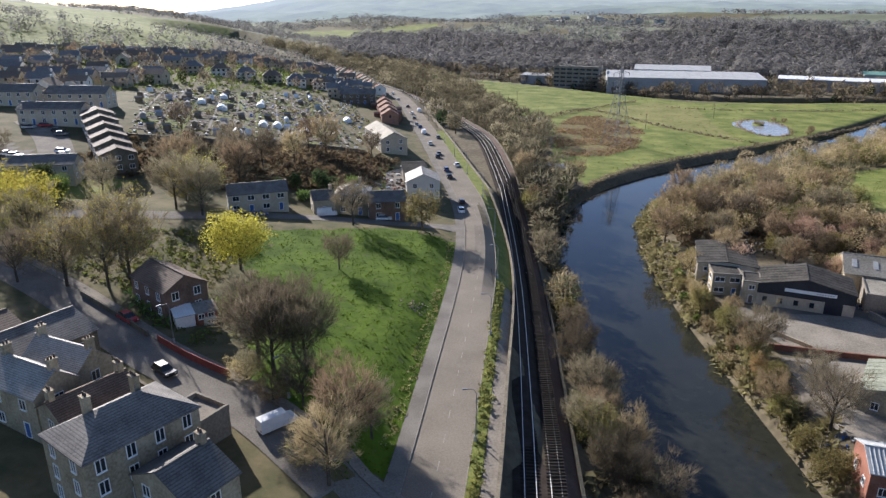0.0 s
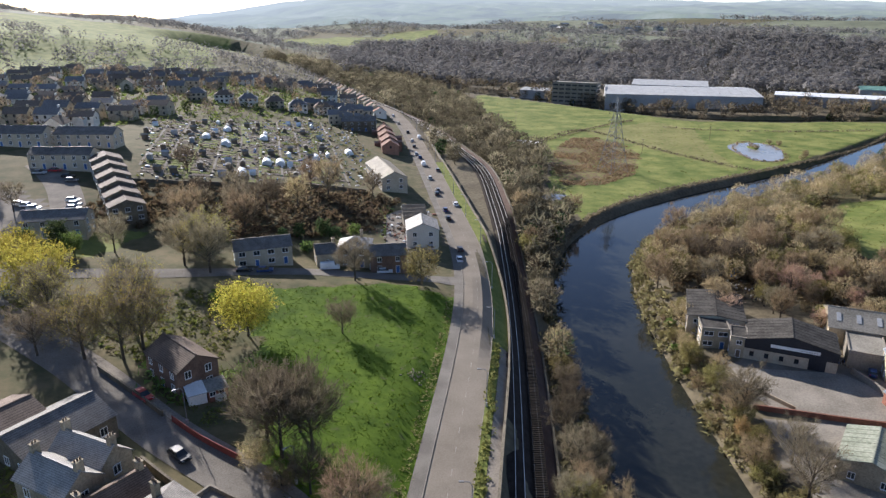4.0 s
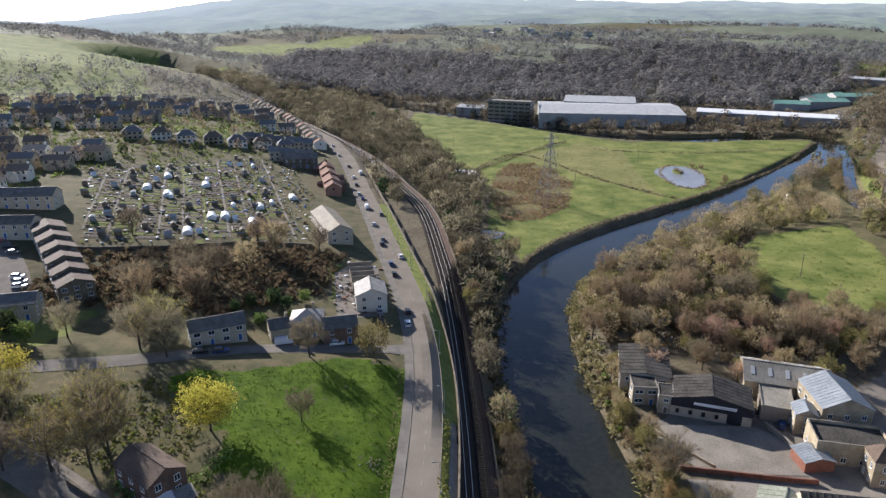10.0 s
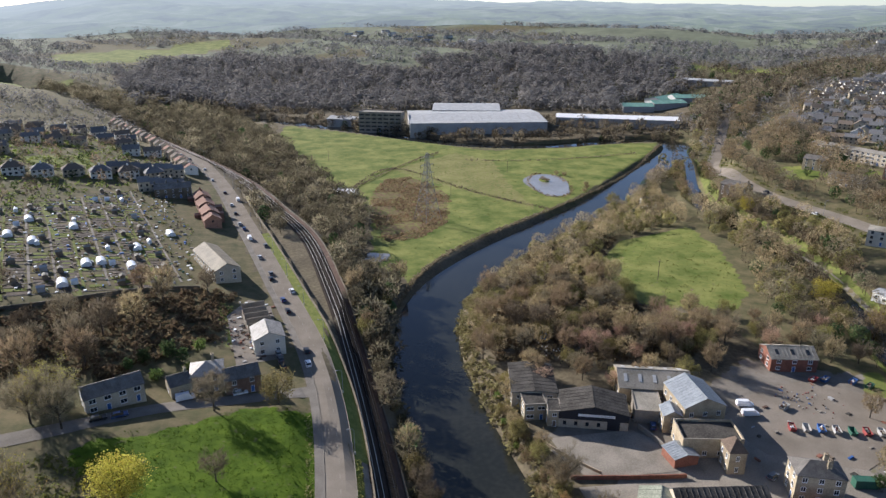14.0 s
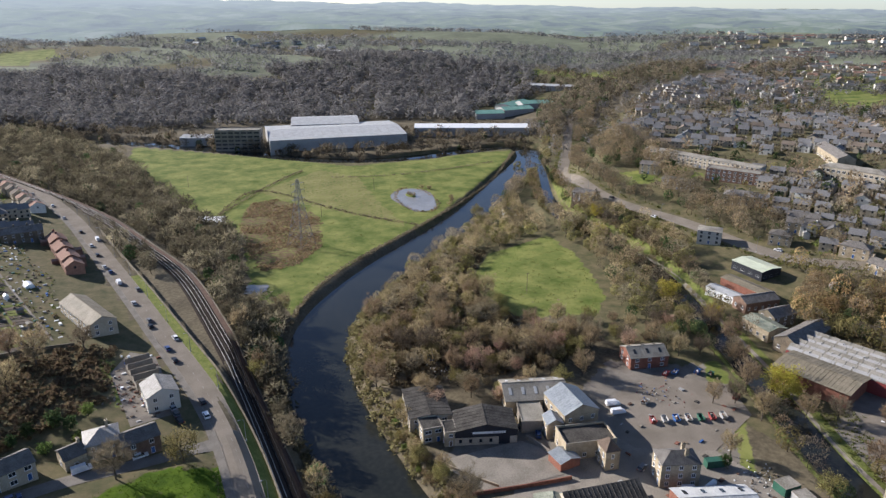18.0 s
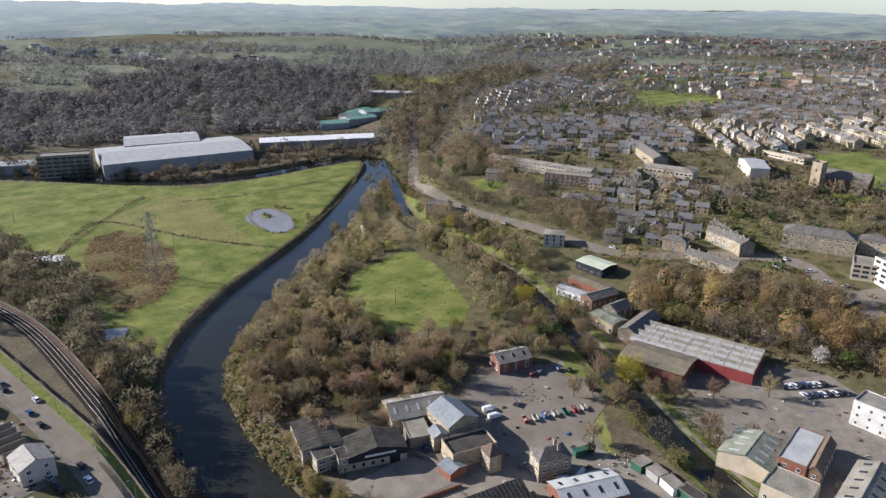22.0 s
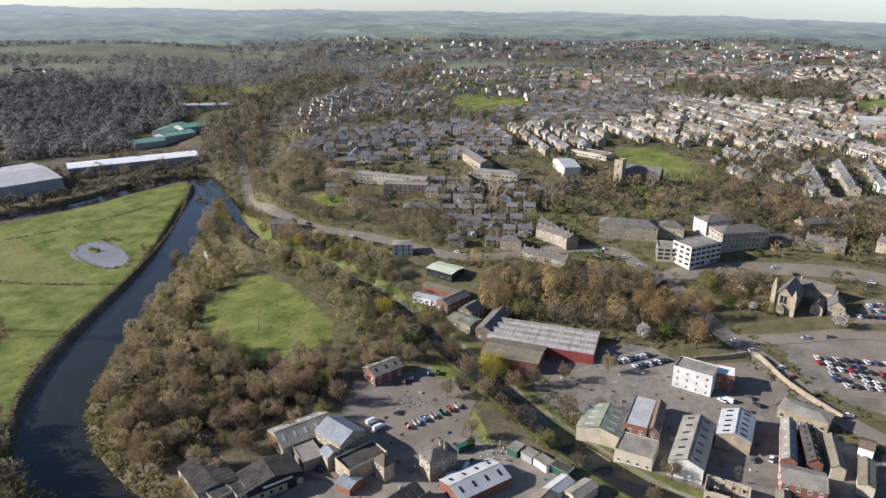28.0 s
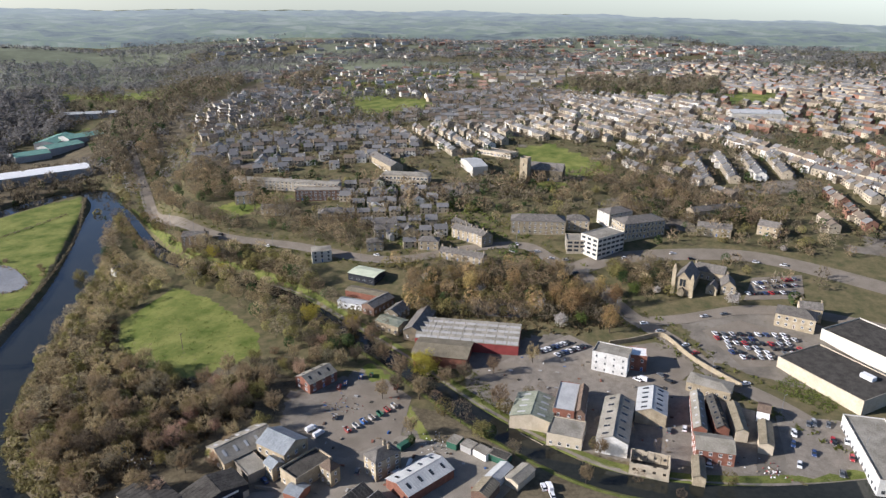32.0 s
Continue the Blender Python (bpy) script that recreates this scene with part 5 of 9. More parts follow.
building("shop_row", "pale stone curved shop row", "shops", 312.5, -49.6, -98.3, 19.4, 12.0, 7.0, 3.0, STONE, SLATE, "hip", rows=2, sides="fr")
building("school", "long two-storey school with tall windows", "school", 443.4, 245.0, -78.4, 40.3, 14.0, 8.0, 2.0, BUFF, FIBRE_ROOF, "hip", rows=2, win=(2.0,1.6,3.2), sides="fr")
building("hall", "large pale hall with a grey roof", "hall", 476.8, 281.9, -131.4, 54.1, 12.0, 7.0, 3.0, STONE, SLATE, "gable", rows=1, sides="fr")
building("church_tower", "square stone church tower", "church", 478.2, 150.4, -96.0, 6.7, 8.0, 20.0, 1.2, STONE, STONE, "flat", rows=3, win=(1.0,2.2,3.0), frame=STONE, door=False, sides="fr")
building("church", "long stone church with a slate roof", "church", 491.5, 134.5, -86.6, 28.3, 14.0, 9.0, 5.0, DARK_STONE, SLATE, "gable", rows=1, win=(1.4,4,4), frame=STONE, sides="fr")
building("distribution_warehouse", "huge white warehouse with a pale ridged roof", "warehouse", 235.9, 693.8, -12.1, 142.4, 90.0, 13.0, 3.0, GREY_PAINT, PALE_ROOF, "gable", lights=14, light_mat=GREY_PAINT, rows=0, door=False, seams=8.0, sides="fl")
building("distribution_warehouse", "second pale ridged warehouse standing behind", "warehouse", 245.8, 750.2, -18.6, 76.3, 60.0, 14.0, 3.0, GREY_PAINT, PALE_ROOF, "gable", rows=0, door=False, seams=8.0, sides="fl")
building("distribution_warehouse", "long low warehouse with a white roof", "warehouse", 388.2, 655.6, -28.0, 129.8, 30.0, 9.0, 2.0, GREY_PAINT, WHITE, "gable", rows=0, door=False, seams=8.0, sides="fl")
building("office_block", "five-storey concrete office block", "office", 137.2, 710.4, -24.9, 46.0, 18.0, 20.0, 0.8, CONCRETE, FIBRE_ROOF, "flat", rows=5, win=(5.0,1.6,6.0), frame=GALV, sides="fr")
building("warehouse", "low pale sheet-roofed warehouse", "warehouse", 106.8, 759.2, -30.6, 37.3, 25.0, 7.0, 2.0, GREY_PAINT, PALE_ROOF, "gable", rows=0, door=False, seams=6, sides="fr")
building("green_shed", "large shed with a green sheet roof", "shed", 469.2, 746.0, -18.0, 38.3, 26.0, 7.0, 3.0, GREY_PAINT, GREEN_ROOF, "gable", rows=0, door=False, seams=5, group="green sheds", sides="fl")
building("green_shed", "large shed with a green sheet roof", "shed", 513.0, 747.7, -4.8, 44.6, 26.0, 7.0, 3.0, GREY_PAINT, GREEN_ROOF, "gable", rows=0, door=False, seams=5, group="green sheds", sides="fl")
building("green_shed", "large shed with a green sheet roof", "shed", 556.0, 760.8, -11.6, 48.3, 26.0, 7.0, 3.0, GREY_PAINT, GREEN_ROOF, "gable", rows=0, door=False, seams=5, group="green sheds", sides="fl")
building("green_shed", "large shed with a green sheet roof", "shed", 537.5, 786.1, 26.7, 61.2, 26.0, 7.0, 3.0, GREY_PAINT, GREEN_ROOF, "gable", rows=0, door=False, seams=5, group="green sheds", sides="fl")
building("warehouse", "pale low works in the valley", "warehouse", 656.4, 856.9, -51.3, 69.2, 22.0, 7.0, 2.0, GREY_PAINT, PALE_ROOF, "gable", rows=0, door=False, sides="fr")
building("boathouse", "old stone mill house among trees", "house", 290.5, 340.2, -67.2, 15.7, 12.0, 7.0, 2.0, DARK_STONE, SLATE, "gable", chim=1, sides="fr")
building("cottage", "white lock cottage beside the canal", "house", 246.6, 367.2, -18.7, 11.5, 7.0, 3.5, 2.0, WHITE, SLATE, "gable", chim=1, sides="fl")
building("farm_shed", "white-roofed shed at the edge of the meadows", "shed", 56.0, 448.3, -28.3, 16.7, 12.0, 4.0, 1.4, GREY_PAINT, WHITE, "gable", rows=0, door=False, seams=2, sides="fr")
building("workshop", "green-roofed stone workshop by the canal", "workshop", 234.7, 154.6, -99.3, 15.5, 10.1, 5.0, 1.2, STONE, MOSS_ROOF, "gable", rows=1, door=False, seams=1.6, sides="fr")
building("workshop", "long dark slate-roofed works shed", "workshop", 240.0, 139.9, 6.1, 27.4, 10.0, 5.0, 2.6, DARK_STONE, SLATE, "gable", rows=1, door=False, sides="fl")
building("workshop", "dark slate-roofed gabled workshop", "workshop", 246.6, 157.0, -6.1, 13.2, 9.0, 5.5, 2.4, DARK_STONE, SLATE, "gable", rows=2, door=False, sides="fl")
building("workshop", "brick workshop with a black slate roof", "workshop", 252.6, 172.5, -12.3, 18.8, 9.0, 4.5, 2.0, BROWN_BRICK, SLATE, "gable", rows=1, door=False, sides="fl")
building("shed", "long low shed with a white sheet roof", "shed", 249.2, 184.7, -88.5, 22.2, 7.0, 3.6, 0.9, WHITE, PALE_ROOF, "gable", rows=1, door=False, seams=1.5, sides="fr")
building("shed", "long low shed with a brown flat roof", "shed", 262.3, 185.2, -91.6, 25.4, 8.0, 3.6, 0.7, BRICK, TAN_ROOF, "gable", rows=0, door=False, seams=1.5, sides="fr")
building("workshop", "stone workshop with a mossy sheet roof", "workshop", 82.6, 107.7, 53.0, 13.8, 10.7, 4.0, 1.6, STONE, MOSS_ROOF, "gable", rows=1, door=False, seams=1.6, sides="bl")
building("brick_house", "red brick house with a pale ribbed roof", "house", 70.1, 85.5, -17.6, 12.0, 8.9, 4.6, 1.8, BRICK, PALE_ROOF, "gable", rows=1, seams=0.6, sides="fl")
building("works", "works with dark roofs and an orange parapet", "workshop", 97.9, 101.8, -14.4, 24.1, 15.0, 5.0, 2.2, BUFF, DARK_ROOF, "saw", rows=0, door=False, seams=1.5, sides="fl")
building("brick_shed", "rusty brick shed with a glazed roof", "shed", 102.5, 127.4, -92.6, 6.6, 7.5, 3.0, 1.0, BRICK, GLAZED_ROOF, "gable", rows=0, door=False, seams=0.8, sides="fr")
building("terrace_house", "stone terrace with bays above the road", "house", 345.1, 209.2, -57.6, 25.9, 9.0, 6.0, 2.4, STONE, SLATE, "gable", chim=4, doors=4, sides="fl")
building("terrace_house", "stone terrace stepping down the hill", "house", 361.1, 155.4, -126.6, 41.1, 9.0, 6.0, 2.4, STONE, SLATE, "gable", chim=4, doors=3, sides="fr")
building("long_school", "low school building with pale flat roofs", "school", 549.5, 198.5, -104.7, 38.3, 14.0, 4.0, 0.5, BUFF, FIBRE_ROOF, "flat", rows=1, win=(2.6,1.4,3.6), sides="fr")
building("hall", "pale gabled hall with a white end wall", "hall", 494.9, 203.0, -50.7, 14.0, 36.2, 7.0, 2.5, CREAM, PALE_ROOF, "gable", rows=0, door=False, sides="fl")
building("grandstand", "long white curved sports hall", "hall", 821.9, -30.3, -75.1, 58.0, 26.0, 9.0, 3.0, CREAM, PALE_ROOF, "gable", rows=0, door=False, seams=6, sides="fl")
building("terrace_house", "tall stone house behind the car park", "house", 322.3, -56.7, -86.9, 11.2, 9.0, 7.0, 2.4, STONE, SLATE, "gable", chim=2, rows=2, sides="fl")
building("terrace_house", "stone cottages among trees", "house", 415.4, -3.1, -87.6, 21.9, 9.0, 6.0, 2.6, STONE, SLATE, "gable", chim=3, sides="fl")
building("terrace_house", "stone villas with gables and bays", "house", 428.1, -38.1, -105.6, 13.4, 10.0, 6.5, 2.8, STONE, SLATE, "gable", chim=2, sides="fr")
building("terrace_house", "stone terrace of shops on the main road", "house", 446.6, -0.9, -49.9, 40.4, 9.0, 7.0, 2.4, STONE, SLATE, "gable", chim=4, rows=2, sides="fl")

# ---- the town and the estates, joined ----
def joined(name, label, category, v, f, slots, mats):
    me = bpy.data.meshes.new(name)
    me.from_pydata(v, [], f)
    for m_ in mats:
        me.materials.append(m_)
    me.polygons.foreach_set("material_index", slots)
    me.update()
    return thing(name, label, category, None, me, "", "stuff")


HOUSE_MATS = [mat("town_stone", (0.29, 0.245, 0.175), (0.46, 0.395, 0.295), 0.02, 1.0, 0.9, 0.0, island=0.3), mat("town_brick", (0.17, 0.085, 0.06), (0.28, 0.15, 0.10), 0.02, 1.0, 0.9, 0.0, island=0.25), mat("town_render", (0.52, 0.49, 0.42), (0.70, 0.67, 0.60), 0.02, 1.0, 0.85, 0.0, island=0.15),
              mat("town_slate", (0.11, 0.107, 0.104), (0.215, 0.21, 0.203), 0.02, 2.0, 0.85, 0.0, spec=0.15, island=0.4), mat("town_tile", (0.125, 0.10, 0.078), (0.21, 0.17, 0.132), 0.02, 2.0, 0.9, 0.0, spec=0.1, island=0.3), mat("town_red_tile", (0.22, 0.13, 0.095), (0.32, 0.205, 0.155), 0.02, 2.0, 0.9, 0.0, spec=0.1, island=0.25), GLASS, PALE_ROOF]


class Town:
    def __init__(self, seed):
        self.v, self.f, self.s, self.r = [], [], [], random.Random(seed)

    def single(self, label, group):
        """Turns the house just collected into a thing of its own."""
        ob = thing("house", label, "house", None, None, group)
        for name, ids in (("wall", (0, 1, 2)), ("roof", (3, 4, 5)), ("glazing", (6,))):
            b = Build()
            for f, s in zip(self.f, self.s):
                if s in ids:
                    b.face([self.v[i] for i in f], HOUSE_MATS[s])
            if b.f:
                tagged(part(name, b, ob), kind="stuff" if name == "glazing" else "")
        self.v, self.f, self.s = [], [], []
        return ob

    def hipped(self, x, y, rot, w, d, e, rise, wall, roof):
        """A house under a hipped roof with pale ridge ends and a stack."""
        z = h(x, y) - 0.2
        c, s = math.cos(radians(rot)), math.sin(radians(rot))
        T = lambda a, b, k: (x + a * c - b * s, y + a * s + b * c, z + k)  # noqa: E731
        X, Y, o = w / 2, d / 2, 0.4
        n = len(self.v)
        ring = ((-X, -Y), (X, -Y), (X, Y), (-X, Y))
        self.v += [T(*q, -1.5) for q in ring] + [T(*q, e) for q in ring]
        self.f += [(n + k, n + (k + 1) % 4, n + 4 + (k + 1) % 4, n + 4 + k) for k in range(4)]
        self.s += [wall] * 4
        n = len(self.v)
        k = min(X, Y) * 0.9
        self.v += [T(a * (1 + o / X), b * (1 + o / Y), e) for a, b in ring] + [T(-X + k, 0, e + rise), T(X - k, 0, e + rise)]
        self.f += [(n, n + 1, n + 5, n + 4), (n + 2, n + 3, n + 4, n + 5), (n + 1, n + 2, n + 5), (n + 3, n, n + 4)]
        self.s += [roof] * 4
        n = len(self.v)
        q = [(-0.5, -0.5), (0.5, -0.5), (0.5, 0.5), (-0.5, 0.5)]
        self.v += [T(*p_, e + rise - 0.6) for p_ in q] + [T(*p_, e + rise + 1.0) for p_ in q]
        self.f += [(n + j, n + (j + 1) % 4, n + 4 + (j + 1) % 4, n + 4 + j) for j in range(4)] + [(n + 4, n + 5, n + 6, n + 7)]
        self.s += [wall] * 5
        for j in range(4):
            a = (j - 1.5) * w / 4
            for zz in (1.0, 3.5):
                n = len(self.v)
                self.v += [T(a - 0.7, -Y - 0.05, zz), T(a + 0.7, -Y - 0.05, zz), T(a + 0.7, -Y - 0.05, zz + 1.2), T(a - 0.7, -Y - 0.05, zz + 1.2)]
                self.f.append((n, n + 1, n + 2, n + 3))
                self.s.append(6)

    def house(self, x, y, rot, w, d, e, rise, wall, roof, panes=True, stacks=1, lift=0.0):
        z = h(x, y) - 0.4 + lift
        c, s = math.cos(radians(rot)), math.sin(radians(rot))
        T = lambda a, b, k: (x + a * c - b * s, y + a * s + b * c, z + k)  # noqa: E731
        X, Y, R = w / 2, d / 2, e + rise
        n = len(self.v)
        self.v += [T(-X, -Y, -1.5), T(X, -Y, -1.5), T(X, Y, -1.5), T(-X, Y, -1.5), T(-X, -Y, e), T(X, -Y, e), T(X, Y, e), T(-X, Y, e), T(-X, 0, R), T(X, 0, R)]
        self.f += [(n, n + 1, n + 5, n + 4), (n + 2, n + 3, n + 7, n + 6), (n + 1, n + 2, n + 6, n + 9, n + 5), (n + 3, n, n + 4, n + 8, n + 7)]
        self.s += [wall] * 4
        n = len(self.v)
        o, k = 0.3, rise / Y * 0.3
        self.v += [T(-X - o, -Y - o, e - k + 0.15), T(X + o, -Y - o, e - k + 0.15), T(X + o, 0, R + 0.15), T(-X - o, 0, R + 0.15), T(X + o, Y + o, e - k + 0.15), T(-X - o, Y + o, e - k + 0.15)]
        self.f += [(n, n + 1, n + 2, n + 3), (n + 3, n + 2, n + 4, n + 5)]
        self.s += [roof] * 2
        for j in range(stacks):
            a = -X + 0.5 + (w - 1) * (j + 0.5) / stacks if stacks > 1 else X - 0.6
            n = len(self.v)
            q = [(a - 0.4, -0.5), (a + 0.4, -0.5), (a + 0.4, 0.5), (a - 0.4, 0.5)]
            self.v += [T(*p, R - 0.8) for p in q] + [T(*p, R + 1.1) for p in q]
            self.f += [(n, n + 1, n + 5, n + 4), (n + 1, n + 2, n + 6, n + 5), (n + 2, n + 3, n + 7, n + 6), (n + 3, n, n + 4, n + 7), (n + 4, n + 5, n + 6, n + 7)]
            self.s += [wall] * 5
        if self.r.random() < 0.5:
            # a lower wing at the back
            side, a, ww, dd, ee = self.r.choice((-1, 1)), self.r.uniform(-X * 0.45, X * 0.45), min(w * 0.42, 4.2), self.r.uniform(2.5, 4.0), e * self.r.uniform(0.5, 0.85)
            q = [(a - ww / 2, side * Y * 0.9), (a + ww / 2, side * Y * 0.9), (a + ww / 2, side * (Y + dd)), (a - ww / 2, side * (Y + dd))]
            n = len(self.v)
            self.v += [T(*p, -1.5) for p in q] + [T(*p, ee) for p in q] + [T(a, side * Y * 0.9, ee + ww * 0.28), T(a, side * (Y + dd), ee + ww * 0.28)]
            fs = [(n + 1, n + 2, n + 6, n + 5), (n + 3, n, n + 4, n + 7), (n + 2, n + 3, n + 7, n + 9, n + 6)]
            rf = [(n + 5, n + 6, n + 9, n + 8), (n + 7, n + 4, n + 8, n + 9)]
            self.f += [t_ if side > 0 else t_[::-1] for t_ in fs + rf]
            self.s += [wall] * 3 + [roof] * 2
        if panes:
            for side in (-1, 1):
                m_ = max(2, int(w / 3.0))
                for j in range(m_):
                    a = (j - (m_ - 1) / 2) * w / m_
                    for k in range(2):
                        n = len(self.v)
                        zz = 1.0 + k * 2.7
                        self.v += [T(a - 0.55 * side, side * (Y + 0.05), zz), T(a + 0.55 * side, side * (Y + 0.05), zz), T(a + 0.55 * side, side * (Y + 0.05), zz + 1.3), T(a - 0.55 * side, side * (Y + 0.05), zz + 1.3)]
                        self.f.append((n, n + 1, n + 2, n + 3) if side < 0 else (n + 3, n + 2, n + 1, n))
                        self.s.append(6)
            for side in (-1, 1):
                n = len(self.v)
                self.v += [T(side * (X + 0.05), -0.5, 3.6), T(side * (X + 0.05), 0.5, 3.6), T(side * (X + 0.05), 0.5, 4.8), T(side * (X + 0.05), -0.5, 4.8)]
                self.f.append((n, n + 1, n + 2, n + 3) if side > 0 else (n + 3, n + 2, n + 1, n))
                self.s.append(6)

    def streets(self, poly, rot, row_gap, pitch, kind="semi", roofs=(3, 3, 4), walls=(0, 0, 2), panes=True, skip=0.05, free=None, single=""):
        """Houses in rows over an outline; kind: semi (pairs), terrace (long rows)."""
        r = self.r
        c, s = math.cos(radians(rot)), math.sin(radians(rot))
        cx, cy = sum(p[0] for p in poly) / len(poly), sum(p[1] for p in poly) / len(poly)
        size = max(math.hypot(p[0] - cx, p[1] - cy) for p in poly)
        spots = []
        v = -size
        while v < size:
            u = -size + r.uniform(0, pitch)
            while u < size:
                spots.append((cx + u * c - v * s, cy + u * s + v * c))
                u += pitch * (r.uniform(0.92, 1.14) if kind == "semi" else 1.0) + (pitch if r.random() < 0.12 else 0)
            v += row_gap * r.uniform(0.85, 1.15)
        xs, ys = np.array([p[0] for p in spots]), np.array([p[1] for p in spots])
        ok = inside(xs, ys, poly)
        ok &= ~open_ground(xs, ys)
        if free is not None:
            ok &= free(xs, ys)
        for x, y in zip(xs[ok], ys[ok]):
            if r.random() < skip:
                continue
            w = pitch * (r.uniform(0.72, 0.85) if kind == "semi" else 0.97)
            e = r.uniform(4.8, 5.6) if kind == "semi" else r.uniform(5.4, 6.3)
            self.house(x, y, rot + (r.uniform(-5, 5) + 14 * math.sin(x / 60.0) * math.cos(y / 70.0) if kind == "semi" else 0.0) + (90 if kind == "semi" and r.random() < 0.12 else 0), w, r.uniform(7.5, 9), e, r.uniform(2.0, 2.9), r.choice(walls), r.choice(roofs), panes, max(1, int(w / 7)))
            if single:
                self.single("stone house with a pitched roof in a row" if self.s[0] == 0 else "brick house with a pitched roof" if self.s[0] == 1 else "pale rendered house with pitched roof", single)


def clear_of(x, y):
    return (far_from(x, y, BEND) > 11) & (far_from(x, y, A_ROAD) > 13)


BEND = curve([(520, 640), (440, 545), (385, 480), (345, 432), (321, 388), (308, 350), (304, 310), (308, 271), (307, 224), (313, 188), (335, 160), (352, 135), (358, 112), (345, 93), (331, 70), (312, 50), (294, 35), (278, 13), (262, -4), (248, -18), (238, -36), (226, -52), (205, -85), (180, -140)], 5)
A_ROAD = curve([(331, 78), (352, 62), (372, 28), (384, -4), (388, -28), (384, -56), (372, -95), (340, -170)], 5)
town = Town(3)
apart = Town(6)
near = dict(free=lambda x, y: clear_of(x, y) & (np.abs(x - 400) + np.abs(y - 60) > 95))
apart.streets([(395, 175), (440, 235), (420, 300), (400, 300), (380, 240)], -62, 20, 11.5, "semi", (3, 3, 4, 3), (0, 0, 0, 2), single="houses at the foot of the town", **near)
def row(maker, line, off, pitch, label, group, walls=(0, 0, 0, 2), roofs=(3, 3, 4), tall=5.8, gap=0.1):
    """Terraced houses one by one along a street, off metres to its right."""
    p = np.array(line, float)
    d = np.r_[0, np.cumsum(np.hypot(*np.diff(p, axis=0).T))]
    for q in np.arange(pitch / 2, d[-1], pitch):
        if maker.r.random() < gap:
            continue
        x, y = np.interp(q, d, p[:, 0]), np.interp(q, d, p[:, 1])
        x1, y1 = np.interp(q + 1, d, p[:, 0]), np.interp(q + 1, d, p[:, 1])
        a = math.atan2(y1 - y, x1 - x) if q + 1 < d[-1] else a  # noqa: F821
        maker.house(x + off * math.sin(a), y - off * math.cos(a), math.degrees(a), pitch * 0.98, 8.5, tall + maker.r.uniform(-0.3, 0.5), 2.5, maker.r.choice(walls), maker.r.choice(roofs), True, 1)
        if group:
            maker.single(label, group)


HIGH_STREET = np.array([(900.0, 236), (863, 196), (780, 100), (695, 8), (640, -40), (586, -82), (530, -140)])
for o in (-9, 9):
    row(town, HIGH_STREET, o, 7.6, "", "", tall=6.4, gap=0.04)
for k in range(4):
    row(apart, [(515 + 13 * k, -20 - 20 * k + 26), (592 + 10 * k, 4 - 22 * k + 20)], 0, 7.0, "stone terraced house with a dark slate roof", "terraces above the main road", roofs=(3,), gap=0.03)
apart.streets([(405, 425), (422, 455), (470, 500), (560, 480), (640, 400), (600, 330), (567, 283), (484, 240), (470, 300), (450, 345)], -62, 17.5, 11.5, "semi", (3, 3, 4, 3), (0, 0, 0, 2, 2), skip=0.06, single="houses on the hillside", free=lambda x, y: near["free"](x, y) & ~((x < 560) & (y > 200) & (np.abs(x - 470) + np.abs(y - 265) < 52)) & ~((x > 450) & (y < 350) & (x < 520) & (y > 330)) & (far_from(x, y, np.array([(351, 370), (447, 300)])) > 24))
town.streets([(556, 300), (600, 345), (665, 300), (655, 215), (622, 204), (578, 200), (530, 240)], 42, 20, 7.4, "terrace", (3, 3, 4), (0, 0, 0, 2), skip=0.1, **near)
apart.streets([(345, 150), (372, 190), (420, 260), (400, 290), (345, 240), (322, 200), (322, 165)], -66, 18, 11.5, "semi", (3, 3), (0, 0, 0, 2), single="houses at the foot of the town", **near)
town.streets([(500, 520), (640, 520), (700, 440), (840, 560), (900, 700), (800, 720), (660, 660)], -40, 27, 14, "semi", (4, 3, 3), (0, 2, 2), **near)
town.streets([(650, 250), (690, 400), (768, 357), (864, 410), (980, 330), (960, 230), (800, 190)], -66, 25, 7.2, "terrace", (3, 4, 3, 4), (0, 0, 0, 2), panes=True, skip=0.12, **near)
town.streets([(620, 190), (650, 250), (800, 190), (960, 230), (960, 60), (760, -20), (640, 40)], 48, 27, 7.4, "terrace", (3, 3, 4), (0, 0, 0, 2), panes=True, skip=0.14, **near)
apart.streets([(500, 60), (600, 110), (640, 60), (620, 32), (520, 16), (480, -20)], 40, 22, 13, "semi", (3, 4, 3), (0, 0, 2), skip=0.15, single="houses above the main road", **near)
town.streets([(440, -60), (520, -80), (620, -60), (700, -140), (600, -260), (440, -200)], 18, 26, 7.0, "terrace", (3, 3, 4), (0, 0, 1), skip=0.12, **near)
joined("town_houses", "crowded stone houses with slate roofs on the hillside", "houses", town.v, town.f, town.s, HOUSE_MATS)
beyond = Town(4)
beyond.streets([(700, 400), (860, 380), (1150, 500), (1300, 800), (1000, 900), (860, 640)], -50, 34, 17, "semi", (4, 3, 3, 5), (0, 2, 2), panes=False, skip=0.25)
beyond.streets([(980, 240), (860, 380), (1150, 500), (1500, 420), (1450, 100), (1100, 120)], -70, 36, 17, "semi", (3, 3, 4, 5), (0, 0, 2, 2), panes=False, skip=0.2)
beyond.streets([(760, 0), (960, 60), (1100, 120), (1450, 100), (1500, -300), (1000, -300), (720, -120)], 48, 32, 9, "terrace", (3, 3, 4, 3), (0, 0, 1), panes=False, skip=0.2)
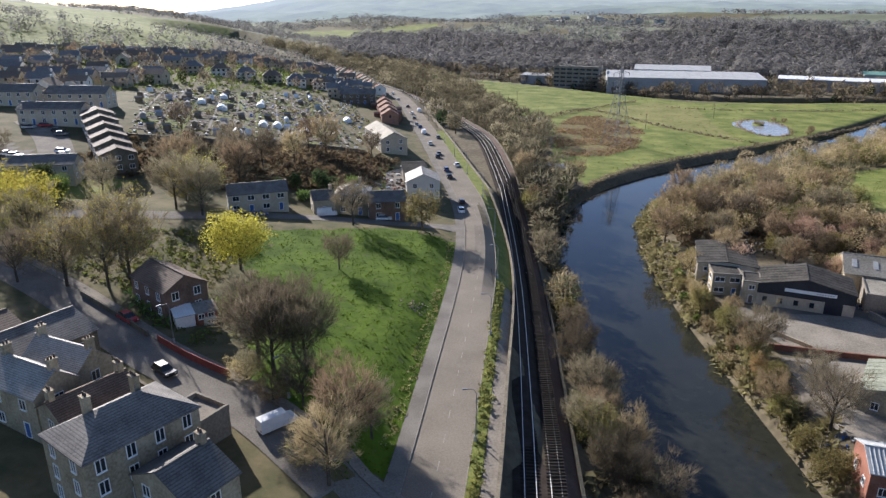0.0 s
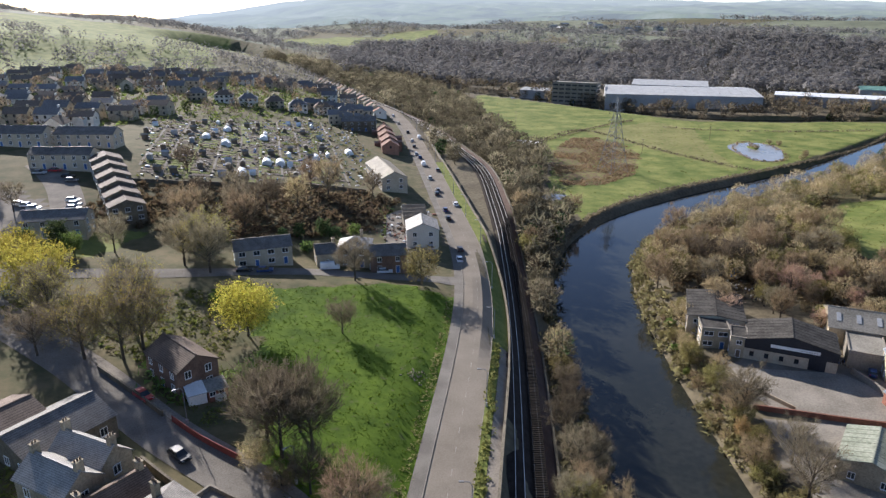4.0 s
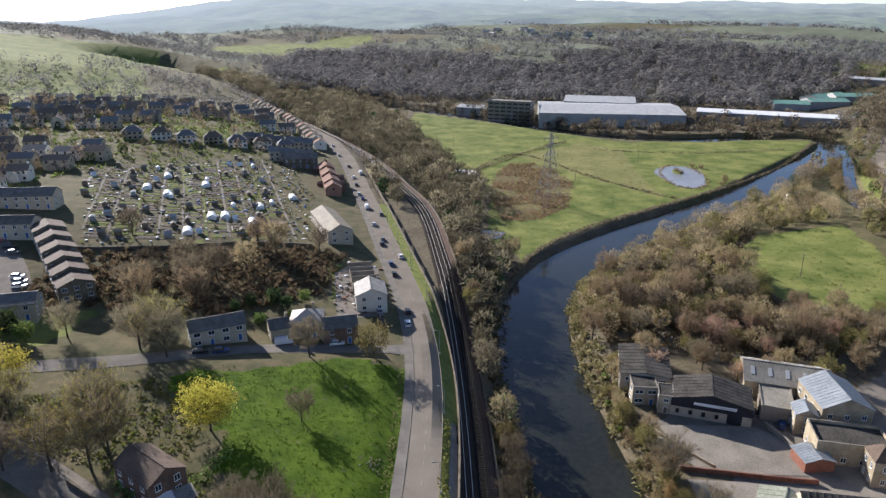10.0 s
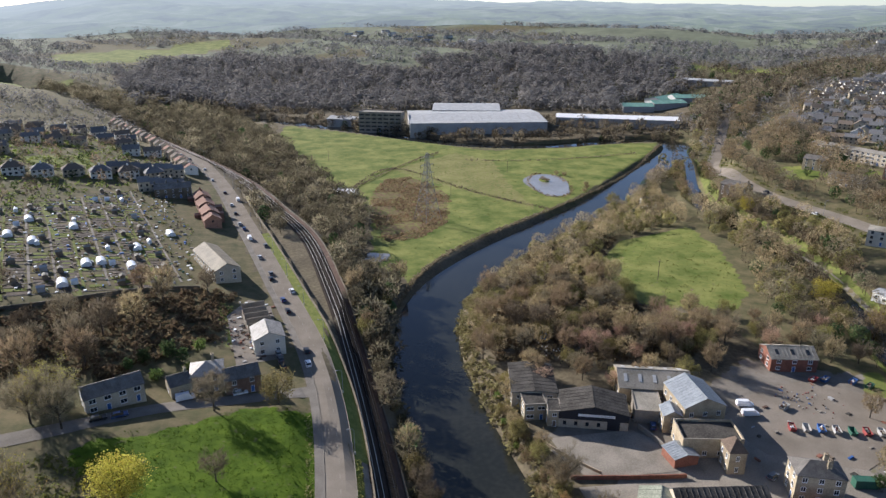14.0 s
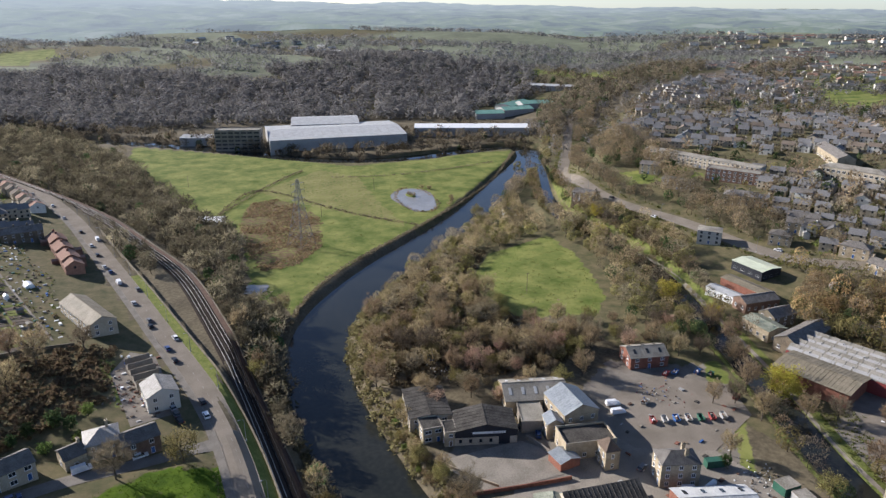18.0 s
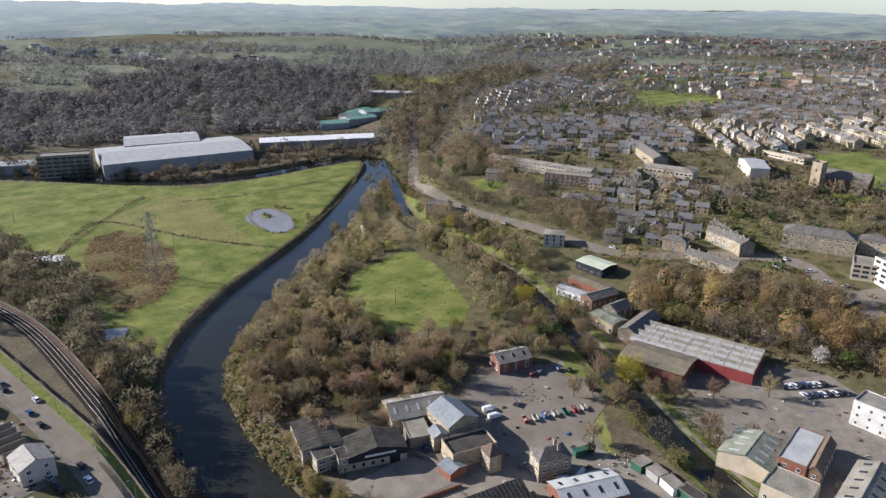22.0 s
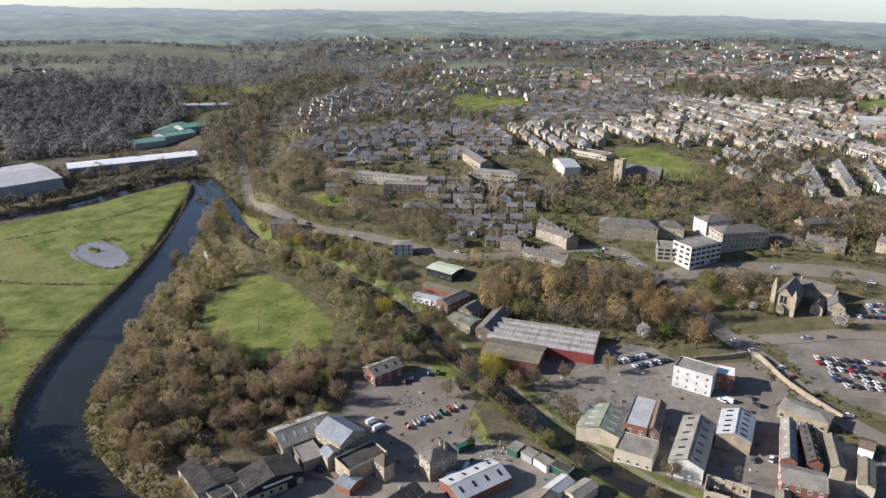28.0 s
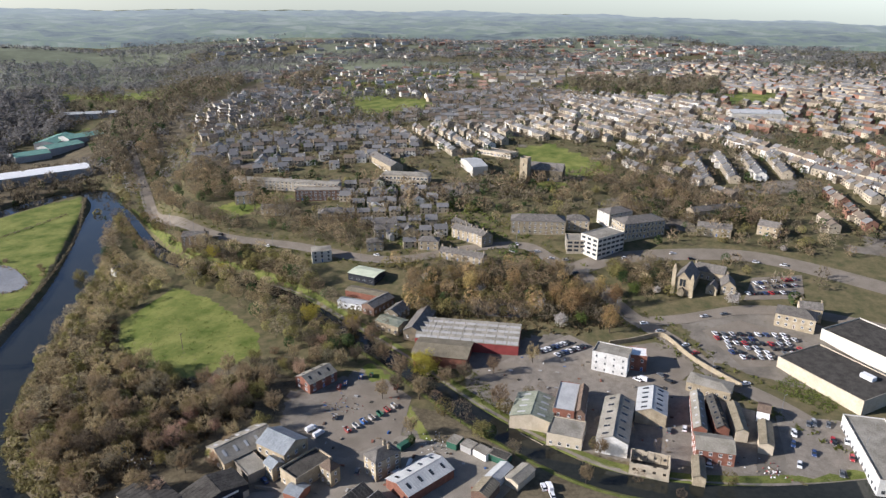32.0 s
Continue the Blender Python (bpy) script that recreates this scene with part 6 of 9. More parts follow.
beyond.streets([(1500, 420), (1450, 100), (1800, -200), (2080, 100), (2020, 620), (1700, 1000)], -60, 50, 20, "semi", (5, 3, 5, 4), (0, 1, 2, 2), panes=False, skip=0.3)
beyond.streets([(1300, 800), (1500, 420), (1800, 1000), (1700, 1500), (1300, 1200)], -40, 60, 26, "semi", (4, 3, 5), (0, 2), panes=False, skip=0.5)
beyond.streets([(230, 1900), (420, 1750), (540, 1500), (640, 1560), (480, 1850), (280, 2000)], 24, 46, 34, "semi", (7, 7, 3), (2, 2, 0), panes=False, skip=0.3)
beyond.streets([(560, 1420), (660, 1300), (760, 1300), (700, 1440)], 10, 40, 24, "semi", (3, 4), (2, 0), panes=False, skip=0.5)
beyond.streets([(100, 900), (160, 880), (210, 930), (150, 980)], 10, 30, 26, "semi", (3,), (2, 2), panes=False, skip=0.2)
joined("far_houses", "distant houses of the town and villages", "houses", beyond.v, beyond.f, beyond.s, HOUSE_MATS)
estate = Town(5)
estate.streets([(-300, 430), (-165, 455), (-150, 520), (-100, 530), (-70, 520), (-100, 620), (-150, 650), (-300, 580)], 8, 28, 15, "semi", (3, 4, 4), (0, 0, 2), skip=0.1, single="estate houses")
for k in range(7):
    estate.hipped(-152 + k * 14.6, 424 + k * 4.2 + (3 if k % 2 else 0), 15, 11.5, 8.5, 5.0, 3.2, 2 if k % 3 else 0, 4 if k % 2 else 3)
    estate.single("semi-detached house with a hipped tile roof", "houses above the allotments")
row(estate, [(-92, 455), (-46, 464)], 0, 6.4, "dark stone terraced house", "terrace across the slope", (0,), (3,), gap=0.0)
row(estate, [(-70, 415), (-42, 420)], 0, 6.4, "dark stone terraced house", "terrace across the slope", (0,), (3,), gap=0.0)
estate.streets([(-260, 420), (-150, 385), (-146, 300), (-165, 270), (-300, 270)], 4, 24, 14, "semi", (3, 4), (0, 0, 2), skip=0.1, single="estate houses")
for k, y in enumerate(np.arange(475, 720, 7.2)):
    if k % 9 != 8:
        estate.house(float(kerb_x(y)) - 19 - (2 if k % 2 else 0), y, 104 + (y - 475) * 0.03, 6.6, 8.8, 5.2 + 0.7 * (k % 2), 2.4, 0 if k % 4 else 2, 4 if k % 3 else 5, True, 1)
        estate.single("stone terraced house beside the main road", "roadside terrace")
for k in range(7):
    estate.house(-34.5 + k * 1.2, 396 - k * 8.2, 98, 7.6, 8.4, 5.0 + (0.9 if k % 2 else 0), 2.6, 1, 5, True, 1)
    estate.single("red brick terraced house with a tiled roof", "brick terrace")

# the stepped terrace beside the parking court
for k in range(6):
    x, y = -94.0 - (k + 0.5) * 4.55, 193.3 + (k + 0.5) * 7.5
    building("terrace_house", "terraced house with a brown tiled roof, stepping uphill", "house", x, y, 121.2, 8.7, 10.2, 5.3, 1.9, DARK_STONE, BROWN_TILE, "gable", group="stepped terrace", win=(1.3, 1.2, 3.0))

# ---- streets ----
structure("road_bend", ribbon(BEND, -4.2, 4.2, ASPHALT, 0.14, 2), "grey road curving along the foot of the town", "road")
structure("pavement_bend", ribbon(BEND, 4.2, 6.2, PAVING, 0.24, 1), "pavement beside the curving road", "pavement")
structure("road_dual", ribbon(A_ROAD, -8, 8, ASPHALT, 0.16, 2), "wide asphalt main road", "road")
SIDE = curve([(-120, 148), (-98, 131), (-85, 122), (-70, 112), (-56, 101), (-43, 91), (-32, 84), (-22, 76), (-12, 66), (0, 56)], 4)
structure("road_side", ribbon(SIDE, -3.6, 3.6, DARK_ASPHALT, 0.10, 2), "dark patched side street", "road")
structure("pavement_side", ribbon(SIDE, -5.4, -3.6, PAVING, 0.2, 1), "side street pavement", "pavement")
CROSS = curve([(-140, 152), (-104, 153), (-86, 156), (-68, 160), (-52, 165), (-38, 169), (-16, 171), (0, 173), (6, 174)], 4)
structure("road_cross", ribbon(CROSS, -3.0, 3.0, DARK_ASPHALT, 0.10, 2), "narrow street past the green", "road")
COURT = curve([(-108, 186), (-119, 206), (-131, 224), (-146, 240)], 4)
structure("parking_court", ribbon(COURT, -5, 5, PAVING, 0.12, 3), "paved parking court", "pavement")
SOUTH = curve([(288, 28), (300, 4), (318, -22), (326, -52), (320, -110)], 5)
structure("road_south", ribbon(SOUTH, -4.5, 4.5, ASPHALT, 0.18, 2), "asphalt link road", "road")
TOW = curve([(268, 290), (256, 228), (233, 178), (203, 118), (184, 84), (171, 53), (163, 25), (165, -1), (179, -42), (210, -95)], 4)
GRASSY = mat("canal_bank_turf", (0.075, 0.095, 0.022), (0.165, 0.175, 0.055), 0.25, 2.0, 0.95, 0.6, spec=0.1)
structure("bank_east", ribbon(CANAL[2:-14], -11.0, -5.9, GRASSY, 0.09, 3), "rough green canal bank under the towpath", "bank")
structure("bank_west", ribbon(CANAL[20:-14], 5.9, 9.0, GRASSY, 0.09, 2), "rough green canal bank", "bank")
structure("towpath", ribbon(TOW, -0.9, 0.9, PAVING, 0.12, 1), "pale canal towpath", "path")
structure("yard_showroom", slab([(67, 148), (97, 144), (103, 134), (99, 123), (74, 127)], CONCRETE, 0.10), "pale concrete yard", "yard")
structure("yard_skips", slab([(125, 140), (150, 152), (170, 152), (188, 134), (178, 116), (150, 108), (128, 122)], ASPHALT, 0.10), "worn asphalt skip yard", "yard")
structure("yard_lower", slab([(69.5, 125), (88, 121.5), (99, 119), (92, 92), (86, 84), (74, 90), (68, 99)], CONCRETE, 0.08), "concrete yard below the brick wall", "yard")
structure("yard_works", slab([(99, 123), (103, 134), (125, 140), (128, 122), (150, 108), (154, 70), (140, 54), (118, 60), (92, 92)], CONCRETE, 0.08), "concrete works yard", "yard")
structure("yard_estate", slab([(186, 72), (212, 94), (238, 80), (262, 62), (250, 36), (232, 12), (226, -30), (180, -30), (172, 14), (180, 50)], PAVING, 0.09), "asphalt estate yard", "yard")
structure("car_park", slab([(262, -24), (290, -4), (307, -22), (300, -52), (274, -54)], ASPHALT, 0.12), "wide asphalt car park", "car park")
structure("car_park_church", slab([(359, -28), (372, -56), (343, -56), (330, -24)], ASPHALT, 0.16), "asphalt car park by the church", "car park")
structure("car_park_canal", slab([(226, -38), (232, -64), (194, -74), (180, -42)], PAVING, 0.14), "paved car park by the canal", "car park")
structure("car_park_rear", slab([(272, 140), (286, 112), (280, 92), (274, 85), (268, 95), (265, 115)], DARK_ASPHALT, 0.16), "asphalt car park behind the red factory", "car park")
structure("yard_curve", slab([(244, 44), (262, 30), (270, 18), (268, 4), (252, -3), (240, 2), (230, 14), (244, 22)], ASPHALT, 0.13), "asphalt lane curving below the retaining wall", "yard")
structure("yard_red", slab([(203, 96), (222, 94), (226, 78), (212, 74), (200, 82)], ASPHALT, 0.14), "yard before the red factory", "yard")
MARKS = mat("road_paint", (0.24, 0.215, 0.18), (0.36, 0.335, 0.29), 0.5, 4, 0.9, 0.0, spec=0.06)


def dashes(line, off, long_, gap, width, lift, y_min=-1e9, y_max=1e9):
    b = Build()
    p = np.array(line, float)[:, :2]
    d = np.r_[0, np.cumsum(np.hypot(*np.diff(p, axis=0).T))]
    for s in np.arange(2, d[-1] - long_, long_ + gap):
        q = [np.array([np.interp(s + k, d, p[:, 0]), np.interp(s + k, d, p[:, 1])]) for k in (0, long_)]
        t = (q[1] - q[0]) / np.linalg.norm(q[1] - q[0])
        n = np.array([t[1], -t[0]])
        if y_min < q[0][1] < y_max:
            ring = [q[0] + n * (off - width / 2), q[1] + n * (off - width / 2), q[1] + n * (off + width / 2), q[0] + n * (off + width / 2)]
            b.face([(*c, h(*c) + lift) for c in ring][::-1], MARKS)
    return b


tagged(structure("road_markings", dashes(main, -3.8, 2.0, 4.0, 0.10, 0.058), "worn white centre dashes", "road marking"), kind="stuff")
structure("kerb_line", extrude_line(main, -7.62, 0.16, 0.02, 0.19, CONCRETE), "pale kerb along the road", "kerb")
structure("verge_kerb", extrude_line(main, 0.08, 0.16, 0.0, 0.16, CONCRETE), "pale kerb of the verge", "kerb")
TURF = mat("verge_turf", (0.095, 0.120, 0.026), (0.19, 0.20, 0.060), 0.3, 2.0, 0.95, 0.6, spec=0.1)
structure("verge", ribbon(along(kerb_x, 40, 330), 0.2, 1.9, TURF, 0.14, 1), "strip of rough green verge", "verge")
structure("footpath", ribbon(along(kerb_x, 40, 140), 2.0, 3.9, PAVING, 0.08, 1), "footpath behind the verge", "path")
structure("verge_north", ribbon(along(kerb_x, 140, 330), 1.9, 3.9, TURF, 0.12, 1), "green verge beside the railway", "verge")

# ---- single trees, space by space ----
for kind, x, y, s in (
    # the green and the gardens
    ("yellow", -41.5, 129.5, 1.08), ("grey", -22, 134, 0.68), ("grey", -23, 165, 1.0), ("olive", -5.5, 166, 1.12), ("sooty", -28.5, 93, 1.25), ("grey", -25.5, 90, 1.2), ("sooty", -21, 92, 1.2), ("sooty", -24, 97, 1.15), ("grey", -30, 98, 0.95), ("grey", -19.5, 82, 0.72), ("brown", -12, 73, 0.98), ("grey", -9.5, 77, 0.72), ("brown", -13.5, 66.5, 0.85), ("shrub", -17, 70, 0.9), ("shrub", -24, 83, 0.9), ("shrub", -29, 88, 1.0),
    ("yellow", -90, 138, 1.2), ("budding", -62, 116, 0.92), ("budding", -60, 120.5, 1.0), ("budding", -64.5, 127, 1.08), ("budding", -69, 115, 1.0), ("budding", -82, 128, 0.95), ("yellow", -102, 150, 1.05), ("grey", -86, 132, 0.95), ("budding", -106, 140, 0.9), ("grey", -78, 115, 0.9),
    ("budding", -63, 171, 1.05), ("grey", -68, 166, 1.15), ("brown", -75, 190, 1.1), ("yellow", -69, 176, 0.85), ("grey", -60, 162, 1.1), ("grey", -89, 172, 0.9), ("dark", -104, 172, 0.9), ("green", -98, 168, 0.7),
    # waste ground
    ("brown", -60, 195, 1.0), ("grey", -82, 201, 0.9), ("grey", -76, 206, 0.8), ("brown", -42, 240, 1.15), ("grey", -95, 246, 0.9), ("grey", -27, 252, 0.8), ("brown", -50, 249, 0.9), ("dark", -44, 196, 0.6), ("dark", -48, 192, 0.5), ("dark", -37, 199, 0.7), ("dark", -33, 196, 0.6), ("green", -28, 203, 0.5), ("bush", -40, 187, 1.0), ("bush", -31, 190, 1.0),
    ("grey", -58, 214, 1.1), ("grey", -70, 222, 1.0), ("brown", -50, 224, 0.9), ("grey", -64, 204, 1.1), ("sooty", -80, 214, 0.9), ("grey", -130, 196, 0.8), ("dark", -110, 168, 0.7), ("brown", -150, 215, 0.9),
    # works and canal side
    ("pink", 106, 189, 1.05), ("grey", 66, 127, 1.0), ("grey", 66.5, 99.5, 1.05), ("grey", 68.5, 110, 0.8), ("gold", 63.5, 121, 0.42), ("olive", 65.5, 117, 0.55), ("olive", 62, 90, 0.75), ("olive", 62.5, 108, 0.6), ("yellow", 231, 178, 0.7), ("yellow", 200, 120, 1.15), ("brown", 190, 128, 1.0), ("brown", 178, 112, 0.9), ("brown", 194, 106, 0.8), ("grey", 201, 99, 0.8), ("brown", 218, 158, 1.0), ("brown", 222, 172, 1.05), ("grey", 208, 148, 0.9), ("olive", 213, 180, 1.0), ("gold", 268, 146, 0.8), ("olive", 262, 158, 0.9), ("yellow", 225, 201, 0.9), ("brown", 205, 144, 0.85), ("grey", 179, 124, 0.8), ("brown", 172, 128, 0.7), ("olive", 161, 76, 0.9), ("brown", 185, 76, 0.9), ("brown", 229, 73, 0.75), ("grey", 155, 60, 0.6), ("brown", 168, 28, 0.65), ("brown", 152, 104, 0.7), ("dark", 146, 101, 0.55), ("brown", 212, 88, 0.7), ("brown", 150, 30, 0.6), ("grey", 189, -10, 0.5),
    ("gold", 284, 127, 1.05), ("gold", 297, 104, 1.0), ("gold", 280, 65, 1.25), ("gold", 271, 42, 1.1), ("gold", 322, 82, 0.8), ("gold", 299, 44, 1.0), ("gold", 306, 54, 0.9), ("gold", 288, 76, 1.0), ("blossom", 281, 84, 1.3), ("blossom", 287, 122, 1.2), ("blossom", 268, 68, 1.4), ("blossom", 322, -18, 1.4), ("green", 316, 36, 0.9), ("olive", 330, 48, 1.2), ("olive", 338, 52, 1.1), ("dark", 326, 44, 1.0), ("olive", 322, 30, 1.0), ("green", 275, 58, 0.8), ("dark", 288, 92, 0.9), ("green", 284, 88, 0.7),
    ("olive", 232, 390, 1.0), ("yellow", 276, 312, 0.8), ("olive", 270, 322, 1.0), ("yellow", 268, 300, 0.8), ("olive", 262, 316, 0.9),
):
    tree(kind, x, y, s)

# ---- belts of trees ----
WOOD = [("sooty", 0.72), ("grey", 0.24), ("dark", 0.04)]
left_bank = lambda x, y: (x > rail_x(y) + 7.2)  # noqa: E731
near_rail = scatter([(14, 30), (16, 60), (22, 150), (26, 290), (50, 300), (60, 285), (43, 236), (36, 190), (34, 120), (34, 60), (36, 30)], 5.4, 21, left_bank)
for k, (x, y) in enumerate(near_rail):
    if y < 285 and (k % 2 == 0 or y < 150):
        tree(("sooty", "grey", "olive", "brown", "shrub", "grey", "sooty")[k // 2 % 7], x, y, 0.55 + 0.4 * (k * 37 % 11) / 11)
east_bank = [(62, 190), (75, 225), (97, 272), (125, 297), (190, 347), (255, 402), (268, 395), (240, 322), (232, 308), (190, 312), (166, 290), (150, 260), (148, 222), (132, 212), (160, 190), (152, 178), (112, 184), (98, 192), (72, 196)]
bank_spots = scatter(east_bank, 6.6, 22)
for k, (x, y) in enumerate(bank_spots):
    if y < 262 and k % 3 != 2:
        tree(("brown", "olive", "shrub", "grey", "brown", "shrub", "olive", "brown")[k % 8], x, y, 0.6 + 0.52 * (k * 29 % 13) / 13)
woodland("bank_woodland", [p for k, p in enumerate(bank_spots) if p[1] >= 262 or k % 3 == 2], [("brown", 0.55), ("grey", 0.15), ("olive", 0.3)], "brown leafless willows and scrub crowding the river bank", 420, (0.5, 0.95), 0.75, 0.15)
woodland("railway_woodland", [p for k, p in enumerate(near_rail) if k % 2 and p[1] >= 150] + scatter([(26, 290), (50, 315), (52, 350), (62, 400), (50, 470), (38, 560), (24, 700), (-40, 860), (-220, 1060), (-300, 1060), (-90, 700), (-40, 560), (8, 441), (22, 382), (30, 341)], 9.0, 24) + scatter([(-14, 441), (4, 370), (10, 340), (1, 330), (-12, 390), (-30, 470), (-70, 600), (-120, 740), (-105, 740), (-56, 600)], 6.5, 25, lambda x, y: (x > kerb_x(y) + 5) & (x < rail_x(y) - 4)),
         WOOD, "dark leafless wood along the railway", 190, (0.7, 1.2), 1.25, 0.16)
river_scrub = scatter([(55, 60), (58, 100), (61, 150), (65, 186), (72, 180), (67, 160), (67, 148), (67, 122), (64, 104), (62, 88), (60, 60)], 3.6, 26)
for k, (x, y) in enumerate(river_scrub):
    tree(("shrub", "olive", "shrub", "brown", "shrub", "bush")[k % 6], x, y, 0.5 + 0.3 * (k % 5) / 5)
hill = [(208, 152), (236, 184), (266, 222), (286, 250), (298, 275), (298, 322), (312, 382), (336, 434), (378, 500), (430, 560), (398, 552), (350, 492), (284, 374), (240, 310), (230, 262), (207, 218), (194, 200)]
woodland("canal_woodland", scatter(hill, 7.0, 27, lambda x, y: (far_from(x, y, BEND) > 20) | (y < 262)), [("brown", 0.4), ("grey", 0.22), ("olive", 0.28), ("dark", 0.1)], "mixed trees along the canal", 330, (0.6, 1.05), 0.72)
slope = [(314, 300), (330, 345), (345, 400), (372, 440), (440, 520), (560, 640), (520, 680), (420, 540), (352, 446), (326, 400), (314, 350)]
woodland("slope_woodland", scatter([(255, 402), (300, 440), (340, 478), (365, 508), (350, 500), (318, 455), (290, 418), (268, 395)], 5.5, 36) + scatter(slope, 7.0, 28, lambda x, y: far_from(x, y, BEND) > 8) + scatter([(350, 395), (376, 440), (424, 480), (440, 440), (410, 395), (385, 345), (362, 340)], 7.5, 35, clear_of) + scatter([(318, 200), (345, 230), (350, 290), (372, 330), (360, 345), (322, 300), (314, 250)], 8, 29), [("grey", 0.45), ("brown", 0.4), ("dark", 0.15)], "bare trees on the slope above the road", 260, (0.7, 1.1), 0.8)
belt = [(250, 150), (285, 172), (306, 150), (334, 100), (326, 62), (300, 34), (278, 40), (266, 84)]
woodland("belt_woodland", scatter(belt, 7.0, 30, lambda x, y: far_from(x, y, BEND) > 7), [("grey", 0.35), ("brown", 0.25), ("olive", 0.24), ("gold", 0.14), ("dark", 0.06)], "belt of budding trees between the factory and the town", 400, (0.7, 1.05), 0.62)
g = np.random.default_rng(40)
ya, yb = g.uniform(330, 1000, 3400), g.uniform(-150, 640, 3400)
ok_ = clear_of(ya, yb) & ~open_ground(ya, yb) & (g.random(3400) < 0.36 + 0.22 * np.sin(ya / 90) * np.sin(yb / 70 + 1))
yards = [(float(a), float(b)) for a, b in zip(ya[ok_], yb[ok_])]
yards += scatter([(420, 130), (440, 210), (480, 175), (540, 120), (500, 90), (450, 100)], 9, 41, lambda x, y: ~open_ground(x, y)) + scatter([(405, 140), (440, 210), (420, 240), (395, 180)], 9, 42)
woodland("town_trees", yards, [("grey", 0.45), ("brown", 0.22), ("dark", 0.25), ("olive", 0.08)], "garden and street trees among the houses", 52, (0.45, 1.0), 1.8)
woodland("town_belt_woodland", scatter(TOWN_BELT, 11, 57) + scatter([(430, 545), (560, 640), (700, 720), (860, 745), (960, 820), (900, 900), (700, 830), (560, 760), (470, 640)], 11, 58, clear_of) + scatter([(840, 600), (1180, 760), (1190, 800), (900, 720)], 13, 59), [("grey", 0.62), ("sooty", 0.2), ("dark", 0.18)], "bare woods between the parts of the town", 46, (0.8, 1.3), 1.9)
bank_far = [(float(x), float(y)) for k, (x, y) in enumerate(RIVER) if y > 545 for _ in range(3)]
bank_far = [(x + g.normal() * 5 + (12 if k % 2 else -3), y + g.normal() * 5 + 19) for k, (x, y) in enumerate(bank_far)]
SHEDS = [(430, 690), (500, 645), (640, 735), (650, 840), (470, 800)]
tree_free = lambda x, y: ~inside(x, y, SHEDS)  # noqa: E731
woodland("far_bank_trees", bank_far + scatter([(290, 640), (430, 610), (470, 660), (600, 700), (640, 760), (520, 720), (300, 700)], 14, 43, tree_free) + scatter([(560, 640), (700, 760), (800, 1000), (620, 900), (420, 560)], 14, 44, tree_free), [("grey", 0.5), ("sooty", 0.45), ("dark", 0.05)], "trees before the warehouses", 120, (0.6, 1.1), 1.3, 0.3)


def sector(b0, b1, r0, r1, n, seed, keep=None):
    g_ = np.random.default_rng(seed)
    b = np.radians(g_.uniform(b0, b1, n))
    r = np.sqrt(g_.uniform(r0**2, r1**2, n))
    x, y = r * np.sin(b), r * np.cos(b)
    ok = (far_from(x, y, RIVER) > 22) & tree_free(x, y)
    if keep is not None:
        ok &= keep(x, y)
    return list(zip(x[ok], y[ok]))


# far woods: base colours paled and greyed to stand in for haze
HAZY = leafy("hazed_bare_wood", (0.185, 0.174, 0.160), (0.270, 0.255, 0.236), 0.0, 0.0, island=0.06)
PALE = leafy("hazed_distant_wood", (0.180, 0.176, 0.162), (0.255, 0.250, 0.232), 0.0, 0.0, island=0.06)
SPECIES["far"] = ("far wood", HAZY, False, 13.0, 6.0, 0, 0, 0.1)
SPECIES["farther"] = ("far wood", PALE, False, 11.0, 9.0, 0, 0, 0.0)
lumps = lambda x, y: (np.sin(x / 160 + 1) * np.sin(y / 130) + 0.5 * np.sin(x / 47 + y / 61) > -0.25) & ~inside(x, y, HILL_FIELD)  # noqa: E731
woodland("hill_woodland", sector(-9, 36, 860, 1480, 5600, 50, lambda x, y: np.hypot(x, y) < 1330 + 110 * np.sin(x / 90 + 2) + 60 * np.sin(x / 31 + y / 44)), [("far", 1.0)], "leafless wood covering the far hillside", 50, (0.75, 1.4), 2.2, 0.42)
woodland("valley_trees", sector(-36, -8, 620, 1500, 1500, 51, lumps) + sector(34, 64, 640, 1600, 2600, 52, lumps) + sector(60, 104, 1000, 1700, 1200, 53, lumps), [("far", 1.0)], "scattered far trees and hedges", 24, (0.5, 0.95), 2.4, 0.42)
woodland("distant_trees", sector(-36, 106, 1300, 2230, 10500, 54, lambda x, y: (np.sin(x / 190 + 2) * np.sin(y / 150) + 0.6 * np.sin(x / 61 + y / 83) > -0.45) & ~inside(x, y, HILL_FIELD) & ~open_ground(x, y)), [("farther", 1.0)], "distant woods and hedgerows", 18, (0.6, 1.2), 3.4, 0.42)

# ---- hedges, walls and fences ----
def hedge(name, pts, wide, tall, m, label, seed, step=1.2, gap=0.0):
    """A hedge or a bank of rough growth along a line, as many small clumps."""
    g_ = np.random.default_rng(seed)
    line = curve(pts, step)
    b = Build()
    for x, y in line[:, :2]:
        if g_.random() < gap:
            continue
        z = h(x, y)
        for _ in range(7):
            c = np.array([x, y, z]) + g_.normal(size=3) * [wide * 0.4, wide * 0.4, 0] + [0, 0, g_.uniform(0.1, tall)]
            q = g_.normal(size=(3, 3)) * 0.42
            b.face([tuple(c + k) for k in q], m)
    return thing(name, label, "hedge", None, b, "", "stuff")


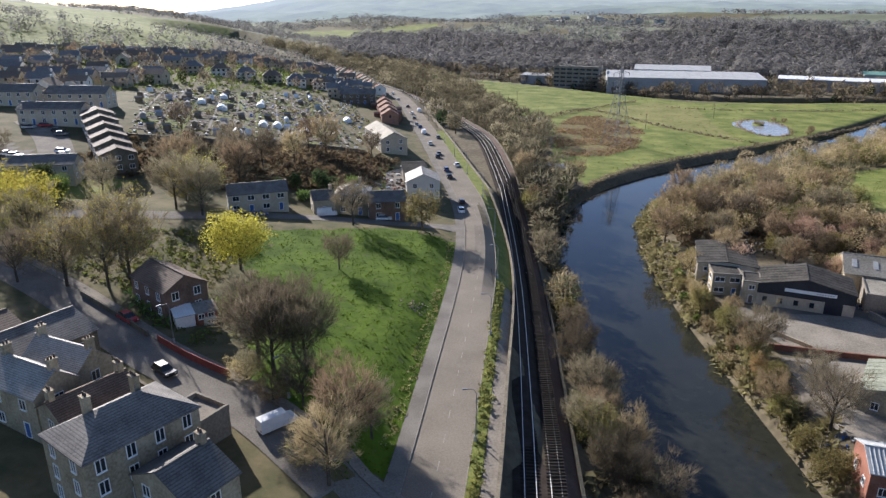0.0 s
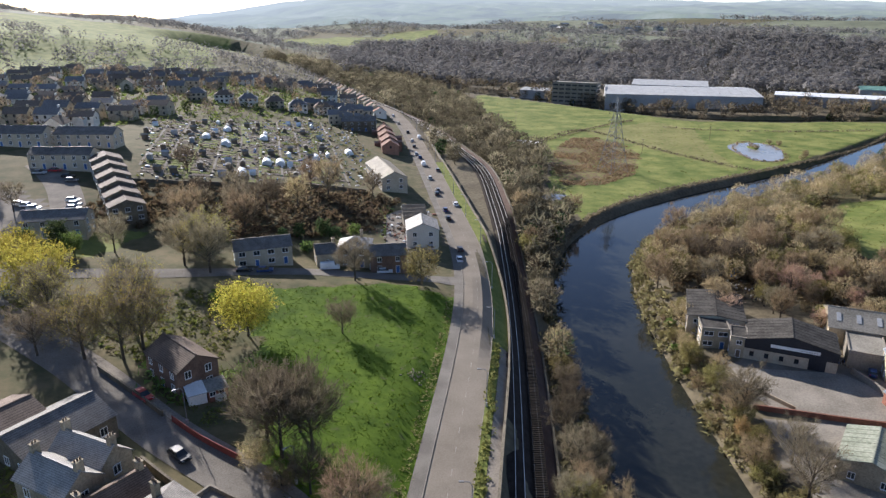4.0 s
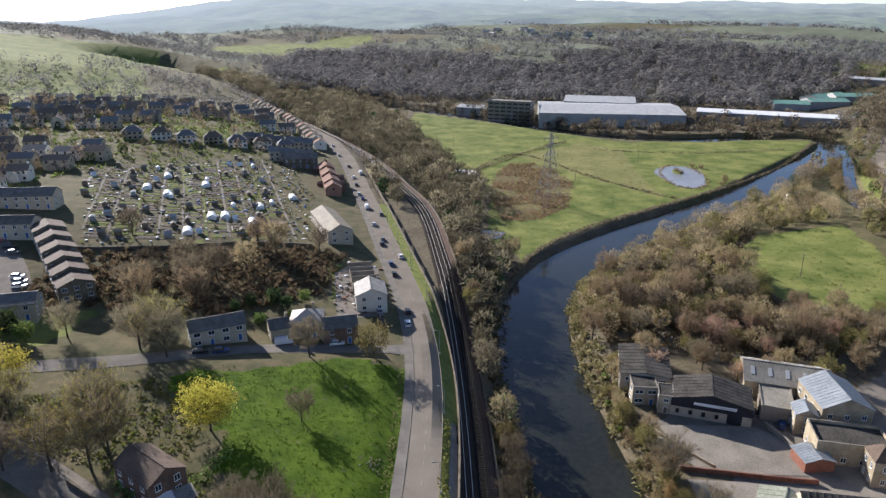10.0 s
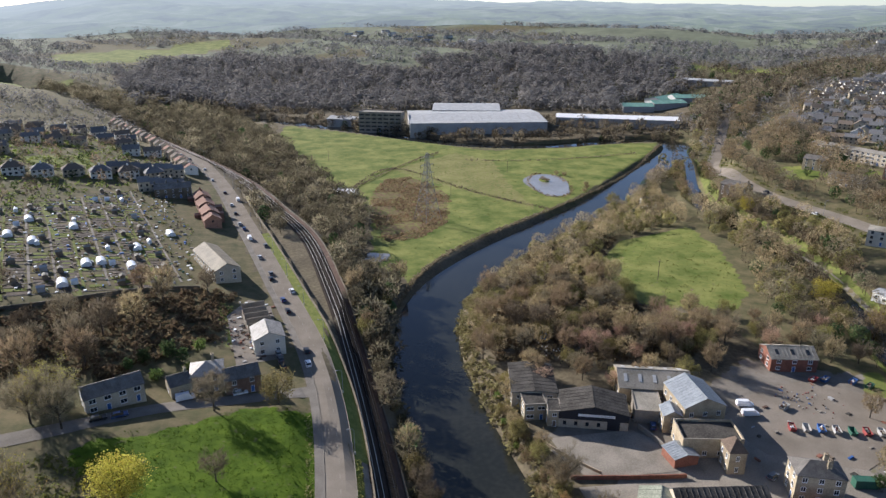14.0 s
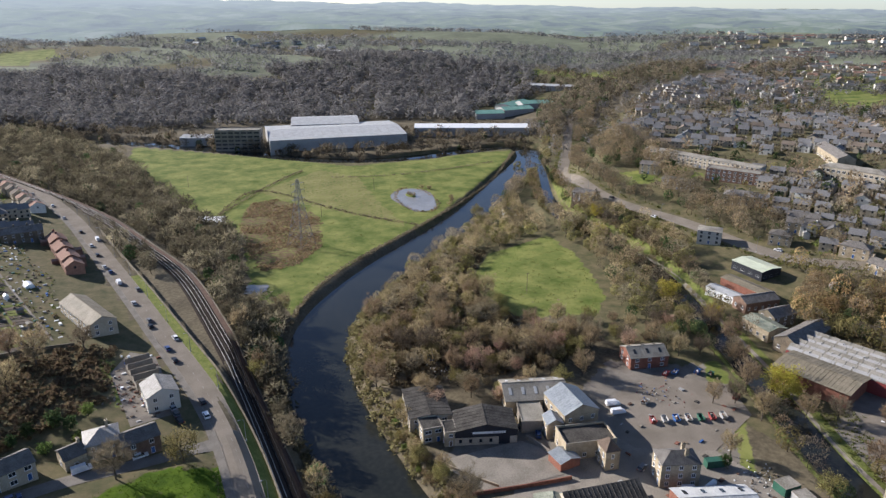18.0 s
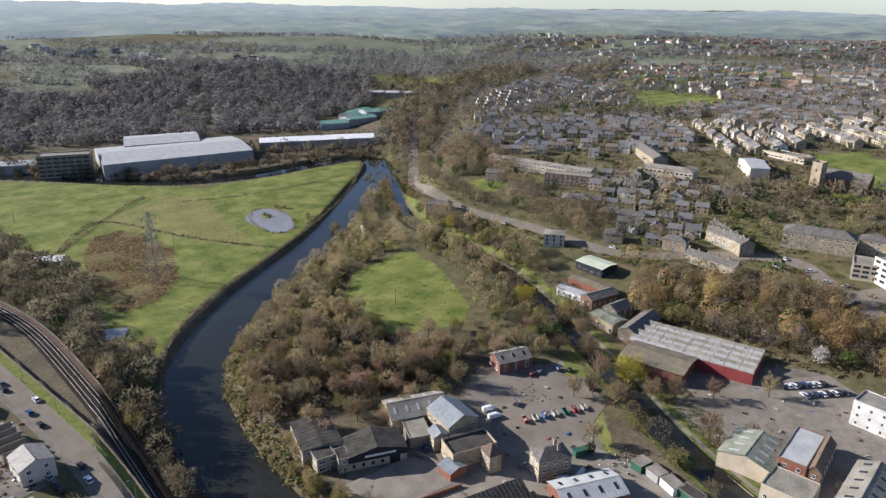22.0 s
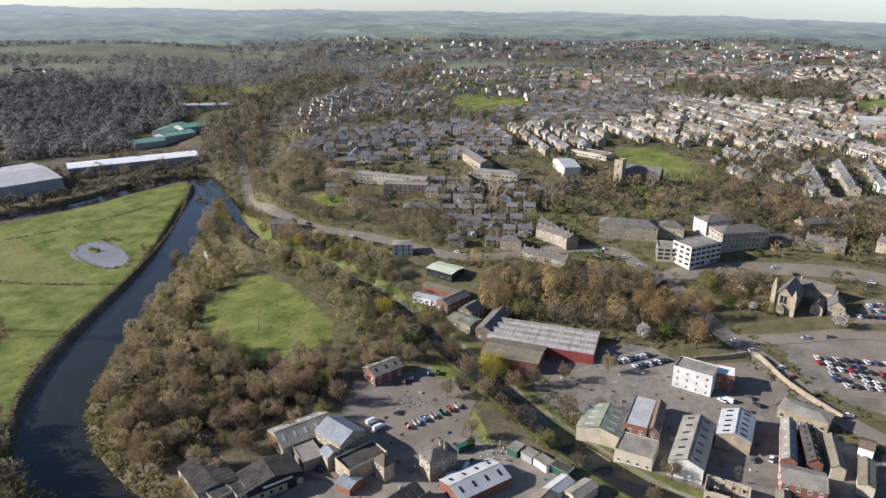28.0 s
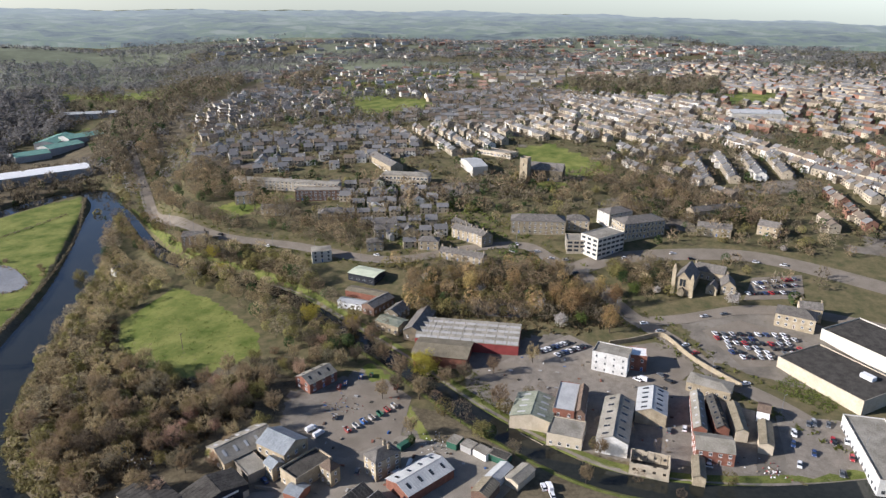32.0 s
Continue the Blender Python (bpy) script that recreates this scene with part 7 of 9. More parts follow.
hedge("field_hedge", [(65, 467), (108, 520), (139, 553), (159, 570)], 1.2, 1.6, TWIG_GREY, "thin dark hedge across the meadows", 60)
hedge("field_hedge", [(66, 470), (108, 520), (132, 470), (159, 410), (178, 380)], 1.0, 1.3, TWIG_GREY, "thin broken hedge across the meadows", 61, gap=0.2)
hedge("field_hedge", [(175, 535), (215, 520), (270, 515), (330, 520)], 1.0, 1.2, TWIG_GREY, "low hedge by the pond", 62, gap=0.3)
hedge("bank_growth", [(46, 250), (60, 278), (84, 310), (130, 346), (198, 390), (262, 440), (330, 503), (378, 553)], 1.6, 1.2, TWIG_GREY, "dark rough growth along the river's edge", 63, 0.8)
hedge("garden_growth", [(-56, 112), (-46, 104), (-40, 112), (-36, 122)], 2.5, 1.5, LEAF_GREEN, "overgrown garden shrubs", 66, 0.8)
PARK_EDGE = [(float(kerb_x(y)) - rng.uniform(10.2, 12.2), y) for y in np.arange(76, 160, 0.35)]
hedge("tow_growth", [(float(x) - 5, float(y)) for x, y, *_ in np.c_[TOW, TOW[:, :1]][8::6]], 2.0, 1.0, LEAF_GREEN, "green bank beside the towpath", 68, 1.0)
canal_trees = []
for k in range(6, len(CANAL) - 1, 1):
    x, y = CANAL[k, :2]
    d = CANAL[k + 1, :2] - CANAL[k - 1, :2]
    d = d / np.hypot(*d)
    if 66 < y < 512:
        for side in (-1, 1):
            o = side * (8.2 + 3.5 * ((k * 7) % 5) / 5)
            canal_trees.append((float(x + o * d[1]), float(y - o * d[0])))
woodland("canal_side_trees", [p for p in canal_trees if far_from(p[0], p[1], TOW) > 2.2 and not (p[1] < 150 and p[0] > 185)], [("brown", 0.4), ("olive", 0.3), ("grey", 0.2), ("dark", 0.1)], "trees and scrub leaning over the canal", 380, (0.55, 1.0), 0.66, 0.16)
woodland("foot_trees", scatter([(318, 160), (345, 240), (420, 300), (440, 250), (400, 150), (420, 110), (365, 120)], 13, 45, clear_of) + scatter([(400, 120), (440, 130), (500, 60), (470, -30), (420, -80), (392, -60), (398, 0), (420, 40)], 12, 46, clear_of) + scatter([(300, 40), (345, 60), (372, 10), (345, 12), (318, 14), (300, 26)], 9, 47, lambda x, y: clear_of(x, y) & (np.hypot(x - 332, y - 4) > 16)), [("brown", 0.4), ("grey", 0.3), ("olive", 0.2), ("dark", 0.1)], "bare garden trees at the foot of the town", 240, (0.5, 0.95), 0.8)


# ---- rough growth ----
def thicket(name, spots, m, label, spread=1.6, tall=1.5, bits=26, size=0.55):
    """Low brambles, shrubs and rough grass, as many small clumps in one object."""
    g_ = np.random.default_rng(len(spots))
    p = np.array(spots, float)
    z = height(p[:, 0], p[:, 1])
    k = len(p)
    s = g_.uniform(0.5, 1.3, (k, 1, 1))
    c = g_.normal(size=(k, bits, 3)) * [spread * 0.45, spread * 0.45, 0] * s
    c[..., 2] = np.abs(g_.normal(size=(k, bits))) * tall * 0.5 * s[..., 0] * np.exp(-(c[..., 0] ** 2 + c[..., 1] ** 2) / (spread**2))
    c += np.stack([p[:, 0], p[:, 1], z], 1)[:, None]
    tri = c[:, :, None] + g_.normal(size=(k, bits, 3, 3)) * size * [1, 1, 0.9] * s[..., None]
    tri[..., 2] = np.maximum(tri[..., 2], z[:, None, None] - 0.1)
    v = tri.reshape(-1, 3)
    f = np.arange(len(v)).reshape(-1, 3)
    me = bpy.data.meshes.new(name)
    me.from_pydata(v, [], f.tolist())
    me.materials.append(m)
    return thing(name, label, "undergrowth", None, me, "", "stuff")


BRAMBLE = leafy("brambles", (0.105, 0.080, 0.045), (0.19, 0.145, 0.085))
ROUGH = leafy("rough_grass", (0.10, 0.125, 0.030), (0.20, 0.22, 0.065))
thicket("brambles", scatter([(-112, 192), (-52, 188), (-22, 212), (-16, 252), (-30, 254), (-112, 226)], 2.6, 70), BRAMBLE, "tangle of brown brambles on waste ground")
thicket("brambles", scatter([(100, 186), (150, 176), (165, 190), (150, 222), (150, 258), (168, 288), (190, 312), (180, 330), (120, 290), (76, 220), (72, 196)], 3.0, 71), BRAMBLE, "brown undergrowth below the bank trees")
side_pts = []
for k in range(2, len(RIVER) - 2):
    d = RIVER[k + 1, :2] - RIVER[k - 1, :2]
    d = d / np.hypot(*d)
    if RIVER[k, 1] < 545 and RIVER[k, 1] > 20 and RIVER[k, 0] < 392:
        for j in range(14):
            o = 13.2 + 7 * rng.random()
            u = rng.uniform(-5, 5)
            side_pts.append((float(RIVER[k, 0] + o * d[1] + u * d[0]), float(RIVER[k, 1] - o * d[0] + u * d[1])))
thicket("bank_scrub", side_pts, leafy("bank_scrub", (0.135, 0.115, 0.055), (0.25, 0.21, 0.105)), "tawny scrub and dead grass along the river bank", 1.8, 2.6, 30, 0.5)
left_pts = [(float(rail_x(y)) + o, y) for y in np.arange(30, 330, 1.6) for o in rng.uniform(6.5, 20, 3)]
thicket("rail_scrub", [p for p in left_pts if far_from(p[0], p[1], RIVER) > 13.5], leafy("rail_scrub", (0.095, 0.085, 0.045), (0.18, 0.155, 0.085)), "dark scrub below the railway", 1.8, 2.2, 26, 0.5)
thicket("park_tussocks", scatter(PARK, 1.5, 72, lambda x, y: x < kerb_x(y) - 10.6), leafy("park_grass", (0.044, 0.082, 0.005), (0.102, 0.156, 0.014)), "tussocky green grass", 1.1, 0.16, 12, 0.13)
thicket("park_edge", PARK_EDGE, leafy("dry_grass", (0.20, 0.17, 0.075), (0.32, 0.275, 0.13)), "dry grass along the edge of the green", 0.6, 0.35, 14, 0.14)
thicket("west_gardens", scatter([(-112, 128), (-70, 150), (-50, 150), (-42, 128), (-46, 112), (-62, 116), (-80, 128)], 2.2, 73), ROUGH, "rough green grass and garden shrubs", 1.4, 0.9, 20, 0.3)
thicket("store_bank", scatter([(248, -36), (262, -45), (246, -66), (236, -60)], 1.6, 130), ROUGH, "rough green bank below the store", 1.3, 0.7, 20, 0.28)
thicket("house_gardens", scatter([(-47, 58), (-56, 70), (-62, 84), (-76, 96), (-92, 96), (-80, 70), (-62, 52)], 1.7, 131), ROUGH, "overgrown back gardens of the stone houses", 1.2, 0.7, 20, 0.26)
thicket("verge_growth", [(float(kerb_x(y)) + rng.uniform(0.3, 1.9), y) for y in np.arange(40, 140, 0.5)], leafy("verge_growth", (0.12, 0.125, 0.035), (0.22, 0.20, 0.07)), "rough grass and weeds on the verge", 0.7, 0.9, 20, 0.2)
thicket("reed_tufts", scatter(REEDS, 2.2, 95, lambda x, y: np.sin(x / 7 + np.sin(y / 9)) + np.sin(y / 6) > -0.7), leafy("dead_bracken", (0.16, 0.10, 0.062), (0.27, 0.175, 0.11)), "brown dead bracken and reeds in the meadow", 1.6, 0.6, 14, 0.4)
thicket("field_rough", scatter(FIELD_EAST, 4.0, 74) + scatter(MEADOWS, 9.0, 75), leafy("pasture_grass", (0.13, 0.155, 0.035), (0.25, 0.265, 0.08)), "tufts in the pasture", 1.6, 0.25, 10, 0.22)
thicket("estate_growth", scatter([(188, 76), (212, 96), (200, 118), (186, 100), (172, 66)], 2.4, 76) + scatter([(160, 48), (176, 46), (186, 70), (176, 76)], 2.4, 77), ROUGH, "green banks beside the towpath", 1.4, 0.8, 20, 0.3)
thicket("town_gardens", scatter([(318, 150), (345, 240), (430, 300), (440, 250), (400, 150), (420, 110), (365, 110), (335, 100)], 5.0, 78, clear_of), ROUGH, "hedges and gardens between the houses", 2.4, 1.6, 16, 0.7)
thicket("town_hedges", [(float(a), float(b)) for a, b in zip(g.uniform(400, 1000, 3600), g.uniform(-150, 640, 3600)) if clear_of(a, b) and not open_ground([a], [b])[0]], leafy("privet", (0.13, 0.12, 0.06), (0.22, 0.195, 0.11)), "hedges and shrubs between the houses", 2.8, 1.8, 9, 1.1)
thicket("rough_slope", scatter([(206, 158), (236, 190), (262, 225), (290, 255), (300, 300), (300, 330), (282, 345), (262, 300), (246, 230), (214, 170)], 3.4, 79) + scatter([(240, 140), (262, 150), (300, 165), (330, 130), (335, 95), (322, 60), (300, 34), (280, 36), (262, 60), (256, 90)], 3.6, 80, lambda x, y: far_from(x, y, BEND) > 6), BRAMBLE, "brown and green undergrowth on the slope", 2.0, 1.6, 20, 0.55)

works_side = scatter([(70, 160), (98, 164), (128, 158), (156, 172), (176, 170), (196, 152), (206, 172), (190, 200), (152, 214), (112, 192), (80, 192)], 6.5, 93, lambda x, y: np.hypot(x - 168, y - 158) > 11)
for k, (x, y) in enumerate(works_side):
    if k % 2:
        tree(("brown", "grey", "shrub", "pink", "brown", "olive")[k // 2 % 6], x, y, 0.6 + 0.35 * (k * 31 % 9) / 9)
ROWS = [(500, 6), (610, 30), (650, -90), (540, -90)]
terrace_trees = scatter([(425, 55), (515, 108), (515, 45), (478, -18), (440, -55), (418, 0)], 7.5, 97, clear_of) + scatter([(430, 60), (520, 110), (600, 100), (640, 60), (620, -60), (520, -80), (440, -60), (420, 0)], 11, 94, lambda x, y: clear_of(x, y) & ~inside(x, y, ROWS) & (far_from(x, y, HIGH_STREET) > 16))
woodland("terrace_trees", terrace_trees, [("brown", 0.4), ("grey", 0.35), ("dark", 0.15), ("olive", 0.1)], "bare trees in the back gardens of the terraces", 170, (0.55, 1.05), 0.9)

far_town = [p for p in sector(48, 112, 620, 1750, 6200, 56, lambda x, y: ~open_ground(x, y) & (np.sin(x / 83 + 1) * np.sin(y / 71) > -0.35)) if p[0] > 600 and p[1] < 640]
SPECIES["garden"] = ("far garden tree", TWIG_GREY, False, 8.0, 3.6, 0, 0, 0.1)
woodland("far_town_trees", far_town, [("garden", 0.7), ("dark", 0.3)], "garden trees among the far houses", 18, (0.55, 1.25), 1.8)
mixed = [("olive", 0.3), ("brown", 0.28), ("grey", 0.2), ("gold", 0.08), ("dark", 0.1), ("blossom", 0.04)]
parkland = scatter([(347, 65), (370, 24), (322, 19), (308, 51)], 7.5, 110, clear_of) + scatter([(390, -1), (400, -27), (363, -28), (357, -3)], 8, 111, clear_of) + scatter([(404, -25), (419, -61), (396, -66), (388, -35)], 9, 112, clear_of) + scatter([(320, 205), (319, 143), (290, 122), (275, 161), (300, 200)], 7.5, 113, clear_of)
woodland("roadside_woodland", parkland, mixed, "budding trees on the banks beside the main road", 340, (0.55, 1.0), 0.66)
woodland("canal_foot_trees", [(206, 62), (201, 52), (196, 45), (188, 32), (184, 20), (179, 6), (177, -8), (198, 66), (171, 30), (160, 12), (157, -4), (170, -20)], [("brown", 0.5), ("olive", 0.3), ("grey", 0.2)], "bare trees along the canal bank", 340, (0.4, 0.7), 0.62, 0.16)

estate_green = scatter([(-300, 270), (-165, 270), (-144, 336), (-112, 372), (-62, 440), (-62, 540), (-150, 620), (-300, 560)], 6.0, 120)
thicket("estate_gardens", estate_green, ROUGH, "hedges, lawns and shrubs in the estate gardens", 2.6, 1.3, 12, 0.7)
woodland("estate_trees", [p for k, p in enumerate(estate_green) if k % 7 == 0], [("grey", 0.5), ("brown", 0.3), ("dark", 0.2)], "bare garden trees in the estate", 90, (0.4, 0.75), 1.3)

# ---- vehicles ----
PAINTS = [mat("car_" + n_, a, tuple(min(1, c * 1.15) for c in a), 0.4, 3, 0.28, 0.0, metal=0.1, spec=0.5) for n_, a in (("white", (0.72, 0.72, 0.72)), ("silver", (0.42, 0.43, 0.44)), ("black", (0.015, 0.016, 0.018)), ("blue", (0.03, 0.06, 0.16)), ("red", (0.36, 0.025, 0.03)), ("grey", (0.12, 0.125, 0.13)))]
TAIL = mat("lamp_red", (0.3, 0.01, 0.01), (0.4, 0.02, 0.02), 1, 3, 0.3, 0.0)


def car_parts(paint, van=False):
    """Meshes of a car 4.3 m long (a van 5.3 m), facing +x."""
    L_, W_, out = (5.3, 1.95, {}) if van else (4.3, 1.76, {})
    b = Build()
    prof = [(-L_ / 2, 0.3), (-L_ / 2 + 0.05, 0.85), (-L_ / 2 + 0.1, 0.95), (L_ / 2 - 0.1, 0.78), (L_ / 2, 0.62), (L_ / 2, 0.3)] if not van else [(-L_ / 2, 0.35), (-L_ / 2, 1.15), (-L_ / 2 + 0.02, 1.2), (L_ / 2 - 0.9, 1.15), (L_ / 2 - 0.05, 0.95), (L_ / 2, 0.35)]
    left, right = [(x, -W_ / 2, z) for x, z in prof], [(x, W_ / 2, z) for x, z in prof]
    b.solid(left, right, paint, paint, True)
    out["body"] = b
    c = Build()
    if van:
        lo, hi = [(-L_ / 2, 1.15), (L_ / 2 - 0.9, 1.15)], [(-L_ / 2 + 0.05, 2.1), (L_ / 2 - 1.5, 2.1)]
    else:
        lo, hi = [(-L_ / 2 + 0.15, 0.92), (L_ / 2 - 1.1, 0.82)], [(-L_ / 2 + 0.65, 1.46), (L_ / 2 - 1.85, 1.46)]
    w0, w1 = W_ / 2 - 0.04, W_ / 2 - 0.22
    ring = lambda p, w, z=None: [(p[0][0], -w, p[0][1]), (p[1][0], -w, p[1][1]), (p[1][0], w, p[1][1]), (p[0][0], w, p[0][1])]  # noqa: E731
    c.solid(ring(lo, w0), ring(hi, w1), paint if van else GLASS, paint)
    out["cabin"] = c
    if van:
        s = Build()
        s.solid([(L_ / 2 - 0.98, -w0 + 0.1, 1.25), (L_ / 2 - 0.98, w0 - 0.1, 1.25), (L_ / 2 - 0.95, w0 - 0.1, 1.25), (L_ / 2 - 0.95, -w0 + 0.1, 1.25)], [(L_ / 2 - 1.46, -w1, 1.98), (L_ / 2 - 1.46, w1, 1.98), (L_ / 2 - 1.42, w1, 1.98), (L_ / 2 - 1.42, -w1, 1.98)], GLASS)
        out["windscreen"] = s
    return out


wheel_b = Build()
wheel_b.tube([(0, -0.1, 0), (0, 0.1, 0)], [0.32, 0.32], TYRE, 10)
wheel_b.tube([(0, 0.1, 0), (0, 0.12, 0)], [0.2, 0.18], GALV, 8)
wheel_b.tube([(0, -0.1, 0), (0, -0.12, 0)], [0.2, 0.18], GALV, 8)
WHEEL = wheel_b.mesh("wheel")
lens = [Build(), Build()]
lens[0].box(-0.06, -0.16, -0.07, 0.02, 0.16, 0.06, WHITE)
lens[1].box(-0.02, -0.14, -0.08, 0.06, 0.14, 0.1, TAIL)
HEADLIGHT, TAILLIGHT = lens[0].mesh("headlight"), lens[1].mesh("tail_light")
CARS = {}
NAMES = ("white", "silver", "black", "dark blue", "red", "grey")


def car(x, y, rot, colour=0, van=False, group="", lift=0.0, place="parked"):
    key = (colour, van)
    m = pose(x, y, h(x, y) + 0.12 + lift, 0, 0, rot)
    if key not in CARS:
        ob = thing("van" if van else "car", "%s %s %s" % (NAMES[colour], "panel van" if van else "hatchback car", "parked on asphalt"), "van" if van else "car", m, None, group)
        for n_, b in car_parts(PAINTS[colour], van).items():
            part(n_, b, ob)
        for s in (-0.62, 0.62):
            part("headlight", HEADLIGHT, ob, "", pose(2.65 if van else 2.15, s, 0.62)), part("tail_light", TAILLIGHT, ob, "", pose(-2.65 if van else -2.15, s, 0.7))
        for sx in (-1, 1):
            for sy in (-1, 1):
                part("wheel", WHEEL, ob, "", pose(sx * (1.6 if van else 1.3), sy * 0.78, 0.32))
        CARS[key] = ob
        return ob
    ob = copy_thing(CARS[key], m)
    if group:
        ob["group"] = group
    return ob


def turn_at(y):
    return 90 + math.degrees(math.atan(-(float(kerb_x(y + 2)) - float(kerb_x(y - 2))) / 4))


for x, y, c, v in ((5.2, 190, 0, 0), (5.6, 199, 2, 0), (2, 233, 2, 0), (1, 244, 3, 0), (-2, 274, 5, 0), (-9.5, 325, 0, 1), (-14, 351, 1, 0), (-18, 390, 0, 0), (-22, 420, 2, 0), (-30, 455, 1, 0), (-36, 490, 0, 0), (-48, 530, 5, 0)):
    car(x, y, turn_at(y), c, bool(v), "cars on the road")
for k, y in enumerate((252, 268, 296, 312, 342, 372, 400)):
    car(float(kerb_x(y)) - (6.6 if k % 3 else 1.2), y, turn_at(y), (0, 2, 1, 5, 3, 2, 0, 4, 1, 2)[k % 10], k == 6, "cars on the road")
car(-31, 173.5, 8, 0, True), car(-16, 174.5, 6, 0), car(-47, 166, 12, 3), car(-41, 88, -40, 2), car(-22, 77, 42, 0, True), car(-52, 165, 12, 2), car(-26, 181, 80, 0, True), car(-53, 103.5, -38, 4)
for k in range(7):
    car(-3 - 0.4 * k, 190 + 4.4 * k, 100, (2, 5, 1, 3, 2, 0, 5)[k], False, "cars beside the building site")
for x, y, c in ((-129, 227, 2), (-126, 223, 5), (-117, 206, 0), (-115, 203, 1), (-114, 200, 0), (-128, 200, 0), (-125, 198, 1), (-140, 229, 1), (-136, 232, 4), (-131, 201, 0)):
    car(x, y, 5, c, False, "cars in the parking court")
# the big car park: rows
r_ = random.Random(8)
for row in range(6):
    for k in range(10):
        if r_.random() < 0.82:
            u, v = k / 9.4, row / 5.4
            x = (270 + 22 * v) + (286 - 270) * 0 + 12 * u - 2
            y = -8 - 26 * u * 1.5 + 6 * v - 8
            if inside(np.array([x]), np.array([y]), [(263, -24), (290, -5), (306, -22), (299, -51), (275, -52)])[0]:
                car(x, y, 28, r_.choice((0, 0, 1, 2, 3, 4, 5, 2, 1)), False, "cars in the car park")
for row, (ax, ay, bx, by) in enumerate(((352, -30, 366, -54), (345, -28, 358, -54), (338, -26, 349, -54))):
    for k in range(9):
        if r_.random() < 0.85:
            car(ax + (bx - ax) * k / 9, ay + (by - ay) * k / 9, 28, r_.choice((0, 0, 1, 2, 3, 4, 5)), False, "cars by the church")
for k in range(14):
    car(r_.choice((226, 216, 206, 196)) - 1.2 * (k % 4), -44 - 24 * (k // 4) / 3.5 - 0.5 * k % 3, 175, r_.choice((0, 1, 2, 3, 4, 5)), False, "cars by the canal")
for k in range(16):
    car(238 + 1.9 * (k % 8) + 2, 72 - 1.6 * (k % 8) + (-9 if k > 7 else 0), 60, r_.choice((0, 1, 2, 3, 5, 0)), False, "cars in the breaker's yard")
for x, y, rot, c in ((336, 84, -55, 0), (344, 93, -55, 0), (351, 104, -60, 0), (330, 74, 130, 2), (286, 26, -58, 0), (281, 17, -58, 1), (272, 3, -46, 0), (266, -2, -46, 4), (256, -13, -48, 2), (247, -26, -60, 0), (304, -4, 120, 1), (310, -14, 120, 5), (376, 20, -60, 0), (386, -18, -85, 2), (232, 22, 70, 0), (228, 14, 80, 2), (240, 12, 60, 5), (236, 8, 60, 2), (200, -2, 0, 0), (196, 4, 0, 5), (178, -12, 90, 0), (104, 143, 60, 3), (110, 134, 90, 2), (122, 113, 20, 5), (141, 44, 30, 0), (138, 40, 30, 0)):
    car(x, y, rot, c, False, "", 0.08)
for x, y, rot in ((139, 145, -20), (137, 140, -15), (233, 20, 80), (142, 42, 30), (127, 98, -30)):
    car(x, y, rot, 0, True)

# ---- skips and containers ----
def skip(x, y, rot, m, label, full=True):
    ob = thing("skip", label, "skip", pose(x, y, h(x, y) + 0.12, 0, 0, rot), None, "skips in the yard")
    b = Build()
    for y0, y1 in ((-0.9, -0.82), (0.82, 0.9)):
        b.solid([(-1.2, y0, 0), (1.2, y0, 0), (1.2, y1, 0), (-1.2, y1, 0)], [(-1.9, y0, 1.25), (1.9, y0, 1.25), (1.9, y1, 1.25), (-1.9, y1, 1.25)], m)
    for s in (-1, 1):
        b.solid([(s * 1.2, -0.85, 0), (s * 1.28, -0.85, 0), (s * 1.28, 0.85, 0), (s * 1.2, 0.85, 0)], [(s * 1.9, -0.85, 1.25), (s * 1.98, -0.85, 1.25), (s * 1.98, 0.85, 1.25), (s * 1.9, 0.85, 1.25)], m)
    b.box(-1.2, -0.85, 0, 1.2, 0.85, 0.08, m)
    part("body", b, ob)
    if full:
        q = Build()
        g_ = random.Random(int(x * 10))
        for _ in range(14):
            cx, cy, cz, s = g_.uniform(-1.3, 1.3), g_.uniform(-0.6, 0.6), g_.uniform(0.6, 1.3), g_.uniform(0.15, 0.4)
            q.box(cx - s, cy - s * 0.6, cz - 0.5, cx + s, cy + s * 0.6, cz, g_.choice((CONCRETE, TIMBER, BRICK, WHITE)))
        tagged(part("rubble", q, ob, "heap of rubble"), kind="stuff")
    return ob


for k, (x, y) in enumerate(((144, 130), (148, 128.4), (152, 126.8), (156, 125), (160, 123), (164, 121.5), (168, 120))):
    skip(x, y, 62, (RED_PAINT, GREY_PAINT, BLUE_PAINT, GREY_PAINT, GREEN_PAINT, RED_PAINT, GREY_PAINT)[k], "%s steel rubble skip standing in a row" % ("red", "grey", "blue", "pale grey", "green", "red", "grey")[k], k % 3 != 1)
for x, y, m, lab in ((176, 150, BLUE_PAINT, "blue steel skip by the brick workshop"), (172, 151, RED_PAINT, "red steel skip by the brick workshop"), (184, 146, BLUE_PAINT, "blue steel skip beside trees"), (187, 142, GREEN_PAINT, "green steel skip beside trees"), (182, 126, RED_PAINT, "rusty red skip at the yard's edge"), (150, 140, GREY_PAINT, "grey skip in the yard")):
    skip(x, y, 20, m, lab)


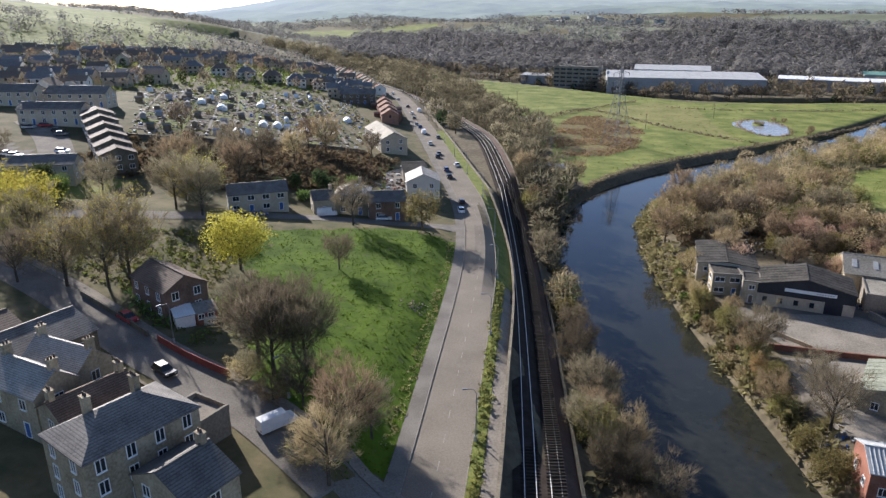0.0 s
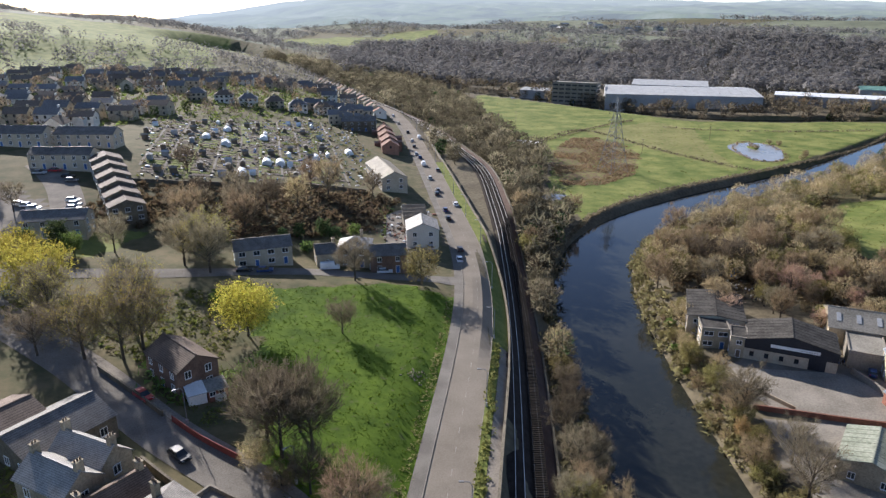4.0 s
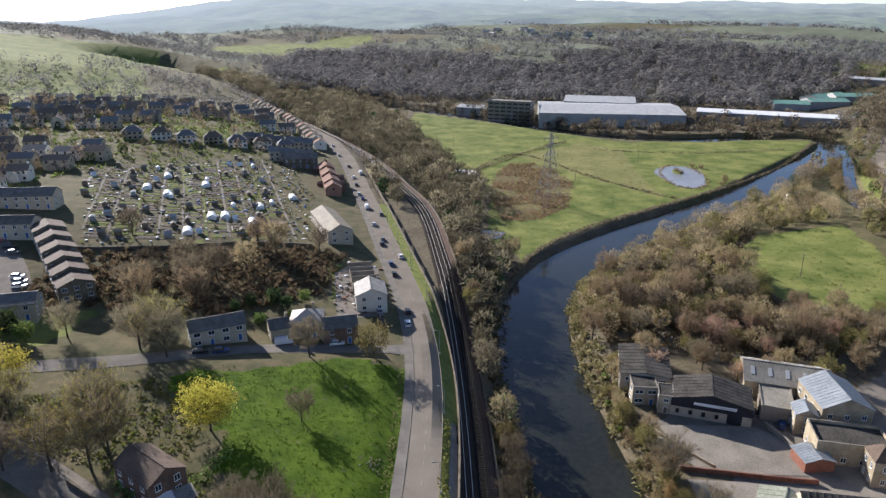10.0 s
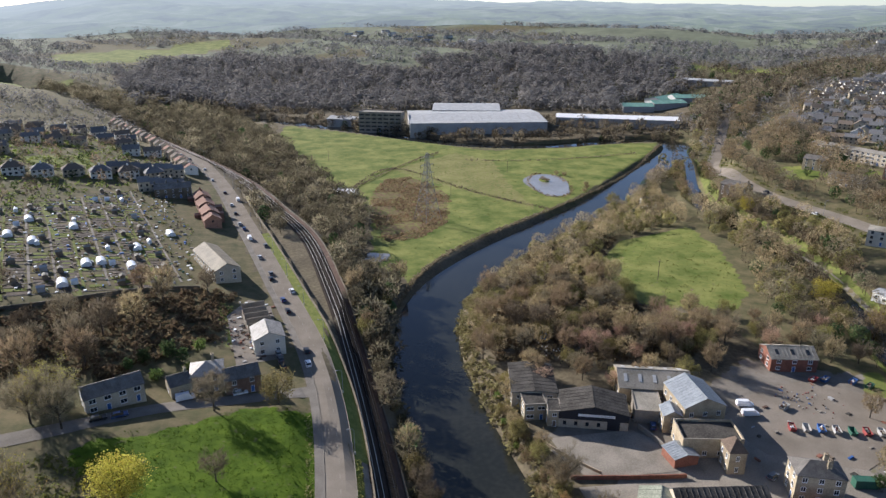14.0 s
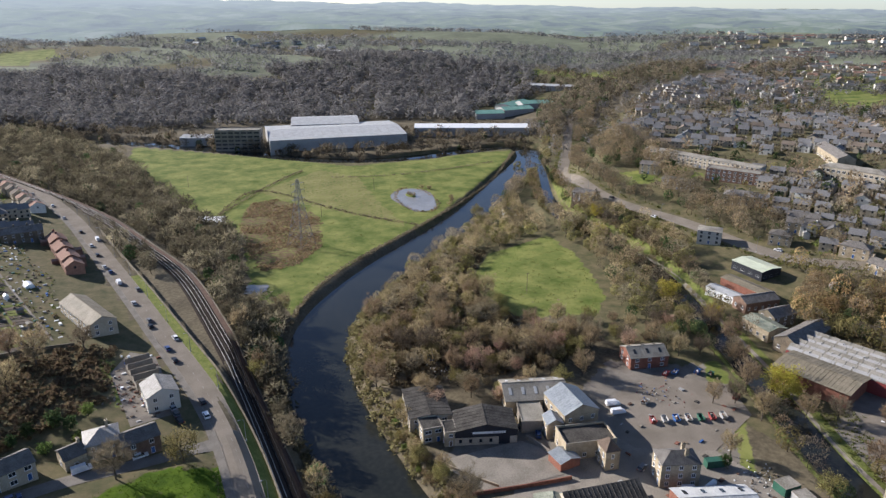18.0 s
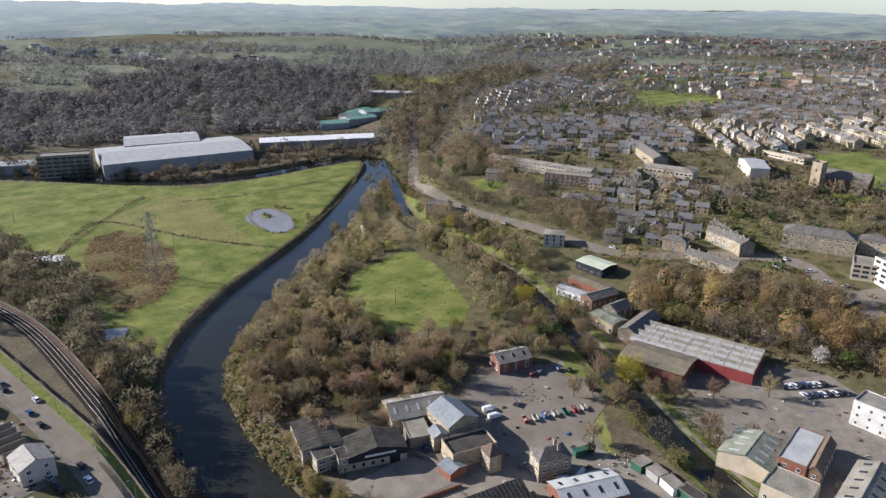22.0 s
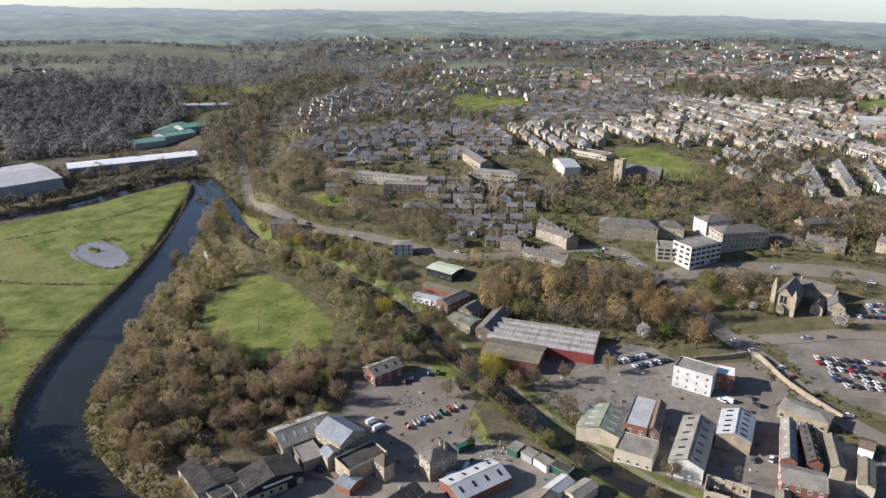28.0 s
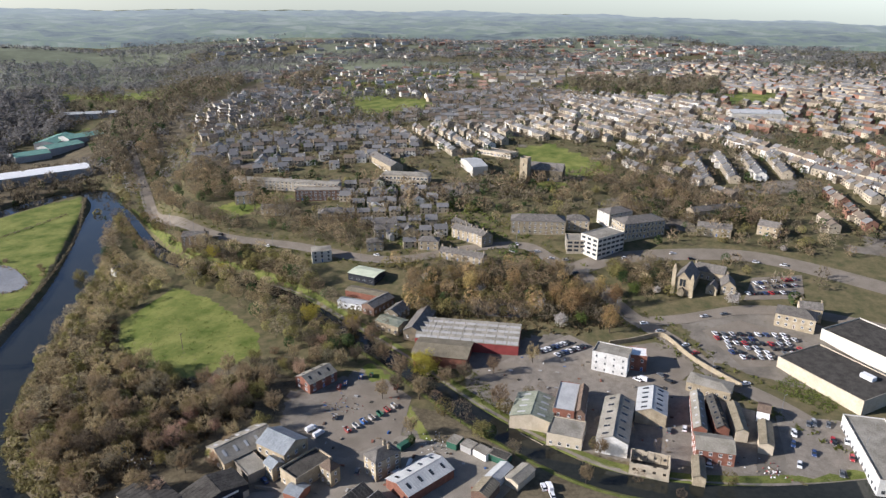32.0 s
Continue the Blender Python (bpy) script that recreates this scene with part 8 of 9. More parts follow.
def container(x, y, rot, m, label, long_=6.0, tall=2.6):
    ob = thing("container", label, "container", pose(x, y, h(x, y) + 0.1, 0, 0, rot))
    b = Build()
    b.box(-long_ / 2, -1.2, 0.1, long_ / 2, 1.2, tall, m)
    for k in range(int(long_ / 0.5)):
        for s in (-1.23, 1.23):
            u = -long_ / 2 + 0.25 + k * 0.5
            b.box(u, s - 0.03, 0.2, u + 0.22, s + 0.03, tall - 0.1, m)
    part("body", b, ob)
    d = Build()
    for s in (-0.6, 0.6):
        d.box(long_ / 2, s - 0.55, 0.2, long_ / 2 + 0.05, s + 0.55, tall - 0.1, m)
    part("door", d, ob)
    return ob


container(143, 103, -20, GREEN_PAINT, "green steel container beside the yard"), container(104, 128, -60, BRICK, "rusty red container in the works yard")
container(60 + 29, 207, 10, DARK_ROOF, "rusty open container among trees"), container(98, 208, 40, BLUE_PAINT, "blue container among trees")

# ---- pylon, poles and lamps ----
def strut(b, p, q, r, m):
    b.tube([p, q], [r, r], m, 4, False)


def pylon(x, y, tall, base):
    ob = thing("pylon", "lattice steel electricity pylon standing in the meadow", "pylon", pose(x, y, h(x, y), 0, 0, 25))
    at = lambda t: base * (1 - t) ** 1.3 + 0.55  # noqa: E731
    levels = [0, 0.16, 0.3, 0.43, 0.54, 0.64, 0.73, 0.82, 0.91, 1.0]
    for sx in (-1, 1):
        for sy in (-1, 1):
            legs = Build()
            for a, c in zip(levels, levels[1:]):
                strut(legs, (sx * at(a), sy * at(a), a * tall), (sx * at(c), sy * at(c), c * tall), 0.14, GALV)
            part("leg", legs, ob)
    br = Build()
    for a, c in zip(levels, levels[1:]):
        for k in range(4):
            (ax, ay), (bx, by) = [((-1, -1), (1, -1)), ((1, -1), (1, 1)), ((1, 1), (-1, 1)), ((-1, 1), (-1, -1))][k]
            strut(br, (ax * at(a), ay * at(a), a * tall), (bx * at(c), by * at(c), c * tall), 0.07, GALV)
            strut(br, (bx * at(a), by * at(a), a * tall), (ax * at(c), ay * at(c), c * tall), 0.07, GALV)
            strut(br, (ax * at(c), ay * at(c), c * tall), (bx * at(c), by * at(c), c * tall), 0.07, GALV)
    part("bracing", br, ob)
    for z in (0.70, 0.82, 0.93):
        arm = Build()
        for s in (-1, 1):
            for y_ in (-0.7, 0.7):
                strut(arm, (0, y_, z * tall), (s * 5.2, 0, z * tall + 0.2), 0.08, GALV)
                strut(arm, (0, y_, z * tall + 1.4), (s * 5.2, 0, z * tall + 0.2), 0.08, GALV)
        a = part("cross_arm", arm, ob)
        for s in (-1, 1):
            i = Build()
            i.tube([(s * 5.2, 0, z * tall + 0.2), (s * 5.2, 0, z * tall - 1.6)], [0.12, 0.12], DARK_ROOF, 6)
            part("insulator", i, a)
    return ob


pylon(97, 379, 42, 5.6)


def pole(name, label, x, y, tall, arms=True, m=TIMBER):
    ob = thing(name, label, "pole", pose(x, y, h(x, y)))
    b = Build()
    b.tube([(0, 0, -0.5), (0, 0, tall)], [0.16, 0.11], m, 8)
    part("shaft", b, ob)
    if arms:
        a = Build()
        a.box(-1.1, -0.06, tall - 0.6, 1.1, 0.06, tall - 0.45, m, bottom=True)
        part("cross_arm", a, ob)
    return ob


for x, y in ((173, 246), (128, 430), (60, 560), (190, 480)):
    pole("utility_pole", "slender timber power pole in a field", x, y, 10)


def street_lamp(x, y, rot, tall=8.0):
    ob = thing("street_lamp", "grey steel street lamp beside the road", "street lamp", pose(x, y, h(x, y) + 0.05, 0, 0, rot), None, "street lamps")
    b = Build()
    b.tube([(0, 0, -0.2), (0, 0, tall * 0.92), (0.35, 0, tall), (1.4, 0, tall + 0.12)], [0.1, 0.07, 0.06, 0.05], GALV, 6)
    part("column", b, ob)
    q = Build()
    q.box(1.2, -0.14, tall + 0.02, 1.9, 0.14, tall + 0.2, GALV, bottom=True)
    part("lantern", q, ob)
    c = Build()
    c.box(-0.18, -0.18, 0, 0.18, 0.18, 0.9, GREY_PAINT)
    part("base_box", c, ob)
    return ob


for y in range(78, 620, 32):
    street_lamp(float(kerb_x(y)) + 0.5, y, 180)
for x, y, rt in ((-43, 97, -130), (-74, 120, -130), (-22, 84, -130)):
    street_lamp(x, y, rt, 7)
for k in range(30, len(BEND) - 6, 7):
    x, y = BEND[k, :2]
    d = BEND[k + 1, :2] - BEND[k - 1, :2]
    d = d / np.hypot(*d)
    street_lamp(float(x + 5.2 * d[1]), float(y - 5.2 * d[0]), math.degrees(math.atan2(d[0], -d[1])), 9)

# ---- walls, fences ----
structure("wall_ramp", extrude_line(curve([(262, 42), (272, 28), (280, 16), (268, 2), (254, -14), (246, -26)], 3), 3.5, 0.6, -3.5, 2.6, STONE), "tall sandstone retaining wall below the road", "wall")
structure("wall_showroom", extrude_line(curve([(69, 128.6), (78.5, 125.8), (88, 123.0), (99.6, 120.0)], 2), 0, 0.4, -1.6, 1.3, BRICK), "red brick wall closing the yard", "wall")
structure("wall_yard", extrude_line(curve([(99.5, 144), (101, 136), (101.5, 128)], 2), 0, 0.5, -0.5, 1.6, CONCRETE), "pale concrete barrier wall", "wall")
structure("wall_bank", extrude_line(curve([(67, 150), (72, 138), (78, 128)], 2), 0, 0.35, -1.0, 1.0, STONE), "low stone wall above the river bank", "wall")
structure("wall_street", extrude_line(curve([(-64, 112.5), (-54, 105), (-47, 99.5)], 2), 1.2, 0.35, -0.4, 1.1, DARK_STONE), "dark garden wall along the street", "wall")
structure("fence_red", extrude_line(curve([(-45, 98), (-38, 93), (-31, 89)], 2), 1.0, 0.1, 0.0, 1.3, mat("red_fence", (0.20, 0.05, 0.04), (0.30, 0.08, 0.06), 0.5, 3, 0.8, 0.1)), "red-stained garden fence", "fence")
structure("wall_near", extrude_line(curve([(-46, 86), (-40, 81.5), (-34, 77.5)], 2), 0, 0.4, -0.4, 1.5, DARK_STONE), "stone wall with coping beside the houses", "wall")
structure("wall_allotment", extrude_line(curve([(-112, 228), (-80, 238), (-50, 252), (-30, 256)], 3), 0, 0.4, -0.6, 1.4, DARK_STONE), "old stone wall below the allotments", "wall")
structure("wall_towpath", extrude_line(TOW, 2.6, 0.4, -0.4, 1.2, BUFF), "stone wall beside the towpath", "wall")

# ---- allotments ----
PLOT = [(-108, 232), (-72, 250), (-32, 262), (-36, 335), (-60, 430), (-110, 372), (-144, 334)]
BED = mat("dug_soil", (0.055, 0.042, 0.030), (0.11, 0.085, 0.06), 0.4, 3.0, 0.95, 0.5, island=0.3)
beds, paths_ = Build(), Build()
r_ = random.Random(12)
sheds = []
ax, ay = np.array([math.cos(radians(14)), math.sin(radians(14))]), np.array([-math.sin(radians(14)), math.cos(radians(14))])
for i in range(-4, 12):
    for j in range(-2, 22):
        c = np.array([-130.0, 226.0]) + ax * (i * 8.6) + ay * (j * 10.5)
        if not inside(c[:1], c[1:], PLOT)[0]:
            continue
        for k in range(3):
            q = c + ay * (k * 3.1) + ax * r_.uniform(-0.5, 0.5)
            w, d = 3.1 + r_.uniform(-0.6, 0.5), 1.25
            z = h(*q) + 0.1
            ring = [q - ax * w - ay * d, q + ax * w - ay * d, q + ax * w + ay * d, q - ax * w + ay * d]
            if r_.random() < 0.75:
                beds.solid([(*p, h(*p) - 0.1) for p in ring], [(*p, h(*p) + 0.18) for p in ring], BED if r_.random() < 0.6 else TURF)
        if r_.random() < 0.55:
            sheds.append((c + ax * r_.uniform(-3, 3) + ay * r_.uniform(-2, 6), r_.choice((0, 0, 0, 0, 1, 2))))
        ring = [c - ax * 4.2 - ay * 1.9, c + ax * 4.2 - ay * 1.9, c + ax * 4.2 - ay * 1.5, c - ax * 4.2 - ay * 1.5]
        paths_.solid([(*p, h(*p) - 0.1) for p in ring], [(*p, h(*p) + 0.14) for p in ring], PAVING)
thing("allotment_beds", "dug and grassy allotment beds", "garden beds", None, beds, "", "stuff")
for i in range(-3, 13):
    run = [np.array([-134.4, 226.0]) + ax * (i * 8.6) + ay * v for v in np.arange(-20, 235, 4.0)]
    run = [q for q in run if inside(q[:1], q[1:], PLOT)[0]]
    for q0, q1 in zip(run, run[1:]):
        ring = [q0 - ax * 0.45, q0 + ax * 0.45, q1 + ax * 0.45, q1 - ax * 0.45]
        paths_.solid([(*p, h(*p) - 0.1) for p in ring], [(*p, h(*p) + 0.15) for p in ring], CONCRETE if i % 3 == 0 else PAVING if i % 3 == 1 else TURF)
thing("allotment_paths", "narrow paths between allotments", "paths", None, paths_, "", "stuff")
FILM = mat("polythene", (0.62, 0.64, 0.64), (0.78, 0.80, 0.80), 0.5, 3, 0.35, 0.0, spec=0.5)


def garden_shed(kind, m):
    if kind == 1:
        ob = thing("greenhouse", "small glazed allotment greenhouse", "greenhouse", m, None, "greenhouses")
        b = Build()
        b.box(-1.2, -0.9, 0, 1.2, 0.9, 1.5, FILM)
        part("glazing", b, ob)
        q = Build()
        for s in (-1, 1):
            p = [(-1.25, s * 0.95, 1.5), (1.25, s * 0.95, 1.5), (1.25, 0, 2.2), (-1.25, 0, 2.2)]
            roof_slab(q, p if s < 0 else p[::-1], FILM, 0.05)
        part("roof", q, ob)
    elif kind == 3:
        ob = thing("polytunnel", "white polythene tunnel on an allotment", "polytunnel", m, None, "polytunnels")
        b = Build()
        arc = [(math.cos(a) * 2.0, math.sin(a) * 2.1) for a in np.linspace(0, math.pi, 11)]
        b.solid([(-3, y, z) for y, z in arc], [(3, y, z) for y, z in arc], FILM, FILM, True)
        part("cover", b, ob)
        q = Build()
        q.box(3.0, -0.5, 0, 3.06, 0.5, 1.8, TIMBER)
        part("door", q, ob)
    else:
        ob = thing("garden_shed", "weathered timber allotment shed", "shed", m, None, "allotment sheds")
        b = Build()
        b.box(-1.3, -0.95, -0.3, 1.3, 0.95, 1.8, TIMBER if kind == 0 else GREY_PAINT)
        part("body", b, ob)
        q = Build()
        for s in (-1, 1):
            p = [(-1.45, s * 1.1, 1.75), (1.45, s * 1.1, 1.75), (1.45, 0, 2.35), (-1.45, 0, 2.35)]
            roof_slab(q, p if s < 0 else p[::-1], FIBRE_ROOF if kind == 0 else PALE_ROOF, 0.06)
        part("roof", q, ob)
        d = Build()
        d.box(1.3, -0.4, 0, 1.34, 0.4, 1.7, BROWN_TILE)
        part("door", d, ob)
    return ob


made = {}
for n_, (c, kind) in enumerate(sheds):
    m_ = pose(float(c[0]), float(c[1]), h(*c) + 0.1, 0, 0, 14 + 90 * (n_ % 2))
    made[kind] = copy_thing(made[kind], m_) if kind in made else garden_shed(kind, m_)
for x, y in ((-74, 279), (-69, 282), (-57, 278), (-58, 303), (-78, 256), (-99, 305), (-110, 312), (-108, 338), (-46, 327), (-88, 330)):
    made[3] = copy_thing(made[3], pose(x, y, h(x, y), 0, 0, 104)) if 3 in made else garden_shed(3, pose(x, y, h(x, y), 0, 0, 104))
structure("allotment_track", ribbon(curve([(-71, 246), (-90, 308), (-110, 372)], 4), -1.5, 1.5, TURF, 0.16, 1), "grassy track through the allotments", "path")

# ---- ponds ----
def pond(pts, z, label):
    b = Build()
    b.face([(x, y, z) for x, y in pts], POND)
    return structure("pond", b, label, "pond")


pond([(206 + 16 * math.cos(a) * (1 + 0.15 * math.sin(3 * a)) + 7 * math.sin(a), 438 + 35 * math.sin(a) * (1 + 0.1 * math.cos(2 * a))) for a in np.linspace(0, 2 * math.pi, 40)[:-1]], -14.95, "pale pond in the meadow")
pond([(54 + 6.5 * math.cos(a) * (1 + 0.2 * math.sin(4 * a)), 322 + 7 * math.sin(a) * (1 + 0.2 * math.cos(3 * a))) for a in np.linspace(0, 2 * math.pi, 24)[:-1]], -14.9, "small bright pool beside the wood")

# ---- the showroom's front ----
def front(x, y, rot, base):
    """Black cladding over a pale stone wall, sign board, windows and an open bay."""
    ob = thing("facade", "black clad gable front with a long white sign", "facade", pose(x, y, base, 0, 0, rot))
    b = Build()
    W_ = 10.5
    b.face([(-W_, -0.06, 3.0), (W_, -0.06, 3.0), (W_, -0.06, 5.3), (0, -0.06, 7.7), (-W_, -0.06, 5.3)], BLACK_PAINT)
    b.face([(4.2, -0.05, 0), (8.0, -0.05, 0), (8.0, -0.05, 3.0), (4.2, -0.05, 3.0)], BLACK_PAINT)
    part("cladding", b, ob)
    s = Build()
    s.box(-4.6, -0.25, 4.35, 6.4, -0.1, 5.15, WHITE, bottom=True)
    sign = part("sign_board", s, ob, "long white sign board")
    t = Build()
    for k in range(7):
        t.box(2.2 + k * 0.55, -0.27, 4.6, 2.2 + k * 0.55 + 0.36, -0.255, 4.86, GREY_PAINT, bottom=True)
    part("lettering", t, sign, "grey bars of unreadable lettering")
    for k in range(4):
        part("window", window_mesh(0.8, 1.0, BLACK_PAINT), ob, "", pose(-8.6 + k * 3.4, -0.06, 1.2))
    v = Build()
    v.box(-10.7, -0.2, 5.25, -10.4, 0.0, 5.45, WHITE)
    part("trim", v, ob)
    return ob


c_, s_ = math.cos(radians(-24.2)), math.sin(radians(-24.2))
front(88.5 + 6.15 * s_, 153.4 - 6.15 * c_, -24.2, h(88.5, 153.4))

# ---- a building site beside the road ----
def site(x, y, rot):
    ob = thing("house_shell", "row of unroofed concrete block houses on a building site", "building site", pose(x, y, h(x, y), 0, 0, rot))
    for k in range(5):
        w = Build()
        w.box(-4.2, k * 4.6, -0.5, 4.2, k * 4.6 + 0.25, 4.8, CONCRETE)
        part("cross_wall", w, ob)
    for s in (-4.2, 3.95):
        w = Build()
        w.box(s, 0.25, -0.5, s + 0.25, 18.4, 2.6, CONCRETE)
        part("side_wall", w, ob)
    f = Build()
    f.box(-3.95, 0.25, 2.4, 3.95, 18.4, 2.6, PAVING)
    part("floor_slab", f, ob)
    return ob


site(-8.5, 214, 6)
structure("site_ground", slab([(-17, 192), (-2, 196), (-4, 240), (-12, 246), (-20, 230)], PAVING, 0.07), "rubble-strewn site ground", "yard")


def heap(name, label, category, x, y, n_, spread, mats_, seed, low=0.1, high=0.5):
    b, r = Build(), random.Random(seed)
    for _ in range(n_):
        a, c, s = r.gauss(0, spread), r.gauss(0, spread), r.uniform(low, high)
        z = h(x + a, y + c) + max(0, (1.2 - math.hypot(a, c) / spread * 0.5)) * r.uniform(0, high)
        q = [(a + s * r.uniform(0.5, 1) * math.cos(w), c + s * r.uniform(0.5, 1) * math.sin(w)) for w in (0.3, 1.7, 3.4, 4.9)]
        b.solid([(x + u, y + v, z - 0.2) for u, v in q], [(x + u * 0.98, y + v * 0.98, z + s * r.uniform(0.4, 0.9)) for u, v in q], r.choice(mats_))
    return thing(name, label, category, None, b, "", "stuff")


heap("rubble_heap", "pile of pale stone rubble on the grass", "rubble", -5.2, 119, 60, 1.3, [STONE, CONCRETE], 1, 0.06, 0.22)
heap("scrap_heap", "heap of tyres and scrap under trees", "scrap", 96, 196, 160, 4.5, [TYRE, DARK_ROOF, GREY_PAINT, RUST], 2)
heap("scrap_heap", "green heap of netting and tyres", "scrap", 128, 204, 120, 4.0, [GREEN_PAINT, TYRE, TYRE], 3)
heap("tyre_heap", "long bank of dumped tyres and green netting", "scrap", 150, 203, 160, 5.0, [TYRE, TYRE, GREEN_PAINT], 4)
heap("timber_heap", "stack of old pallets and timber", "timber", 188, 70, 90, 3.0, [TIMBER, TIMBER, BROWN_TILE], 5)
heap("site_rubble", "building rubble and pallets", "rubble", -13, 214, 140, 5.0, [CONCRETE, TIMBER, BRICK], 6)
heap("yard_clutter", "clutter of machinery and parts in the yard", "machinery", 160, 142, 60, 5.0, [GREY_PAINT, RUST, RED_PAINT, BLUE_PAINT], 7)
heap("yard_clutter", "clutter beside the canal sheds", "scrap", 152, 92, 90, 4.0, [GREY_PAINT, WHITE, TIMBER, DARK_ROOF], 8)
heap("yard_clutter", "debris and pallets by the towpath", "scrap", 184, -36, 60, 3.5, [WHITE, TIMBER, RED_PAINT], 9)
hedge("pond_reeds", [(207 + 15 * math.cos(a) + 7 * math.sin(a), 438 + 34 * math.sin(a)) for a in np.linspace(0, 6.0, 24)], 2.0, 0.8, TWIG_BROWN, "brown reeds fringing the pond", 81, 1.4, 0.3)
isle = Build()
isle.solid([(208 + 4 * math.cos(a), 450 + 7 * math.sin(a), -15.4) for a in np.linspace(0, 6.283, 13)[:-1]], [(208 + 2.6 * math.cos(a), 450 + 5.4 * math.sin(a), -14.4) for a in np.linspace(0, 6.283, 13)[:-1]], TURF)
structure("pond_island", isle, "small grassy island in the pond", "island")
for x, y in ((208, 452), (209, 447), (226, 466), (230, 460), (222, 412), (228, 420), (232, 428)):
    tree("shrub", x, y, 0.7)

# ---- the burnt-out works and small yard things ----
def burnt_shell(x, y, rot, w, d, tall):
    """Walls with open windows, charred beams left across the top."""
    ob = thing("burnt_works", "roofless burnt-out buff brick works with charred beams", "ruin", pose(x, y, h(x, y), 0, 0, rot))
    for ang, length, off in ((0, w, d / 2), (180, w, d / 2), (90, d, w / 2), (-90, d, w / 2)):
        b = Build()
        n = max(2, int(length / 3.4))
        cut = [-length / 2] + [q for k in range(n) for q in ((k - (n - 1) / 2) * length / n - 0.6, (k - (n - 1) / 2) * length / n + 0.6)] + [length / 2]
        for k in range(0, len(cut), 2):
            b.box(cut[k], -off, -0.8, cut[k + 1], -off + 0.35, tall, BUFF)
        for k in range(1, len(cut) - 1, 2):
            b.box(cut[k], -off, -0.8, cut[k + 1], -off + 0.35, 1.6, BUFF)
            b.box(cut[k], -off, 2.9, cut[k + 1], -off + 0.35, tall - 0.3 * (k % 3), BUFF)
        part("wall", b, ob, "", pose(0, 0, 0, 0, 0, ang))
    for k in range(6):
        q = Build()
        u = -w / 2 + 1.2 + k * (w - 2.4) / 5
        q.tube([(u, -d / 2 + 0.3, tall - 0.2 - 0.6 * (k % 2)), (u + 0.3, d / 2 - 0.3, tall - 0.2 - 1.4 * (k % 3 == 1))], [0.13, 0.13], DARK_ROOF, 4)
        part("charred_beam", q, ob)
    f = Build()
    f.box(-w / 2 + 0.4, -d / 2 + 0.4, -0.4, w / 2 - 0.4, d / 2 - 0.4, 0.15, DARK_ROOF)
    part("floor", f, ob)
    return ob


burnt_shell(167.5, 8.8, -86, 15, 9.5, 5.0)
for k, (x, y) in enumerate(((275, 128), (277, 124), (279, 119), (281, 114), (270, 104), (271, 99), (274, 91), (277, 96))):
    car(x, y, 30, (5, 2, 2, 1, 2, 3, 2, 0)[k], False, "cars behind the factory", 0.06)
for x, y, rot, c in ((346, 120, 70, 1), (357, 121, 80, 0), (372, 8, -68, 2), (380, -30, -90, 0), (381, -46, 92, 0), (345, 84, 125, 1), (360, 48, -60, 0), (366, 38, -60, 2), (300, 285, 88, 0), (305, 330, 85, 2), (312, 205, 100, 0)):
    car(x, y, rot, c, False, "", 0.1)
for x, y, rot, lab in ((133, 96, 10, "white tank trailer beside the green container"), (129, 90, 30, "white box trailer in the yard")):
    ob = thing("trailer", lab, "trailer", pose(x, y, h(x, y) + 0.1, 0, 0, rot))
    b = Build()
    b.tube([(-2.4, 0, 1.5), (2.4, 0, 1.5)], [0.85, 0.85], WHITE, 12)
    part("tank", b, ob)
    for s in (-1.4, 1.4):
        part("wheel", WHEEL, ob, "", pose(s, -0.8, 0.32)), part("wheel", WHEEL, ob, "", pose(s, 0.8, 0.32))
    q = Build()
    q.box(-2.4, -0.7, 0.5, 2.4, 0.7, 0.7, GALV, bottom=True)
    part("chassis", q, ob)
heap("bank_litter", "blue and white litter dumped on the bank", "litter", 66.5, 97, 40, 1.3, [BLUE_PAINT, WHITE, GREY_PAINT], 11, 0.1, 0.35)
heap("yard_clutter", "pallets and drums beside the works", "scrap", 100, 150, 40, 1.6, [TIMBER, BLUE_PAINT, GREY_PAINT, RUST], 12, 0.15, 0.5)

# ---- allotment clutter ----
def clutter(name, poly, gap, seed, mats_, label, low, high):
    """Many small boxes, boards and drums lying about, in one object."""
    g_ = np.random.default_rng(seed)
    p = np.array(scatter(poly, gap, seed))
    z = height(p[:, 0], p[:, 1])
    b = Build()
    for (x, y), z0 in zip(p, z):
        w, d, t = g_.uniform(low, high), g_.uniform(low, high) * 0.6, g_.uniform(0.15, 0.7)
        a = 0.24 + g_.choice((0, 1.57)) + g_.normal() * 0.1
        c, s = math.cos(a), math.sin(a)
        q = [(x + u * c - v * s, y + u * s + v * c) for u, v in ((-w, -d), (w, -d), (w, d), (-w, d))]
        b.solid([(*k, z0 - 0.2) for k in q], [(*k, z0 + t) for k in q], mats_[int(g_.integers(0, len(mats_)))])
    return thing(name, label, "garden clutter", None, b, "", "stuff")


